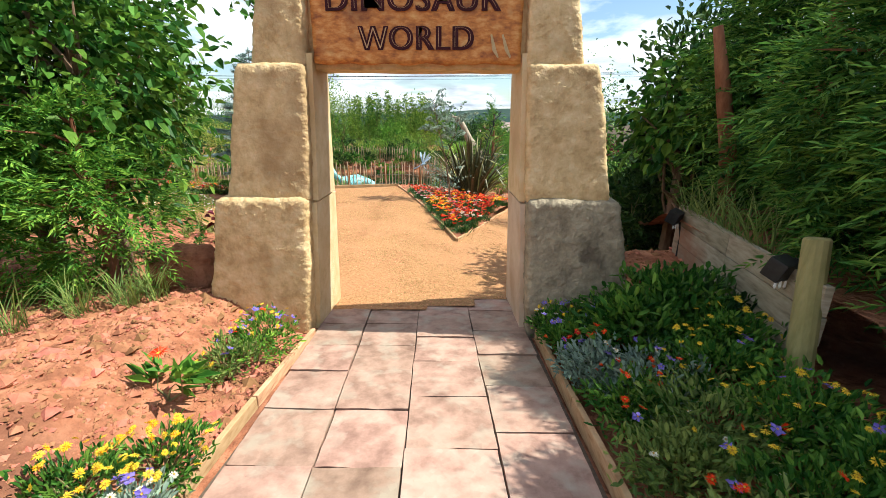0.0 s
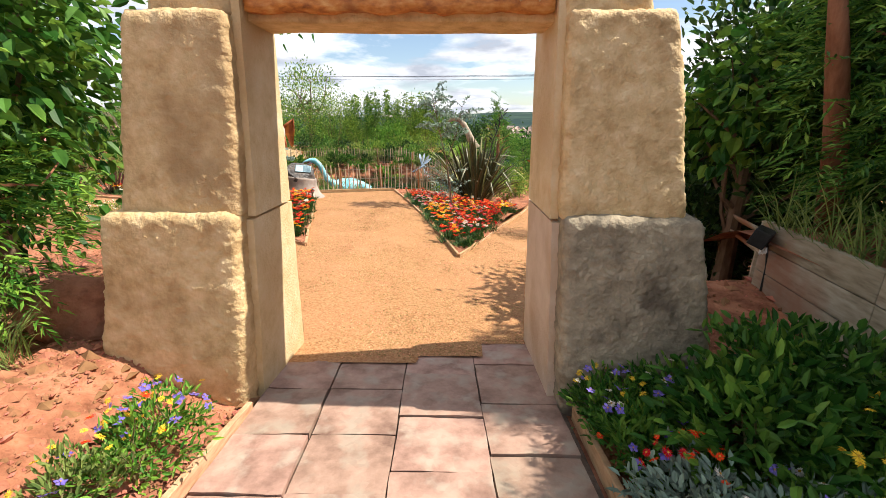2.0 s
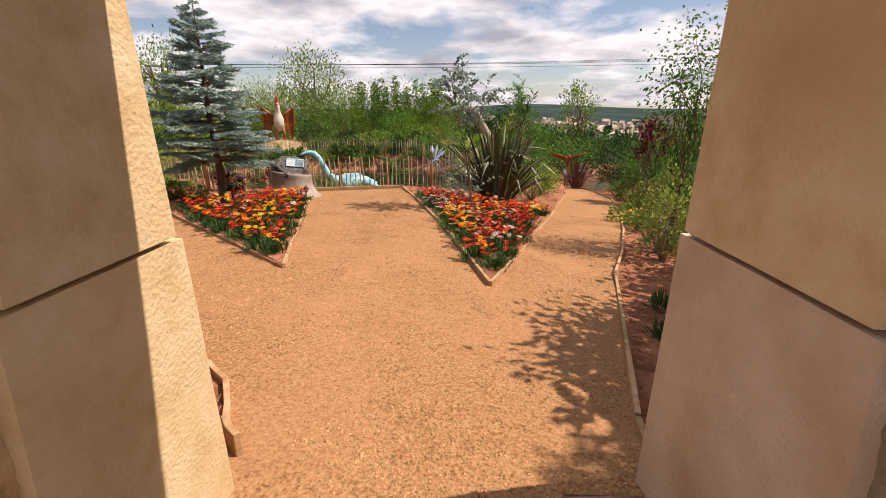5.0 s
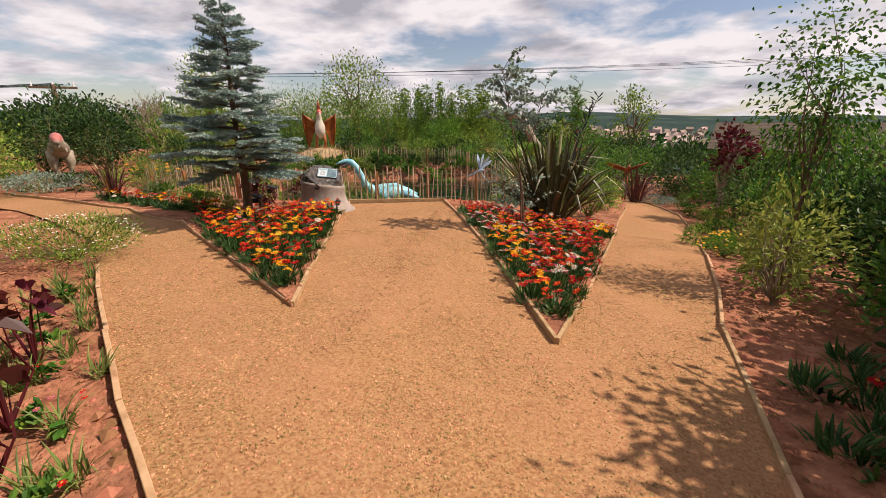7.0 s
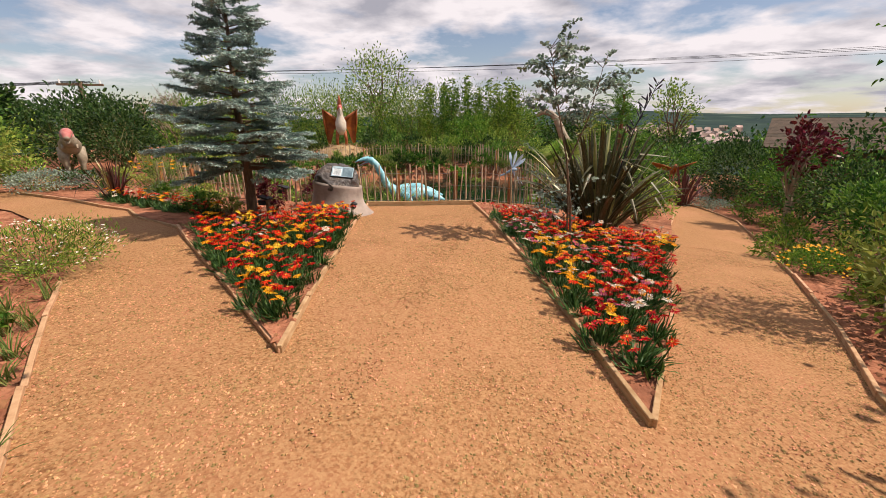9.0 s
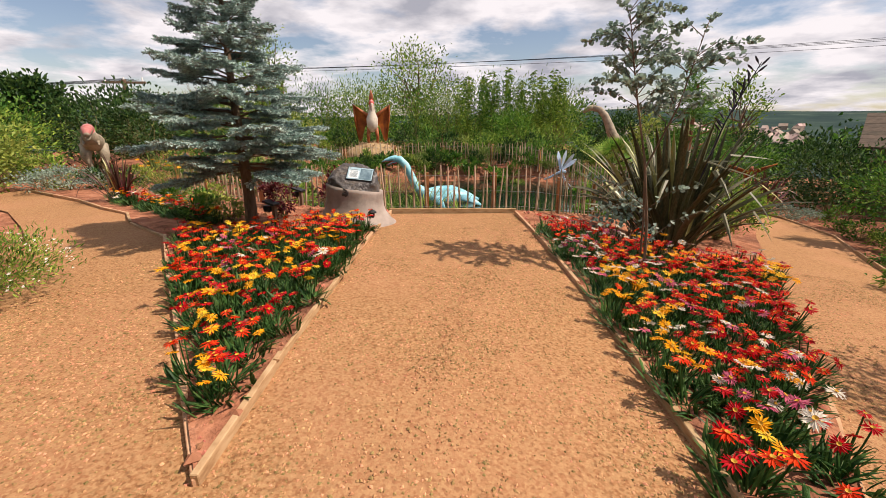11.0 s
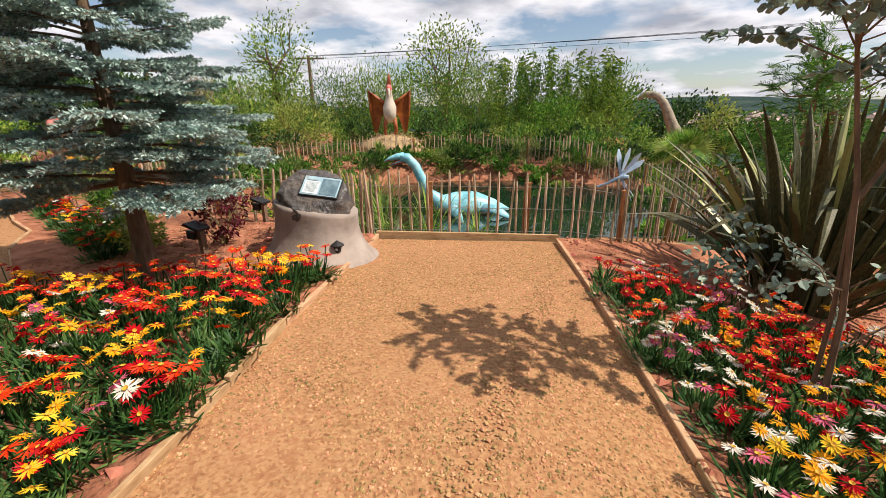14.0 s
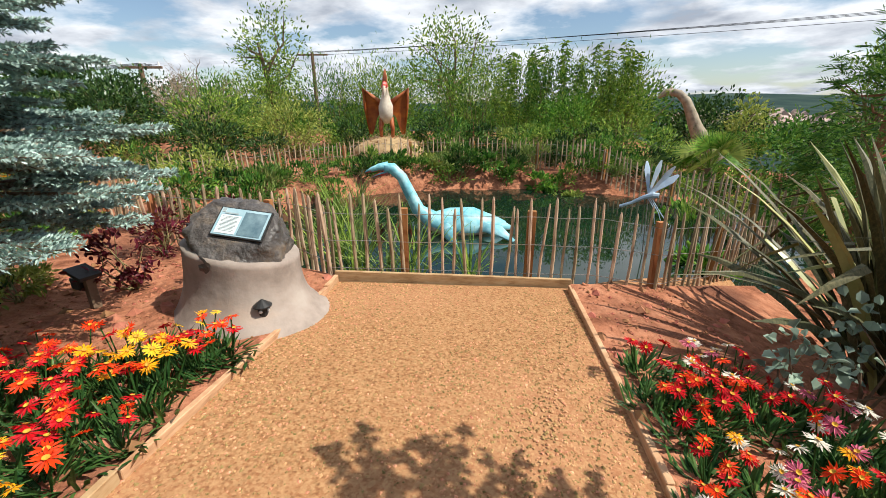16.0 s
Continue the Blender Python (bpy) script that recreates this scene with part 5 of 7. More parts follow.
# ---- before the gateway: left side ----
conifer("cypress_bush", -3.15, 3.55, 1.75, 0.72, M["cypress_lit"], 950, 0.20, "feathery cypress bush coloured sunlit green on the soil bank", 1)
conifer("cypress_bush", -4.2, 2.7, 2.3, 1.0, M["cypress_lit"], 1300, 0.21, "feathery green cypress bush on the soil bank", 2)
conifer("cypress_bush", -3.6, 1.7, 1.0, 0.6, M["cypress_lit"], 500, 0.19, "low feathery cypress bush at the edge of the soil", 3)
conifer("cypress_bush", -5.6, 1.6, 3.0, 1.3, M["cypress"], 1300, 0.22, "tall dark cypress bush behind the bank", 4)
tree_like("hazel_tree", -5.3, 5.2, 4.6, 1.5, M["hazel"], 4200, 0.13, 0.085, "broad-leaved tree crowding beside the gateway", seed=61, up=0.0, droop=0.25, trunk=0.5)
tree_like("hazel_tree", -5.9, 4.2, 5.0, 1.9, M["dark"], 4200, 0.13, 0.085, "dark broad-leaved tree behind the cypress bushes", seed=62, up=0.0, droop=0.25, trunk=0.5)
hang = thing("hanging_branch", -3.5, 5.15, 2.3, "leafy branch of the broad-leaved tree hanging over the path", "branch")
rng = np.random.default_rng(63)
bm = bmesh.new()
P, D = [], []
for tip in ((1.6, 1.05, 0.0), (1.85, 1.5, 0.12), (2.1, 1.7, 0.32)):
    a, b = Vector((-0.4, 0.0, 0.9)), Vector(tip)
    m = a.lerp(b, 0.55) + Vector((0, 0, 0.35))
    tube(bm, [a, m, m.lerp(b, 0.6) + Vector((0, 0, 0.06)), b], [0.02, 0.012, 0.007, 0.002], 5, caps=False)
    for _ in range(60):
        f = rng.uniform(0.45, 1.0)
        P.append(m.lerp(b, (f - 0.45) / 0.55) + Vector(rng.normal(0, 0.11, 3)))
        D.append(Vector(rng.normal(0, 0.6, 3)) + Vector((0.3, 0, -0.35)))
part("twig", bm, M["bark"], hang)
part("foliage", leaves("foliage", P, D, 0.10, 0.08, rng, droop=0.25), M["hazel"], hang)
for i, (x, y, n) in enumerate([(-2.55, 2.95, 60), (-2.75, 2.75, 60), (-2.45, 3.15, 50), (-2.95, 2.45, 40), (-3.3, 2.2, 40), (-2.65, 3.2, 40)]):
    grass_tuft(x, y, n, 0.42, 0.006, "wispy yellow-green grass tuft on the soil bank", 200 + i, spread=0.10)
for i, (x, y, s) in enumerate([(-2.5, 3.75, 0.30), (-2.85, 4.1, 0.26)]):
    bm = bmesh.new()
    blob(bm, (0, 0, 0.08), (s * 1.2, s * 0.9, s), 3, 0.35, 1.6, i)
    ob = part("boulder", bm, M["soil"], smooth=True)
    ob.location = (x, y, ground_z(x, y))
    tagged(ob, "lumpy red earth boulder beside the gateway base", "boulder")


def bedding(x, y, r, h, n, mat, blooms, label, seed, leaf=(0.05, 0.016), size=0.46, up=0.9):
    """A low bedding plant with its own small blooms."""
    rng = np.random.default_rng(seed)
    root = shrub("bedding_plant", x, y, h, r, mat, n, leaf[0], leaf[1], label, "flower", seed, up=up, shell=0.3, lift=0.0, stems=4)
    for k, count in blooms:
        for i in range(int(count * 2.0)):
            a, q = rng.uniform(0, 6.28), r * math.sqrt(rng.uniform(0, 1)) * 1.05
            s = size * rng.uniform(0.75, 1.2)
            me = BLOOMS[k, i % 2] if k != "violet" else VIOLA
            same_mesh("bloom", me, root, pose(q * math.cos(a), q * math.sin(a), h * rng.uniform(0.98, 1.22) * (1 - 0.3 * (q / r) ** 2), rng.normal(25, 20), rng.normal(0, 20), rng.uniform(0, 360)) @ Matrix.Diagonal((s, s, s, 1)))
    return root


VIOLA = bloom_mesh("violet", 5, 0.062, 0.1, 9, 0.16)
VIOLA_W = bloom_mesh("white", 5, 0.062, 0.1, 10, 0.16)
for i, (x, y, r, h, mat, bl, lab) in enumerate([
        (-1.48, 2.95, 0.22, 0.26, "cypress_lit", [("violet", 9), ("yellow", 4)], "trailing green bedding plant with violet pansies beside the paving"),
        (-1.42, 2.65, 0.22, 0.30, "cypress_lit", [("yellow", 6), ("orange", 2)], "bushy green bedding plant with small yellow blooms"),
        (-1.50, 2.42, 0.18, 0.22, "grass", [("yellow", 3), ("violet", 2)], "straggling green bedding plant beside the paving"),
        (-1.36, 1.55, 0.22, 0.20, "hazel", [("yellow", 16), ("amber", 5)], "low plant covered with small yellow blooms"),
        (-1.55, 1.30, 0.20, 0.20, "hazel", [("yellow", 12), ("amber", 4)], "low plant covered with small yellow blooms"),
        (-1.28, 1.20, 0.18, 0.18, "eucal", [("white", 6), ("violet", 7)], "low plant with pale and violet pansies"),
        (-1.45, 0.85, 0.24, 0.2, "hazel", [("yellow", 8), ("violet", 5)], "low plant with yellow and violet blooms"),
        (-1.62, 0.4, 0.24, 0.2, "hazel", [("yellow", 8)], "low plant with small yellow blooms")]):
    bedding(x, y, r * 1.15, h * 1.15, 560, M[mat], bl, lab, 300 + i)
mg = shrub("marigold_plant", -1.66, 2.05, 0.30, 0.17, M["cypress_lit"], 46, 0.17, 0.05, "single marigold plant with one orange bloom and broad leaves", "flower", 320, up=0.7, shell=0.2)
same_mesh("bloom", bloom_mesh("orange", 26, 0.055, 0.5, 4), mg, pose(0.02, -0.02, 0.33, 12, 0, 0))

# ---- before the gateway: right side ----
for i, (x, y, r, h, mat, bl, lab) in enumerate([
        (0.98, 3.18, 0.20, 0.24, "hazel", [("violet", 8), ("yellow", 7), ("white", 3)], "tangled pansies with violet and yellow blooms against the gateway"),
        (1.30, 3.15, 0.20, 0.22, "hazel", [("violet", 5), ("yellow", 3), ("white", 5)], "tangled pansies with pale blooms against the gateway"),
        (1.0, 2.80, 0.20, 0.24, "hazel", [("violet", 4), ("orange", 1)], "trailing bedding plant by the paving edge"),
        (1.02, 2.45, 0.20, 0.30, "eucal", [("orange", 9), ("red", 3)], "bedding plant with bright orange blooms over grey-green leaves"),
        (1.25, 2.2, 0.24, 0.28, "eucal", [("violet", 3), ("white", 7), ("orange", 2)], "bedding plant with white and violet blooms"),
        (1.05, 2.0, 0.22, 0.26, "hazel", [("orange", 5)], "bedding plant with orange blooms"),
        (1.6, 2.15, 0.25, 0.30, "hazel", [("yellow", 10), ("violet", 2)], "bedding plant dotted with small yellow blooms"),
        (1.85, 2.45, 0.22, 0.32, "hazel", [("yellow", 12)], "bedding plant dotted with small yellow blooms"),
        (1.35, 1.75, 0.28, 0.24, "grass", [("yellow", 4)], "grassy trailing bedding plant"),
        (1.1, 1.5, 0.26, 0.22, "grass", [("violet", 2), ("white", 2)], "grassy trailing bedding plant"),
        (1.7, 1.65, 0.26, 0.24, "hazel", [("yellow", 9), ("violet", 3)], "bedding plant dotted with small yellow blooms"),
        (1.45, 1.25, 0.28, 0.22, "hazel", [("yellow", 6), ("orange", 3)], "bedding plant with yellow and orange blooms"),
        (1.15, 0.95, 0.28, 0.2, "grass", [("orange", 4)], "grassy trailing bedding plant"),
        (1.85, 1.2, 0.26, 0.2, "hazel", [("yellow", 7)], "bedding plant dotted with small yellow blooms"),
        (1.4, 0.6, 0.3, 0.2, "hazel", [("yellow", 5)], "bedding plant dotted with small yellow blooms")]):
    bedding(x, y, r * 1.25, h * 1.25, 800, M[mat], bl, lab, 340 + i, leaf=(0.06, 0.02))
shrub("pieris_shrub", 1.45, 2.75, 0.50, 0.44, M["hazel"], 1100, 0.095, 0.036, "glossy-leaved evergreen shrub with whorls of pale new leaves", "shrub", 360, up=0.5, lift=0.0)
shrub("pieris_shrub", 1.75, 2.95, 0.48, 0.40, M["hazel"], 1000, 0.09, 0.034, "glossy-leaved evergreen shrub by the plank wall", "shrub", 361, up=0.5, lift=0.0)
shrub("pieris_shrub", 2.0, 2.75, 0.40, 0.26, M["dark"], 500, 0.09, 0.034, "dark glossy-leaved evergreen shrub by the plank wall", "shrub", 362, up=0.5, lift=0.0)

# plank retaining wall, post, rails, spotlight
wall = thing("plank_wall", 2.2, 3.2, ground_z(2.1, 3.0), "weathered plank retaining wall with reddish stains below the hedge", "wall")
wb = wall.matrix_world.translation.copy()
wa, wbk = Vector((2.06, 2.08)), Vector((2.42, 4.25))
for r in range(5):
    for k in range(2):
        a, b = wa.lerp(wbk, k / 2), wa.lerp(wbk, (k + 1) / 2)
        bm = bmesh.new()
        z0 = -0.28 + 0.185 * r
        d = (b - a)
        m = Matrix.Translation((*((a + b) / 2 - Vector(wb[:2])), z0 + 0.09 - wb.z)) @ pose(0, 0, 0, 0, 0, math.degrees(math.atan2(d.y, d.x)))
        box(bm, (d.length - 0.006, 0.045 + 0.004 * (r % 2), 0.178), (0, -0.004 * (r % 2), 0), m, bevel=0.006)
        part("plank", bm, M["sleeper"], wall)
bm = bmesh.new()
tube(bm, [(-0.05, -0.16, -0.30), (0.0, 0.0, 0.3), (0.07, 0.18, 0.985), (0.07, 0.182, 1.0)], [0.07, 0.068, 0.066, 0.058], 14)
ob = part("fence_post", bm, M["post"], smooth=False)
ob.location = (1.99, 2.06, -0.13)
tagged(ob, "round green-treated timber post at the end of the plank wall", "post")
rail = thing("rail_fence", 2.5, 4.35, ground_z(2.5, 4.35), "low weathered rail fence with short posts behind the gateway", "fence")
rz0 = rail.matrix_world.translation.copy()
for k, (x, y, z) in enumerate([(2.5, 4.35, 0.62), (3.15, 5.8, 0.45), (3.9, 7.5, 0.28)]):
    bm = bmesh.new()
    tube(bm, [(x - rz0.x, y - rz0.y, ground_z(x, y) - 0.15 - rz0.z), (x - rz0.x, y - rz0.y, z - rz0.z)], [0.05, 0.045], 8)
    part("post", bm, M["sleeper"], rail)
for za, zb in ((0.54, 0.20), (0.38, 0.05)):
    bm = bmesh.new()
    a, b = Vector((2.42 - rz0.x, 4.2 - rz0.y, za - rz0.z)), Vector((4.0 - rz0.x, 7.7 - rz0.y, zb - rz0.z))
    tube(bm, [a, a.lerp(b, 0.5), b], [(0.016, 0.05), (0.016, 0.048), (0.016, 0.05)], 8)
    part("rail", bm, M["sleeper"], rail)
spot = thing("spotlight", 2.04, 2.42, 0.60, "small black garden spotlight fixed to the plank wall", "spotlight")
bm = bmesh.new()
box(bm, (0.16, 0.11, 0.13), (0, 0, 0.03), pose(0, 0, 0, 20, 0, 25), bevel=0.012)
part("housing", bm, M["black"], spot)
bm = bmesh.new()
tube(bm, [(0.07, 0.02, 0.02), (0.12, 0.02, 0.02)], 0.014, 8)
box(bm, (0.015, 0.06, 0.12), (0.125, 0.02, 0.02), bevel=0.003)
part("bracket", bm, M["black"], spot)
for k in range(3):
    bm = bmesh.new()
    tube(bm, [(-0.04 + 0.03 * k, -0.05, -0.04), (-0.045 + 0.03 * k, -0.055, -0.075), (-0.04 + 0.03 * k, -0.05, -0.09)], [0.006, 0.009, 0.003], 6)
    part("tag", bm, M["white"], spot, "white plastic tag")
bm = bmesh.new()
tube(bm, [(0.09, 0.0, 0.0), (0.10, -0.03, -0.2), (0.07, -0.05, -0.4), (0.0, -0.10, -0.60)], 0.008, 6)
part("cable", bm, M["black"], spot)
copy_thing(spot, pose(2.28, 4.12, 0.53, 0, 0, 20))
for i in range(9):
    grass_tuft(2.25 + 0.02 * i, 2.75 + 0.17 * i, 22, 0.6, 0.007, "long drooping grass hanging over the plank wall", 230 + i, z=0.55, spread=0.05, group="grass over the wall")

tree_like("hazel_tree", -3.7, 4.35, 3.7, 1.15, M["hazel"], 3400, 0.12, 0.08, "broad-leaved tree close beside the gateway", seed=64, up=0.0, droop=0.25, trunk=0.9)
# the ground behind the wall, and the conifer hedge
bank = sheet("hedge_bank", [(2.15, 1.7), (2.33, 4.2), (2.9, 6.2), (6.5, 6.2), (6.5, -2.0), (2.25, -2.0)], lambda x, y: 0.52 + 0.10 * smoothstep(2.3, 4, x) - 0.55 * smoothstep(4.3, 6.1, y) - 0.75 * smoothstep(1.9, 1.0, y) * smoothstep(3.2, 2.4, x), 0.3, M["soil"], "dark soil bank under the conifer hedge", "bank")
HEDGE = [(3.1, 2.75, 2.5, 0.85, 3000, 5), (2.85, 1.45, 2.4, 0.9, 3000, 6), (3.45, 4.2, 3.4, 0.95, 2400, 7), (3.1, 0.3, 2.5, 0.9, 1800, 8), (4.7, 2.6, 4.0, 1.1, 2200, 9), (4.7, 5.2, 3.8, 1.0, 1800, 10), (3.1, -1.2, 2.6, 1.0, 900, 13), (4.7, 0.8, 4.0, 1.1, 2000, 14), (4.6, 4.0, 4.4, 1.1, 2000, 15)]
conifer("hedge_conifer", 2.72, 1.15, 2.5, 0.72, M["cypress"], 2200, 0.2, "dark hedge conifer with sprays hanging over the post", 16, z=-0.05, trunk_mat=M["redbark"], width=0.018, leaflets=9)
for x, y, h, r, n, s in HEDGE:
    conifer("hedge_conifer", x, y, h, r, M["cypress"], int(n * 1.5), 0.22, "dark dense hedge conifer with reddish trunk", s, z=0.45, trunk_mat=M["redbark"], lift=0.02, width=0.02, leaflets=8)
for i, pts in enumerate([[(2.98, 4.35, 0.4), (2.80, 4.3, 1.2), (2.60, 4.25, 1.8), (2.42, 4.2, 2.3)]]):
    bm = bmesh.new()
    tube(bm, pts, [0.085, 0.075, 0.065, 0.04][:len(pts)], 9)
    tagged(part("leaning_conifer", bm, M["redbark"], smooth=True), "bare reddish conifer trunk leaning out of the hedge", "conifer")
tree_like("bay_tree", 3.75, 5.3, 3.5, 0.9, M["dark"], 2600, 0.12, 0.065, "dark evergreen tree behind the gateway", seed=69, trunk=0.5)
tree_like("sycamore_tree", 2.95, 5.4, 2.9, 0.75, M["hazel"], 700, 0.13, 0.11, "sycamore with large bright green leaves behind the gateway", seed=66, up=-0.1, droop=0.35, trunk=1.5, per=16, shell=0.35)
tree_like("oak_tree", 5.3, 7.6, 3.7, 1.4, M["dark"], 2600, 0.13, 0.09, "dark broad-leaved tree above the shrub bed", seed=67, up=0.0, droop=0.2, trunk=1.6)

tree_like("bay_tree", 3.6, 6.15, 3.9, 1.15, M["dark"], 2600, 0.13, 0.06, "dark evergreen tree shading the path beside the gateway", seed=68, trunk=0.7)
# trees behind the start of the walk
for i, (x, y, h, r) in enumerate([(-6.5, -6.6, 3.6, 1.7), (5.2, -7.6, 3.8, 1.8)]):
    tree_like("garden_tree", x, y, h, r, M["hazel"], 2200, 0.22, 0.14, "leafy tree behind the start of the paving", seed=70 + i, trunk=1.8, up=0.0)

# ---- information rock ----
ped = thing("rock_pedestal", -3.83, 11.64, bed_z(-3.83, 11.64), "grey moulded rock pedestal with dark top and information panel", "information board")
bm = bmesh.new()
rings_n, seg = 12, 26
prev = None
for j in range(rings_n + 1):
    f = j / rings_n
    z = -0.06 + 0.56 * f
    rr = 0.43 + 0.26 * (1 - f) ** 3.2
    ringv = []
    for k in range(seg):
        a = 2 * math.pi * k / seg
        q = rr * (1 + 0.07 * noise.noise(Vector((math.cos(a) * 1.6, math.sin(a) * 1.6, z * 1.5))) + 0.025 * noise.noise(Vector((math.cos(a) * 5, math.sin(a) * 5, z * 5))))
        ringv.append(bm.verts.new((q * math.cos(a) * 0.98, q * math.sin(a) * 0.80, z - 0.06 * f * math.cos(a - 0.5))))
    if prev:
        for k in range(seg):
            bm.faces.new((prev[k], prev[(k + 1) % seg], ringv[(k + 1) % seg], ringv[k]))
    prev = ringv
bm.faces.new(prev)
part("base", bm, M["rock"], ped, "smooth grey-brown moulded base", True)
bm = bmesh.new()
vs = bmesh.ops.create_icosphere(bm, subdivisions=5, radius=1)["verts"]
for v in vs:
    p = v.co.copy()
    k = 1 + 0.22 * noise.noise(p * 1.7 + Vector((3, 1, 2))) + 0.13 * abs(noise.noise(p * 4.2)) + 0.05 * noise.noise(p * 9)
    q = Vector((p.x * 0.35 * k, p.y * 0.31 * k, p.z * 0.34 * k + 0.51))
    n_p, c_p = Vector((0.26, -0.62, 0.74)).normalized(), Vector((0.10, -0.10, 0.69))
    over = (q - c_p).dot(n_p)
    if over > 0:
        q -= n_p * over
    v.co = q
part("top_rock", bm, M["rock_dark"], ped, "dark craggy rock top", True)
n_p = Vector((0.26, -0.62, 0.74)).normalized()
x_p = Vector((0.92, 0.38, 0)).normalized()
x_p = (x_p - n_p * x_p.dot(n_p)).normalized()
y_p = n_p.cross(x_p)
PM = Matrix.Translation(Vector((0.115, -0.095, 0.705))) @ Matrix((x_p, y_p, n_p)).transposed().to_4x4()
bm = bmesh.new()
PM = PM @ pose(0.03, 0, 0, 0, 0, -9) @ Matrix.Scale(0.76, 4)
box(bm, (0.50, 0.31, 0.02), (0, 0, 0), PM, bevel=0.004)
panel = part("panel_frame", bm, M["black"], ped)
for nm, size, c, mt, lb in (("panel_face", (0.47, 0.285, 0.006), (0, 0, 0.011), "panel", "glossy pale blue printed panel"), ("picture", (0.215, 0.245, 0.003), (0.11, -0.005, 0.0165), "panel_dark", "printed picture of a rocky pond"), ("text_block", (0.19, 0.19, 0.003), (-0.115, -0.03, 0.0165), "paper", "pale printed text block")):
    bm = bmesh.new()
    box(bm, size, c, PM)
    part(nm, bm, M[mt], panel, lb)
bm = bmesh.new()
for k in range(12):
    box(bm, (0.155 - 0.03 * (k % 3 == 2), 0.005, 0.002), (-0.115, 0.05 - 0.0135 * k, 0.0192), PM)
box(bm, (0.13, 0.014, 0.002), (-0.12, 0.085, 0.0192), PM)
part("text_lines", bm, M["ink"], panel, "unreadable lines of small print")
bm = bmesh.new()
box(bm, (0.035, 0.045, 0.002), (-0.205, 0.118, 0.0155), PM)
part("emblem", bm, M["ink"], panel, "small grey emblem")

lan = thing("path_lantern", -3.46, 11.42, bed_z(-3.46, 11.42) - 0.06, "small black mushroom-capped garden lantern among the flowers", "lantern")
bm = bmesh.new()
tube(bm, [(0, 0, -0.05), (0, 0, 0.17)], 0.012, 8)
part("stake", bm, M["black"], lan)
bm = bmesh.new()
tube(bm, [(0, 0, 0.16), (0, 0, 0.18), (0, 0, 0.235)], [0.02, 0.032, 0.032], 10)
part("lamp_body", bm, M["black"], lan)
bm = bmesh.new()
tube(bm, [(0, 0, 0.235), (0, 0, 0.245), (0, 0, 0.285)], [0.062, 0.062, 0.008], 14)
part("cap", bm, M["black"], lan)
for k in range(3):
    bm = bmesh.new()
    a = 2.1 * k - 1.3
    blob(bm, (0.029 * math.cos(a), 0.029 * math.sin(a), 0.205), (0.013, 0.013, 0.013), 2)
    part("lens", bm, M["white"], lan, "pale round lens")
for x, y, s in ((-5.0, 11.15, 0), (-5.45, 12.45, 1)):
    sol = thing("solar_light", x, y, bed_z(x, y), "small black solar floodlight on a short timber stake", "garden light", "solar lights")
    bm = bmesh.new()
    box(bm, (0.05, 0.06, 0.34), (0.1, 0, 0.11), bevel=0.005)
    part("stake", bm, M["clad"], sol)
    bm = bmesh.new()
    box(bm, (0.20, 0.15, 0.03), (-0.02, 0, 0.29), pose(0, 0, 0, 0, 14, 0), bevel=0.006)
    part("solar_panel", bm, M["black"], sol)
    bm = bmesh.new()
    box(bm, (0.11, 0.10, 0.09), (0.0, 0, 0.20), bevel=0.01)
    part("lamp_head", bm, M["black"], sol)


# ---- statues ----
def join_tube(bm, pts, radii, sides=12):
    tube(bm, pts, radii, sides)


# long-necked blue swimmer in the pond
ax = (-3.55, 15.5)
st = thing("sea_reptile_statue", ax[0], ax[1], WATER_Z, "turquoise long-necked sea reptile statue floating in the pond", "statue")
bpy.data.objects.remove(st)
bm = bmesh.new()
join_tube(bm, [(0.95, 0.1, 0.02), (0.62, 0.08, 0.10), (0.2, 0.0, 0.16), (-0.25, 0, 0.16), (-0.55, 0, 0.20), (-0.80, 0.0, 0.40), (-0.95, 0, 0.72), (-1.08, 0, 1.0), (-1.24, -0.02, 1.16), (-1.38, -0.04, 1.17)],
          [(0.03, 0.02), (0.16, 0.12), (0.30, 0.23), (0.29, 0.22), (0.19, 0.17), 0.125, 0.105, 0.095, 0.10, 0.085], 14)
join_tube(bm, [(-1.30, -0.03, 1.20), (-1.45, -0.05, 1.185), (-1.60, -0.07, 1.14), (-1.70, -0.08, 1.10)], [(0.075, 0.085), (0.062, 0.075), (0.04, 0.055), (0.015, 0.02)], 10)
join_tube(bm, [(-1.32, -0.03, 1.10), (-1.46, -0.05, 1.06), (-1.60, -0.07, 1.01)], [(0.05, 0.06), (0.035, 0.05), (0.012, 0.015)], 10)
for sx, sy, ex_, ey_, ez in ((-0.35, -0.2, -0.15, -0.85, -0.02), (0.35, -0.2, 0.85, -0.65, 0.0), (-0.35, 0.2, -0.1, 0.8, -0.02), (0.4, 0.2, 0.9, 0.6, 0.0)):
    join_tube(bm, [(sx, sy, 0.14), ((sx + ex_) / 2, (sy + ey_) / 2, 0.12), (ex_, ey_, ez)], [(0.10, 0.05), (0.12, 0.035), (0.03, 0.012)], 8)
ob = part("sea_reptile_statue", bm, [M["blue"], M["cream"], M["red"]], smooth=True)
for p in ob.data.polygons:
    c, nz = p.center, p.normal.z
    p.material_index = 1 if (nz < -0.35 and c.z < 0.9) else (2 if (c.x < -1.36 and 1.02 < c.z < 1.13 and abs(nz) > 0.5 and c.z < 1.12) else 0)
ob.matrix_world = pose(ax[0], ax[1], WATER_Z + 0.02, 0, 0, 24) @ Matrix.Scale(0.86, 4)
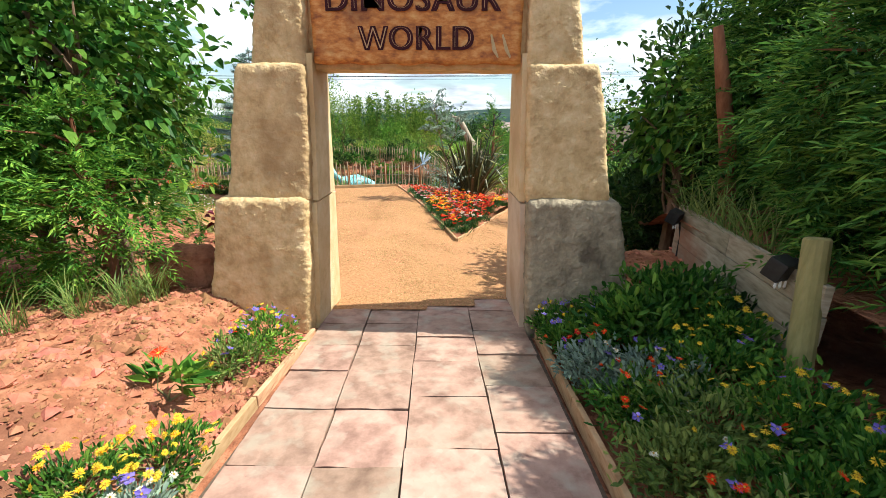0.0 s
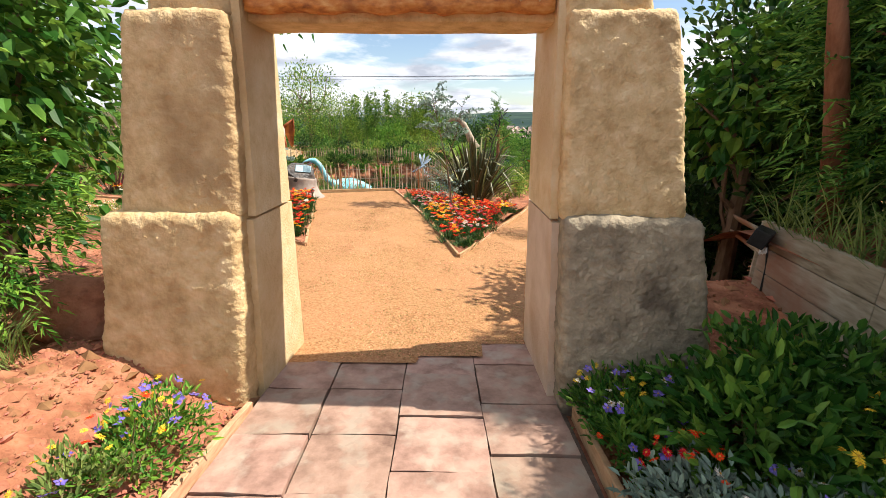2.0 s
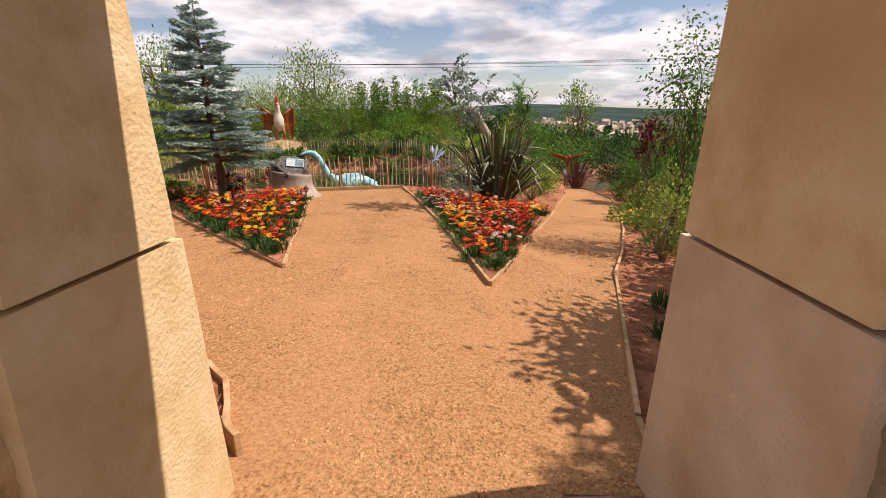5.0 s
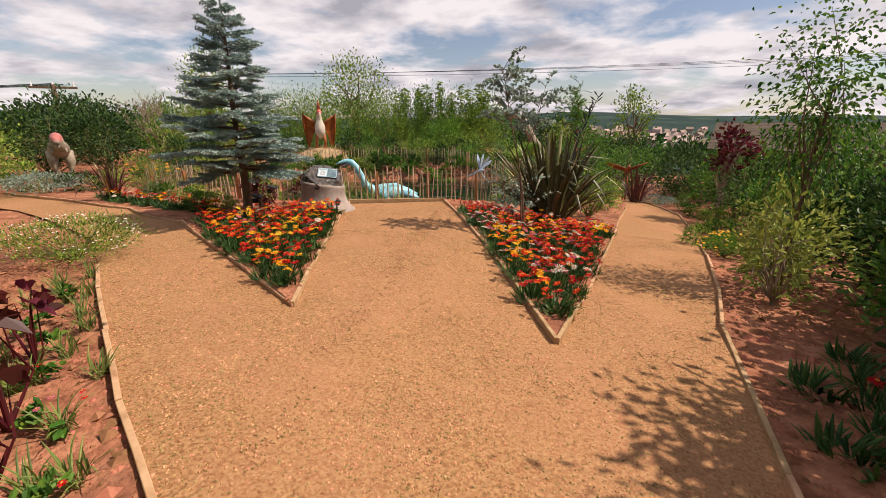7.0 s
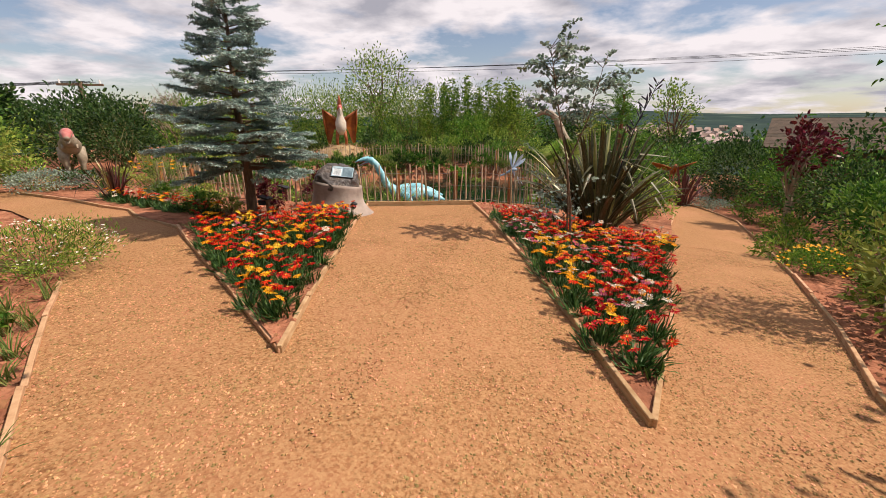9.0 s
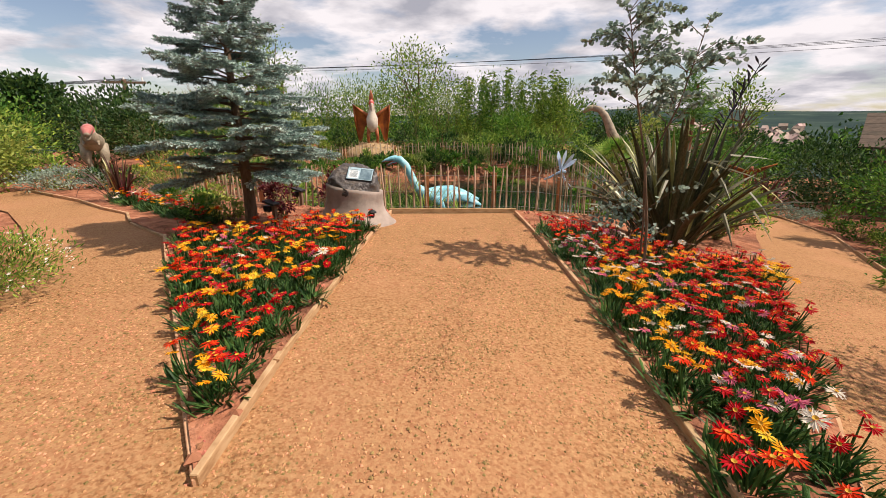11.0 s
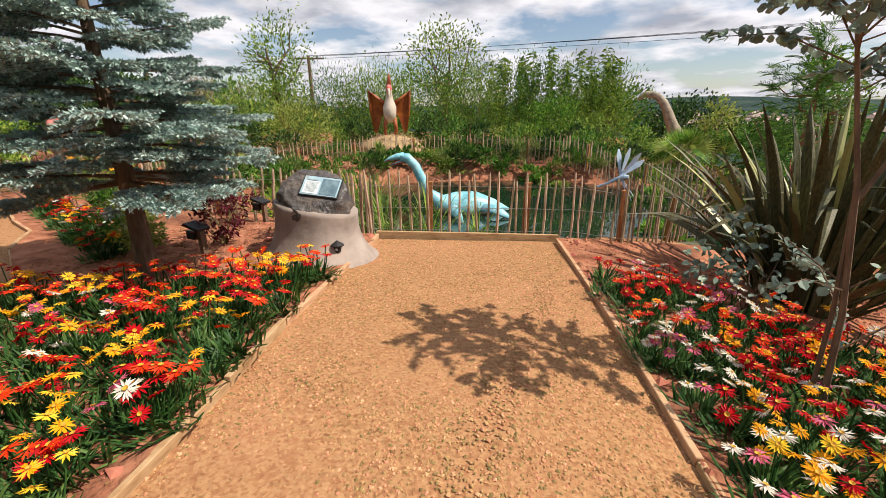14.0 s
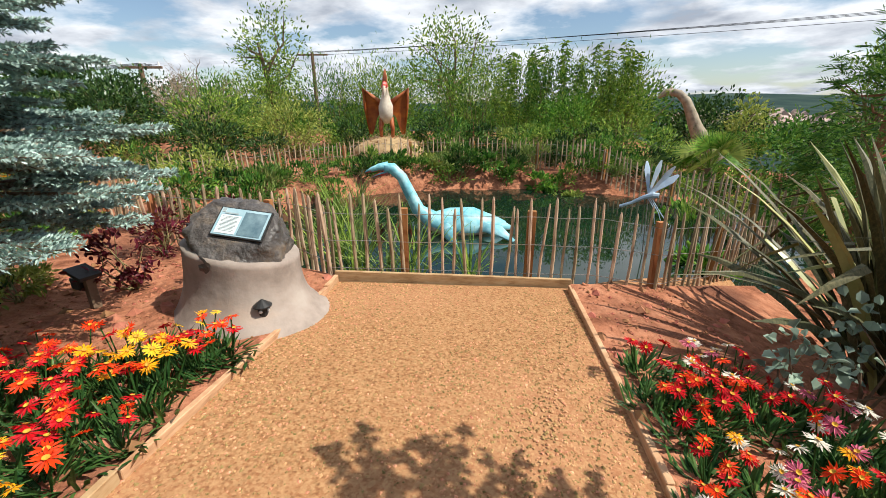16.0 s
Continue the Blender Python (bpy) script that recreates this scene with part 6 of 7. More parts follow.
tagged(ob, "turquoise long-necked sea reptile statue floating in the pond", "statue")

# nest mound with the winged statue
nx, ny = -7.72, 20.35
nest = thing("nest_mound", nx, ny, ground_z(nx, ny), "round straw and rubble nest built on the bank", "nest")
bm = bmesh.new()
blob(bm, (0, 0, 0.12), (1.05, 0.95, 0.52), 4, 0.10, 3, 2)
part("mound", bm, M["straw"], nest, smooth=True)
rng = np.random.default_rng(14)
P = np.stack([rng.normal(0, 0.55, 900), rng.normal(0, 0.5, 900), np.zeros(900)], 1)
P[:, 2] = 0.10 + 0.50 * np.sqrt(np.clip(1 - (P[:, 0] / 1.08) ** 2 - (P[:, 1] / 0.98) ** 2, 0, 1))
D = rng.normal(size=(900, 3)) * np.array([1, 1, 0.25])
part("straw", leaves("straw", P, D, 0.34, 0.018, rng, fold=0.0), M["straw"], nest)
bz = 0.03 - 0.03
bm = bmesh.new()
join_tube(bm, [(0, -0.06, 0.42), (0, -0.10, 0.62), (0, -0.08, 0.86), (0, -0.04, 1.08), (0, -0.12, 1.30), (0, -0.20, 1.40)], [0.10, 0.20, 0.21, 0.13, 0.085, 0.10], 12)
join_tube(bm, [(0, -0.16, 1.42), (0, -0.30, 1.44), (0, -0.50, 1.36), (0, -0.68, 1.22)], [(0.085, 0.09), (0.075, 0.07), (0.045, 0.04), (0.008, 0.008)], 10)
join_tube(bm, [(0, -0.18, 1.34), (0, -0.34, 1.26), (0, -0.50, 1.10)], [(0.06, 0.05), (0.04, 0.03), (0.008, 0.008)], 10)
join_tube(bm, [(0, -0.14, 1.42), (0, -0.02, 1.62), (0, 0.06, 1.84)], [(0.03, 0.10), (0.025, 0.09), (0.008, 0.02)], 10)
for s in (-1, 1):
    join_tube(bm, [(0.12 * s, -0.05, 0.55), (0.17 * s, -0.10, 0.25), (0.16 * s, -0.06, 0.0)], [0.085, 0.055, 0.05], 8)
    join_tube(bm, [(0.16 * s, -0.16, -0.02), (0.16 * s, 0.0, 0.0)], [0.04, 0.05], 6)
    join_tube(bm, [(0.14 * s, -0.02, 0.98), (0.42 * s, 0.06, 1.16), (0.62 * s, 0.02, 1.34), (0.60 * s, 0.04, 0.8), (0.50 * s, 0.05, 0.12)], [0.055, 0.05, 0.045, 0.035, 0.02], 8)
    n = 6
    front, rear = [], []
    for i in range(n + 1):
        t = i / n
        o = Vector((0.14 * s, 0.0, 0.95)).lerp(Vector((0.62 * s, 0.04, 1.32)), t)
        lo_ = Vector((0.16 * s, 0.06, 0.62)).lerp(Vector((0.50 * s, 0.06, 0.10)), t) + Vector((0, 0, 0.12 * math.sin(t * 6.3)))
        front.append((o, lo_))
    for thick in (0.0, 0.02):
        rows = [[bm.verts.new(a.lerp(b, k / 4) + Vector((0, thick + 0.03 * math.sin(k / 4 * 3.14), 0))) for k in range(5)] for a, b in front]
        for u, v in zip(rows, rows[1:]):
            for k in range(4):
                bm.faces.new((u[k], u[k + 1], v[k + 1], v[k]))
ob = part("winged_reptile_statue", bm, [M["bird"], M["wing"], M["cream"], M["red"]], smooth=True)
for p in ob.data.polygons:
    c = p.center
    if abs(c.x) > 0.17 and abs(c.x) < 0.6 and 0.1 < c.z < 1.25 and 0.0 < c.y < 0.09:
        p.material_index = 1
    elif p.normal.y < -0.3 and 0.42 < c.z < 1.36 and abs(c.x) < 0.19:
        p.material_index = 2
    elif c.z > 1.08 and c.y < -0.16:
        p.material_index = 3
ob.matrix_world = pose(nx, ny, ground_z(nx, ny) + 0.60, 0, 0, 27)
tagged(ob, "rust-red winged reptile statue with orange wings on a nest", "statue")

# far long neck
bm = bmesh.new()
join_tube(bm, [(1.9, 0, -1.3), (1.4, 0, -0.35), (1.05, 0, 0.25), (0.8, 0, 0.8), (0.55, 0, 1.28), (0.22, 0, 1.60), (-0.12, 0, 1.68)], [0.5, 0.36, 0.27, 0.22, 0.19, 0.165, 0.16], 14)
join_tube(bm, [(-0.05, 0, 1.70), (-0.3, 0, 1.68), (-0.52, 0, 1.52), (-0.60, 0, 1.44)], [(0.15, 0.15), (0.16, 0.15), (0.10, 0.11), (0.06, 0.06)], 10)
join_tube(bm, [(-0.12, 0, 1.80), (-0.16, 0, 1.90)], [0.09, 0.03], 8)
ob = part("long_necked_statue", bm, M["grey_dino"], smooth=True)
ob.matrix_world = pose(0.35, 31.5, -0.15, 0, 0, 0)
tagged(ob, "grey-brown long-necked dinosaur statue rising above the shrubs", "statue")

# biped on a stump, far left
tx, ty = -12.7, 14.15
bm = bmesh.new()
tube(bm, [(0, 0, -0.2), (0, 0, 0.12), (0, 0, 0.30)], [0.36, 0.31, 0.29], 14)
ob = part("tree_stump", bm, M["clad"], smooth=False)
ob.location = (tx, ty, ground_z(tx, ty))
tagged(ob, "broad sawn tree stump carrying a statue", "stump")
bm = bmesh.new()
join_tube(bm, [(0, 1.3, 0.65), (0, 0.8, 0.72), (0, 0.35, 0.80), (0, -0.05, 0.82), (0, -0.30, 0.98), (0, -0.42, 1.12)], [0.03, 0.12, 0.26, 0.27, 0.18, 0.16], 12)
join_tube(bm, [(0, -0.34, 1.16), (0, -0.55, 1.14), (0, -0.80, 1.02)], [(0.16, 0.15), (0.15, 0.13), (0.08, 0.07)], 10)
join_tube(bm, [(0, -0.40, 1.02), (0, -0.58, 0.95), (0, -0.74, 0.88)], [(0.11, 0.06), (0.09, 0.05), (0.05, 0.03)], 10)
for s in (-1, 1):
    join_tube(bm, [(0.17 * s, 0.12, 0.72), (0.21 * s, -0.02, 0.42), (0.18 * s, 0.10, 0.2), (0.18 * s, 0.02, 0.03)], [0.16, 0.12, 0.065, 0.06], 10)
    join_tube(bm, [(0.18 * s, 0.06, 0.03), (0.18 * s, -0.22, 0.02)], [0.07, 0.04], 8)
    join_tube(bm, [(0.15 * s, -0.26, 0.84), (0.17 * s, -0.42, 0.74)], [0.045, 0.02], 6)
ob = part("biped_dinosaur_statue", bm, [M["grey_dino"], M["pink"]], smooth=True)
for p in ob.data.polygons:
    if p.center.z > 1.12 and p.center.y < -0.2:
        p.material_index = 1
ob.matrix_world = pose(tx, ty, ground_z(tx, ty) + 0.30, 0, 0, 50) @ Matrix.Scale(0.92, 4)
tagged(ob, "grey-brown two-legged dinosaur statue with red head on a stump", "statue")

# tan flyer beyond the bend
bm = bmesh.new()
join_tube(bm, [(0.1, 0.2, 0.2), (0, 0, 0.32), (-0.05, -0.2, 0.40), (-0.10, -0.34, 0.60)], [0.06, 0.16, 0.10, 0.07], 10)
join_tube(bm, [(-0.08, -0.3, 0.60), (-0.2, -0.62, 0.54)], [0.07, 0.01], 8)
for s in (-1, 1):
    join_tube(bm, [(0.08 * s, 0, 0.38), (0.55 * s, 0.08, 0.52), (1.05 * s, 0.12, 0.72)], [(0.05, 0.12), (0.03, 0.17), (0.015, 0.03)], 8)
    join_tube(bm, [(0.07 * s, 0.05, 0.2), (0.07 * s, 0.0, -1.15)], [0.04, 0.035], 6)
ob = part("flying_reptile_statue", bm, M["wing"], smooth=True)
ob.matrix_world = pose(4.25, 20.4, rest(4.25, 20.4) + 0.85, 0, 0, 10) @ Matrix.Scale(0.75, 4)
tagged(ob, "tan and orange flying reptile statue beyond the path bend", "statue")

# dragonfly sculpture
df = thing("dragonfly_sculpture", -0.98, 15.4, WATER_Z - 0.2, "pale blue metal dragonfly sculpture on a rod over the pond edge", "sculpture")
bm = bmesh.new()
tube(bm, [(0.05, 0, 0), (0.0, 0, 1.0)], 0.008, 6)
part("rod", bm, M["wire"], df)
bm = bmesh.new()
tube(bm, [(-0.32, 0, 0.84), (-0.18, 0, 0.90), (-0.05, 0, 0.98), (0.06, -0.02, 1.02), (0.12, -0.03, 1.02)], [0.02, 0.02, 0.028, 0.04, 0.03], 8)
part("body", bm, M["steel_blue"], df)
for a, l in ((100, 0.42), (78, 0.44), (55, 0.44), (40, 0.40)):
    bm = bmesh.new()
    d = Vector((math.cos(radians(a)), 0.12, math.sin(radians(a))))
    p0 = Vector((0.0, 0, 1.02))
    tube(bm, [p0, p0 + d * l * 0.35, p0 + d * l * 0.75, p0 + d * l], [(0.012, 0.004), (0.030, 0.004), (0.05, 0.004), (0.015, 0.003)], 8)
    part("wing", bm, M["steel_blue"], df)
for k in range(3):
    bm = bmesh.new()
    tube(bm, [(0.02 * k, -0.02, 0.98), (0.08 + 0.06 * k, -0.05, 0.86 - 0.05 * k), (0.12 + 0.08 * k, -0.06, 0.66)], 0.006, 5)
    part("leg", bm, M["steel_blue"], df)

# ---- pond margin ----
for i, (x, y) in enumerate([(-3.9, 13.15), (-4.1, 13.5), (-4.4, 13.3), (-3.6, 13.3), (-4.7, 13.9), (-5.0, 13.6), (-3.3, 13.35), (-4.9, 14.6), (-5.6, 15.0), (-6.2, 16.6), (-2.7, 13.6), (0.2, 16.6), (-0.2, 17.6)]):
    grass_tuft(x, y, 34, 1.05 if i < 9 else 0.7, 0.016, "tall green reeds at the pond margin", 260 + i, mat=M["grass"] if i % 2 else M["willow"], z=max(ground_z(x, y), WATER_Z), spread=0.12, group="pond reeds")
for i, (x, y, h, r) in enumerate([(-4.4, 19.35, 0.42, 0.35), (-3.1, 19.4, 0.4, 0.32), (-2.3, 19.2, 0.35, 0.3), (-6.4, 18.3, 0.4, 0.35), (-0.3, 18.0, 0.5, 0.35), (-5.7, 19.0, 0.3, 0.3), (0.75, 16.2, 0.6, 0.4), (-0.25, 15.2, 0.5, 0.35)]):
    shrub("bank_plant", x, y, h, r, M[("hazel", "cypress_lit", "lime")[i % 3]], 220, 0.16, 0.06, "leafy green plant on the red pond bank", "herb", 280 + i, group="pond bank plants")

rng = np.random.default_rng(97)
for i in range(75):
    a = rng.uniform(-0.25, 3.4)
    k = rng.uniform(1.05, 1.5)
    x = POND_C[0] + k * (POND_A * math.cos(a) * math.cos(POND_TURN) - POND_B * math.sin(a) * math.sin(POND_TURN)) + rng.normal(0, 0.25)
    y = POND_C[1] + k * (POND_A * math.cos(a) * math.sin(POND_TURN) + POND_B * math.sin(a) * math.cos(POND_TURN)) + rng.normal(0, 0.2)
    if y < 14.6:
        continue
    shrub("bank_plant", x, y, rng.uniform(0.25, 0.6), rng.uniform(0.25, 0.45), M[("hazel", "willow", "dark", "hazel", "grass")[i % 5]], 260, 0.13, 0.035, "low green plant on the red pond bank", "herb", 700 + i, group="pond bank plants", up=1.0, lift=0.0)

# ---- shrubs behind the pond ----
WIL = [(-13.2, 21.6, 2.6, 1.3), (-11.6, 22.9, 2.9, 1.4), (-10.2, 23.4, 3.0, 1.4), (-9.0, 22.9, 2.9, 1.2), (-7.6, 24.2, 3.1, 1.4), (-6.2, 24.0, 3.0, 1.3), (-5.0, 24.4, 3.1, 1.3), (-3.8, 24.6, 3.0, 1.3), (-2.6, 24.8, 2.9, 1.2), (-1.5, 25.2, 2.8, 1.1), (-14.6, 20.2, 2.4, 1.3)]
for i, (x, y, h, r) in enumerate(WIL):
    shrub("willow_shrub", x, y, h, r, M[("willow", "hazel", "willow")[i % 3]], 2300, 0.17, 0.034, "tall green willowy shrub behind the pond", "shrub", 400 + i, up=1.3, droop=0.2, lift=0.02, spread=0.2, group="willowy shrubs behind the pond")
rng = np.random.default_rng(90)
for i in range(20):
    x = -6.0 + 5.0 * i / 19 + rng.normal(0, 0.15)
    y = 25.0 + rng.normal(0, 0.3)
    h = rng.uniform(2.7, 3.45)
    root = thing("plume_stem", x, y, ground_z(x, y), "tall feathery green plume stem above the shrubs", "plant", "plume stems")
    bm = bmesh.new()
    top = Vector((rng.normal(0, 0.15), rng.normal(0, 0.15), h))
    tube(bm, [(0, 0, 0), (0.02, 0, h * 0.5), top], [0.015, 0.011, 0.003], 5, caps=False)
    part("stem", bm, M["stem"], root)
    f = rng.uniform(0.35, 1, (170, 1))
    P = np.array(top) * f + rng.normal(0, 0.02, (170, 3))
    D = rng.normal(size=(170, 3)) * np.array([1, 1, 0.3]) + np.array([0, 0, 0.35])
    part("foliage", leaves("foliage", P, D, 0.24 , 0.03, rng, droop=0.4), M["willow"], root)
tree_like("ash_tree", -8.9, 28.0, 5.0, 2.1, M["willow"], 1800, 0.17, 0.07, "open-crowned green tree behind the shrubs", seed=430, trunk=1.6, per=20, shell=0.35)
tree_like("ash_tree", -13.9, 22.6, 5.1, 1.25, M["willow"], 1500, 0.15, 0.06, "narrow open green tree beside the bare branches", seed=431, trunk=1.4, per=20, shell=0.3)
tree_like("oak_tree", -29.0, 22.5, 3.6, 1.6, M["dark"], 2400, 0.30, 0.18, "dark rounded tree on the skyline", seed=432, trunk=1.2)
tree_like("oak_tree", -36, 20, 4.4, 3.0, M["dark"], 2400, 0.32, 0.2, "dark rounded tree on the skyline", seed=433, trunk=1.2)
bare = thing("bare_shrub", -13.6, 18.9, ground_z(-13.6, 18.9), "bare grey-brown branching shrub with few leaves", "shrub")
rng = np.random.default_rng(33)
bm = bmesh.new()
stack = [(Vector((rng.normal(0, 0.15), rng.normal(0, 0.15), 0)), Vector((rng.normal(0, 0.35), rng.normal(0, 0.35), 1)).normalized(), 0.05, 1.25, 0) for _ in range(6)]
while stack:
    p, d, r, L, lev = stack.pop()
    q = p + d * L
    tube(bm, [p, p.lerp(q, 0.5) + Vector(rng.normal(0, 0.05, 3)), q], [r, r * 0.8, r * 0.55], 4, caps=False)
    if lev < 4:
        for _ in range(3 if lev < 3 else 2):
            stack.append((p.lerp(q, rng.uniform(0.6, 1.0)), (d + Vector(rng.normal(0, 0.5, 3)) + Vector((0, 0, 0.1))).normalized(), r * 0.55, L * rng.uniform(0.5, 0.75), lev + 1))
part("branchwork", bm, M["deadwood"], bare)
shrub("mixed_shrub", -12.2, 18.2, 2.0, 1.3, M["willow"], 1500, 0.13, 0.04, "mixed yellow-green shrub below the bare branches", "shrub", 440)
shrub("mixed_shrub", -10.6, 19.6, 1.8, 1.2, M["lime"], 1100, 0.12, 0.04, "mixed yellow-green shrub beside the nest", "shrub", 441)
shrub("mixed_shrub", -10.9, 17.0, 1.3, 1.0, M["dark"], 1200, 0.12, 0.05, "dark green shrub behind the palings", "shrub", 442)
shrub("dark_shrub", -13.6, 16.4, 2.3, 1.2, M["dark"], 1700, 0.12, 0.06, "dark green shrub near the stump", "shrub", 443)
shrub("dark_shrub", -15.4, 15.9, 2.2, 1.3, M["dark"], 1500, 0.13, 0.06, "dark green shrub near the stump", "shrub", 444)
shrub("yellow_shrub", -13.2, 11.9, 1.6, 1.1, M["lime"], 1400, 0.11, 0.05, "yellow-green shrub beside the curving path", "shrub", 445)
shrub("yellow_shrub", -10.6, 9.4, 1.2, 0.9, M["lime"], 1200, 0.10, 0.045, "yellow-green shrub beside the curving path", "shrub", 446)
shrub("yellow_shrub", -15.2, 13.5, 2.0, 1.4, M["willow"], 1400, 0.12, 0.05, "green shrub beside the curving path", "shrub", 447)
shrub("yellow_shrub", -8.9, 8.3, 0.9, 0.8, M["willow"], 1000, 0.09, 0.04, "green shrub beside the curving path", "shrub", 448)
shrub("pale_cushion", -11.5, 12.6, 0.5, 0.9, M["eucal"], 1100, 0.06, 0.03, "pale flowering cushion along the path", "flower", 449)
conifer("dwarf_conifer", -5.2, 20.7, 1.15, 0.45, M["cypress"], 420, 0.16, "small dark dwarf conifer on the pond bank", 50, width=0.02)
shrub("bright_shrub", -3.0, 23.1, 1.75, 0.95, M["cypress_lit"], 1400, 0.12, 0.04, "bright green rounded shrub behind the palings", "shrub", 451)
for i, (x, y) in enumerate([(-8.8, 21.6), (-9.6, 20.8), (-6.4, 21.6), (-4.2, 21.4), (-1.6, 21.0), (-6.0, 22.2), (-2.0, 22.4), (0.0, 21.8), (-0.6, 23.2), (-11.2, 20.6), (0.9, 23.4), (1.6, 19.6), (1.4, 21.6)]):
    shrub("border_shrub", x, y, 0.75 + 0.25 * math.sin(i * 2.3), 0.65, M[("hazel", "willow", "dark", "lime")[i % 4]], 560, 0.12, 0.04, "leafy border shrub behind the far palings", "shrub", 460 + i, group="border shrubs behind the pond")
pine = conifer("pine_tree", 1.75, 17.0, 3.1, 0.75, M["cypress"], 1000, 0.26, "young pine with long dark needles behind the flax", 52, width=0.014, leaflets=16)
tree_like("golden_tree", 2.9, 29.1, 3.1, 0.8, M["lime"], 700, 0.16, 0.09, "young golden-leaved tree beyond the pond", seed=480, trunk=0.9, per=14)
shrub("dark_shrub", 2.3, 33.5, 3.4, 2.2, M["dark"], 1800, 0.22, 0.10, "dark rounded shrub beyond the pond", "shrub", 481)
shrub("dark_shrub", -1.4, 33.0, 2.6, 2.0, M["hazel"], 1600, 0.22, 0.10, "rounded green shrub beyond the pond", "shrub", 482)
tree_like("ash_tree", 7.7, 32.8, 5.4, 1.3, M["willow"], 800, 0.20, 0.09, "slender young tree beyond the bend", seed=483, trunk=1.5)
palm = thing("palm", 0.62, 21.5, ground_z(0.62, 21.5), "small fan palm with yellow-edged leaves beyond the palings", "palm")
bm = bmesh.new()
tube(bm, [(0, 0, -0.1), (0, 0, 0.85)], [0.10, 0.09], 9)
part("trunk", bm, M["bark"], palm)
rng = np.random.default_rng(12)
for i in range(22):
    yaw, el = rng.uniform(0, 6.28), rng.uniform(0.1, 1.3)
    d = Vector((math.cos(yaw) * math.cos(el), math.sin(yaw) * math.cos(el), math.sin(el)))
    hub = Vector((0, 0, 0.85)) + d * 0.5
    s = d.orthogonal().normalized()
    u = d.cross(s)
    bm = bmesh.new()
    tube(bm, [(0, 0, 0.82), hub], 0.01, 4)
    for k in range(17):
        a = -1.35 + 2.7 * k / 16
        w = (d * math.cos(a) + s * math.sin(a)).normalized()
        e2 = w.cross(u).normalized() * 0.024
        tip = hub + w * 0.56 - Vector((0, 0, 0.09))
        v = [bm.verts.new(q) for q in (hub, hub + w * 0.22 + e2, tip, hub + w * 0.22 - e2)]
        bm.faces.new(v)
    part("frond", bm, M["lime"] if i % 2 else M["cypress_lit"], palm)

for i in range(26):
    x = -10.5 + 12.5 * i / 25
    y = (21.0 if i % 2 else 22.2) + 0.5 * math.sin(i * 1.7)
    if -8.9 < x < -6.6 and y < 21.8:
        y = 22.0
    shrub("border_shrub", x, y, 0.9 + 0.35 * math.sin(i * 2.9), 0.7, M[("willow", "hazel", "willow", "dark")[i % 4]], 600, 0.13, 0.045, "leafy border shrub behind the far palings", "shrub", 500 + i, group="border shrubs behind the pond", lift=0.0)
for i, (x, y, h, r, mt) in enumerate([(8.5, 12.0, 2.5, 1.5, "hazel"), (8.0, 9.0, 2.4, 1.5, "dark"), (9.5, 16.5, 3.0, 1.8, "hazel"), (10.0, 20.0, 3.1, 1.9, "dark"), (8.8, 26.5, 2.6, 1.9, "dark"), (12.5, 28.5, 3.0, 2.2, "hazel"), (4.0, 28.0, 2.4, 1.8, "hazel"), (6.2, 28.5, 2.6, 1.9, "dark"), (15.5, 25.5, 3.6, 2.4, "dark"), (-17.5, 18.5, 2.6, 1.8, "dark"), (-18.5, 14.5, 2.6, 1.8, "hazel"), (-17.0, 11.0, 2.4, 1.8, "dark"), (-20.0, 22.0, 2.8, 2.2, "dark"), (-16.5, 23.5, 2.6, 1.8, "willow"), (-13.0, 7.0, 2.2, 1.7, "willow"), (-9.5, 5.8, 2.4, 1.6, "hazel")]):
    shrub("hedge_shrub", x, y, h, r, M[mt], 1700, 0.17, 0.08, "dense green hedge shrub closing the garden", "shrub", 540 + i, group="boundary hedge shrubs", lift=0.0, shell=0.7)

for i, (x, y) in enumerate([(-7.4, 13.7), (-8.3, 14.6), (-6.4, 13.5), (-9.9, 15.2), (-10.8, 15.0), (-11.2, 14.0), (-10.2, 16.6), (-9.4, 17.4), (-8.7, 19.0), (-11.9, 15.9), (-12.6, 12.9), (-11.0, 13.2)]):
    shrub("border_shrub", x, y, 0.7 + 0.3 * math.sin(i * 2.1), 0.6, M[("hazel", "lime", "willow", "dark")[i % 4]], 520, 0.11, 0.04, "leafy border shrub beyond the paling fence", "shrub", 580 + i, group="border shrubs by the fence", lift=0.0)
for i, (x, y) in enumerate([(3.9, 12.9), (4.5, 12.4), (4.2, 10.9), (5.0, 13.6), (5.2, 15.4), (4.6, 11.6), (5.6, 17.4), (5.9, 18.6), (3.7, 10.4), (5.3, 12.2)]):
    shrub("low_herb", x, y, 0.5 + 0.2 * math.sin(i * 2.1), 0.42, M[("willow", "lime", "hazel", "cypress_lit")[i % 4]], 420, 0.09, 0.03, "low leafy herb along the path edge", "herb", 600 + i, group="herbs along the path", lift=0.0)

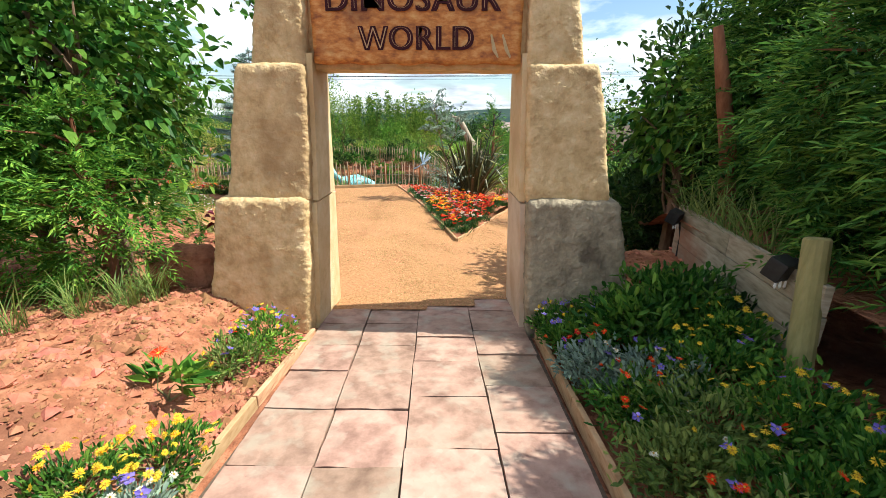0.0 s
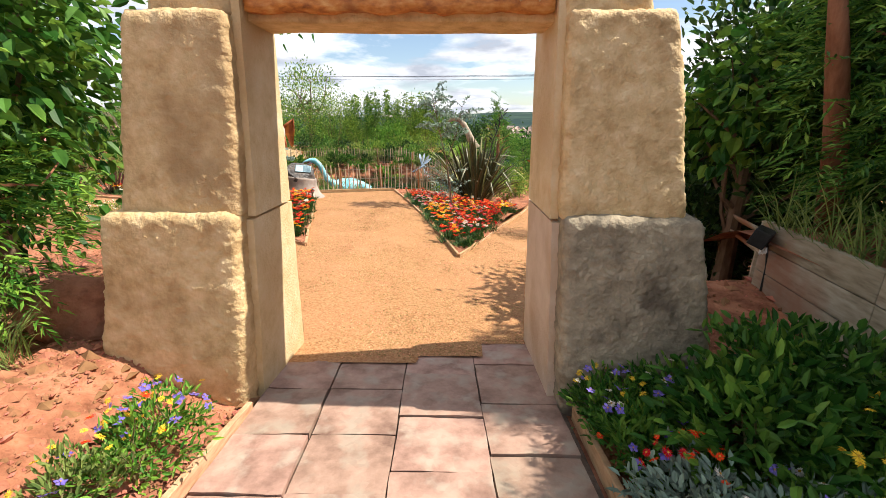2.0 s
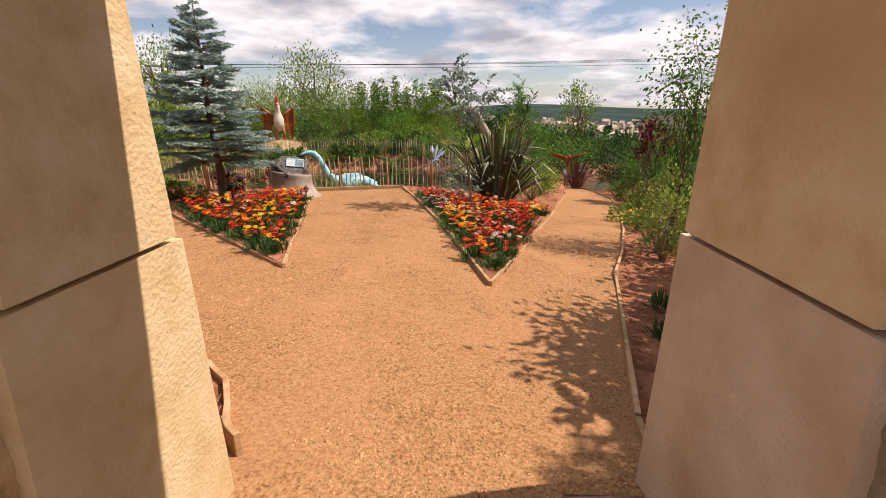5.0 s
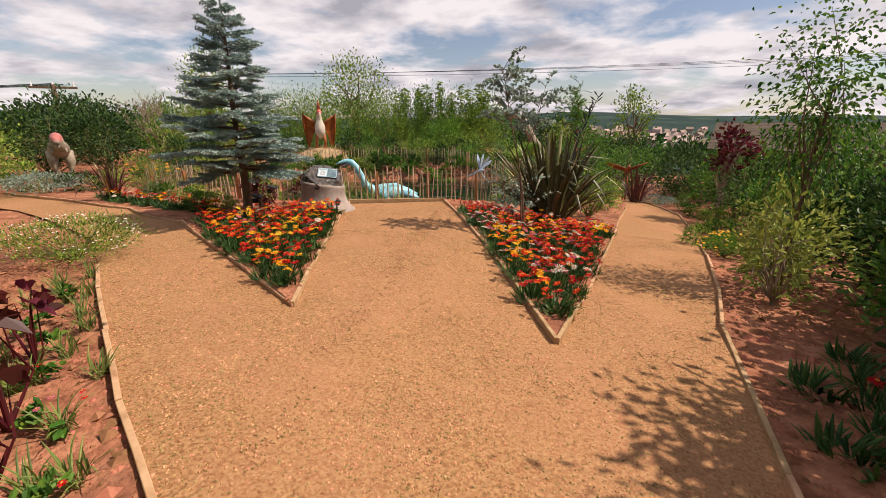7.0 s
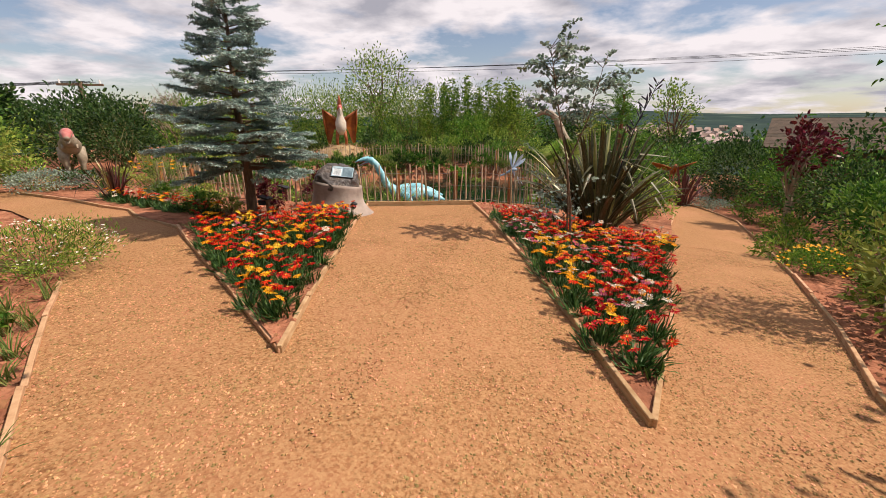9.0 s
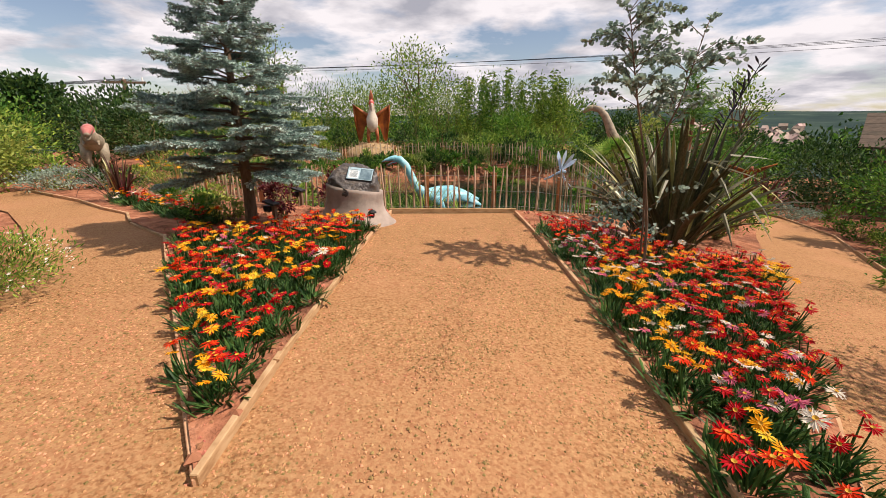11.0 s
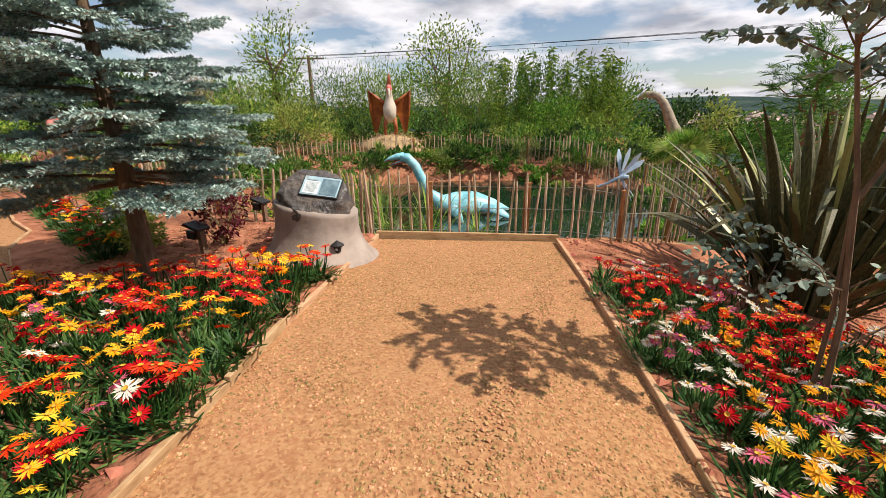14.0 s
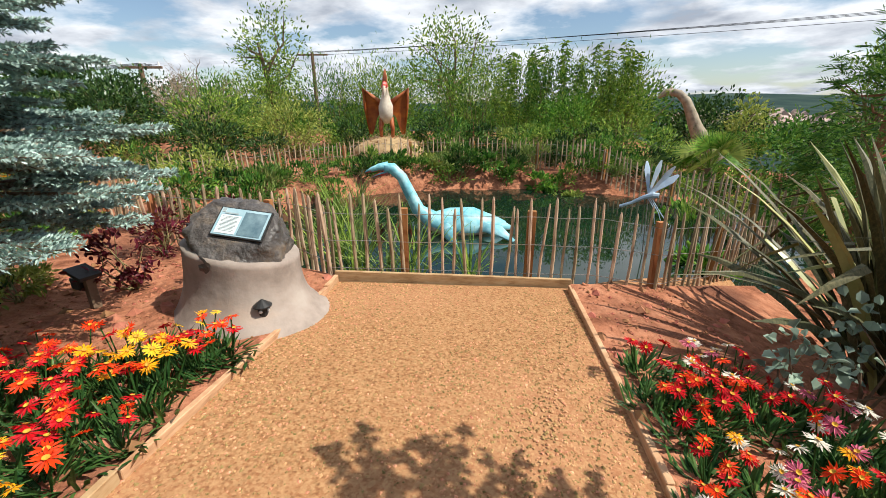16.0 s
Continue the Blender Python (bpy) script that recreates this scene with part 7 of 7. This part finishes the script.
# ---- shed, poles, wires ----
shed = thing("garden_building", 12.2, 23.6, ground_z(12.2, 23.6), "low brown timber building with a shingled roof behind the shrubs", "building", rz=-28)
sb = 2.45
bm = bmesh.new()
box(bm, (6.0, 4.5, sb + 0.4), (0, 0, sb / 2 - 0.2))
part("wall", bm, M["clad"], shed)
for k in range(9):
    for s in (-1, 1):
        bm = bmesh.new()
        y0, z0 = -s * (2.7 - 0.3 * k), sb - 0.15 + 0.115 * k
        box(bm, (6.8, 0.36, 0.05), (0, 0, 0), pose(0, y0 + s * 0.15, z0, s * 20, 0, 0))
        part("shingle_course", bm, M["roof"], shed)


def pole(x, y, top, label):
    root = thing("utility_pole", x, y, ground_z(x, y), label, "utility pole", "utility poles")
    h = top - ground_z(x, y)
    bm = bmesh.new()
    tube(bm, [(0, 0, -0.3), (0, 0, h)], [0.15, 0.11], 10)
    part("mast", bm, M["bark"], root)
    bm = bmesh.new()
    box(bm, (2.2, 0.1, 0.12), (0, 0, h - 0.15), pose(0, 0, 0, 0, 0, 25), bevel=0.01)
    part("crossarm", bm, M["bark"], root)
    for k in (-1, 0, 1):
        bm = bmesh.new()
        tube(bm, [(0.95 * k * math.cos(radians(25)), 0.95 * k * math.sin(radians(25)), h - 0.1), (0.95 * k * math.cos(radians(25)), 0.95 * k * math.sin(radians(25)), h + 0.12)], [0.05, 0.03], 6)
        part("insulator", bm, M["white"], root)
    return root


pole(-24.8, 24.7, 3.1, "wooden utility pole with crossarm on the skyline")
pole(-22.9, 35.9, 4.7, "wooden utility pole with crossarm behind the trees")
for k in range(4):
    cu = bmesh.new()
    a, b = Vector((-22.9, 35.9 + 0.3 * k, 4.75 - 0.12 * (k == 3))), Vector((60.0, 40.0 + 0.3 * k, 7.2 - 0.9 * (k == 3) + 0.25 * k))
    tube(cu, [a.lerp(b, t) - Vector((0, 0, 0.8 * 4 * t * (1 - t))) for t in np.linspace(0, 1, 25)], 0.014, 4, caps=False)
    tagged(part("overhead_wire", cu, M["black"]), "thin dark overhead wire crossing the sky", "wire", "overhead wires")
    cu = bmesh.new()
    a, b = Vector((-24.8, 24.7 + 0.3 * k, 3.15)), Vector((-70.0, 20.0 + 0.6 * k, 5.5))
    tube(cu, [a.lerp(b, t) - Vector((0, 0, 1.0 * 4 * t * (1 - t))) for t in np.linspace(0, 1, 15)], 0.02, 4, caps=False)
    tagged(part("overhead_wire", cu, M["black"]), "thin dark overhead wire crossing the sky", "wire", "overhead wires")

# ---- far woods, hedges and town ----
rng = np.random.default_rng(55)
P, D = [], []
for i in range(620):
    a = rng.uniform(-0.35, math.pi + 0.35)
    d = rng.uniform(34, 120) if i % 3 else rng.uniform(120, 420)
    x, y = -2 + d * math.cos(a), 8 + d * math.sin(a)
    if -3 < x < 2 and y < 36:
        continue
    g = ground_z(x, y)
    eye_h = 0.9 - 0.012 * d
    hgt = min(rng.uniform(0.5, 1.1) * (2.0 + 0.035 * d), max(1.2, eye_h - g + rng.uniform(-0.5, 1.6) * (1 if x < -12 or x > 10 else 0.2)))
    n = 80
    rr = hgt * rng.uniform(0.6, 1.1)
    q = rng.normal(size=(n, 3)) * np.array([rr, rr, hgt * 0.42])
    q[:, 2] = np.abs(q[:, 2])
    P.append(q * np.array([1, 1, 1]) + np.array([x, y, g]))
    D.append(rng.normal(size=(n, 3)) + np.array([0, 0, 0.4]))
P, D = np.concatenate(P), np.concatenate(D)
dist = np.hypot(P[:, 0] + 2, P[:, 1] - 8)
for lo, hi, sz in ((0, 60, 0.6), (60, 120, 1.1), (120, 600, 2.8)):
    k = (dist >= lo) & (dist < hi)
    tagged(part("far_woods", leaves("far_woods", P[k], D[k], sz, sz * 0.75, rng), M["dark"] if lo else M["hazel"]), "dark hedges and woods filling the valley", "woods", kind="stuff")
V, F = [], []
for i in range(150):
    a = rng.uniform(1.15, 1.5)
    d = rng.uniform(330, 700)
    x, y = -2 + d * math.cos(a), 8 + d * math.sin(a)
    z = ground_z(x, y)
    w, dp, h = rng.uniform(5, 10), rng.uniform(5, 8), rng.uniform(3.5, 6)
    t = rng.uniform(0, 3)
    c, s = math.cos(t), math.sin(t)
    b = len(V)
    for px, py, pz in ((-w / 2, -dp / 2, -2), (w / 2, -dp / 2, -2), (w / 2, dp / 2, -2), (-w / 2, dp / 2, -2), (-w / 2, -dp / 2, h), (w / 2, -dp / 2, h), (w / 2, dp / 2, h), (-w / 2, dp / 2, h), (-w / 2, 0, h + 3), (w / 2, 0, h + 3)):
        V.append((x + px * c - py * s, y + px * s + py * c, z + pz))
    F += [tuple(b + q for q in f) for f in ((0, 1, 5, 4), (1, 2, 6, 5), (2, 3, 7, 6), (3, 0, 4, 7), (4, 5, 9, 8), (7, 8, 9, 6), (4, 8, 7), (5, 6, 9))]
tagged(part("far_town", raw_mesh("far_town", V, F), M["town"]), "far town of small houses in the valley", "town", kind="stuff")


# ---- loose chips and clods ----
def pebbles(name, pts, size, mat, label, category, seed, flat=0.55):
    rng = np.random.default_rng(seed)
    N = len(pts)
    base = np.array([(1, 0, 0), (-1, 0, 0), (0, 1, 0), (0, -1, 0), (0, 0, 1), (0, 0, -1)], float)
    tri = np.array([(0, 2, 4), (2, 1, 4), (1, 3, 4), (3, 0, 4), (2, 0, 5), (1, 2, 5), (3, 1, 5), (0, 3, 5)])
    S = size * rng.uniform(0.45, 1.5, (N, 1, 1)) * rng.uniform(0.6, 1.3, (N, 6, 1))
    B = base[None] * S * np.array([1, 1, flat])
    a = rng.uniform(0, 6.28, N)
    t = rng.normal(0, 0.35, N)
    ca, sa, ct, stt = np.cos(a), np.sin(a), np.cos(t), np.sin(t)
    X = B[..., 0] * ca[:, None] - B[..., 1] * sa[:, None]
    Y = B[..., 0] * sa[:, None] + B[..., 1] * ca[:, None]
    Z = B[..., 2] * ct[:, None] + X * stt[:, None]
    V = np.stack([X, Y, Z], -1) + np.asarray(pts)[:, None, :]
    F = (np.arange(N)[:, None, None] * 6 + tri[None]).reshape(-1, 3)
    ob = part(name, tri_mesh(name, V.reshape(-1, 3), F), mat)
    return tagged(ob, label, category, kind="stuff")


rng = np.random.default_rng(123)
pts = []
while len(pts) < 50000:
    y = 4.0 + 9.2 * rng.uniform() ** 1.0
    x = rng.uniform(-5.0, 3.2)
    if inside(PATH, x, y) and not inside(BED_L, x, y) and not inside(BED_R, x, y):
        if noise.noise(Vector((x * 1.1, y * 1.1, 9))) * 1.4 + rng.uniform(-0.45, 0.45) > -0.1:
            pts.append((x, y, gravel_z(x, y) + 0.001))
pebbles("gravel_chips", pts, 0.0078, M["chip"], "loose angular sandy gravel chips on the path", "gravel", 1)
pts = []
while len(pts) < 14000:
    x, y = rng.uniform(-4.5, -1.25), rng.uniform(0.2, 4.2)
    pts.append((x, y, ground_z(x, y)))
while len(pts) < 21000:
    x, y = (rng.uniform(-6, -1.6), rng.uniform(4.6, 8)) if rng.uniform() < 0.5 else (rng.uniform(0.9, 4.5), rng.uniform(3.4, 11))
    if not inside(PATH, x, y):
        pts.append((x, y, ground_z(x, y)))
while len(pts) < 26000:
    x, y = rng.uniform(-6, 2.5), rng.uniform(7.2, 13.6)
    if inside(BED_L, x, y) or inside(BED_R, x, y):
        pts.append((x, y, bed_z(x, y)))
big = rng.uniform(size=len(pts)) < 0.09
pebbles("soil_crumbs", [p for p, b in zip(pts, big) if not b], 0.014, M["clod"], "crumbly red soil fragments on the beds", "soil", 2, 0.75)
pebbles("soil_clods", [p for p, b in zip(pts, big) if b], 0.045, M["clod"], "larger clods of dried red soil", "soil", 3, 0.7)
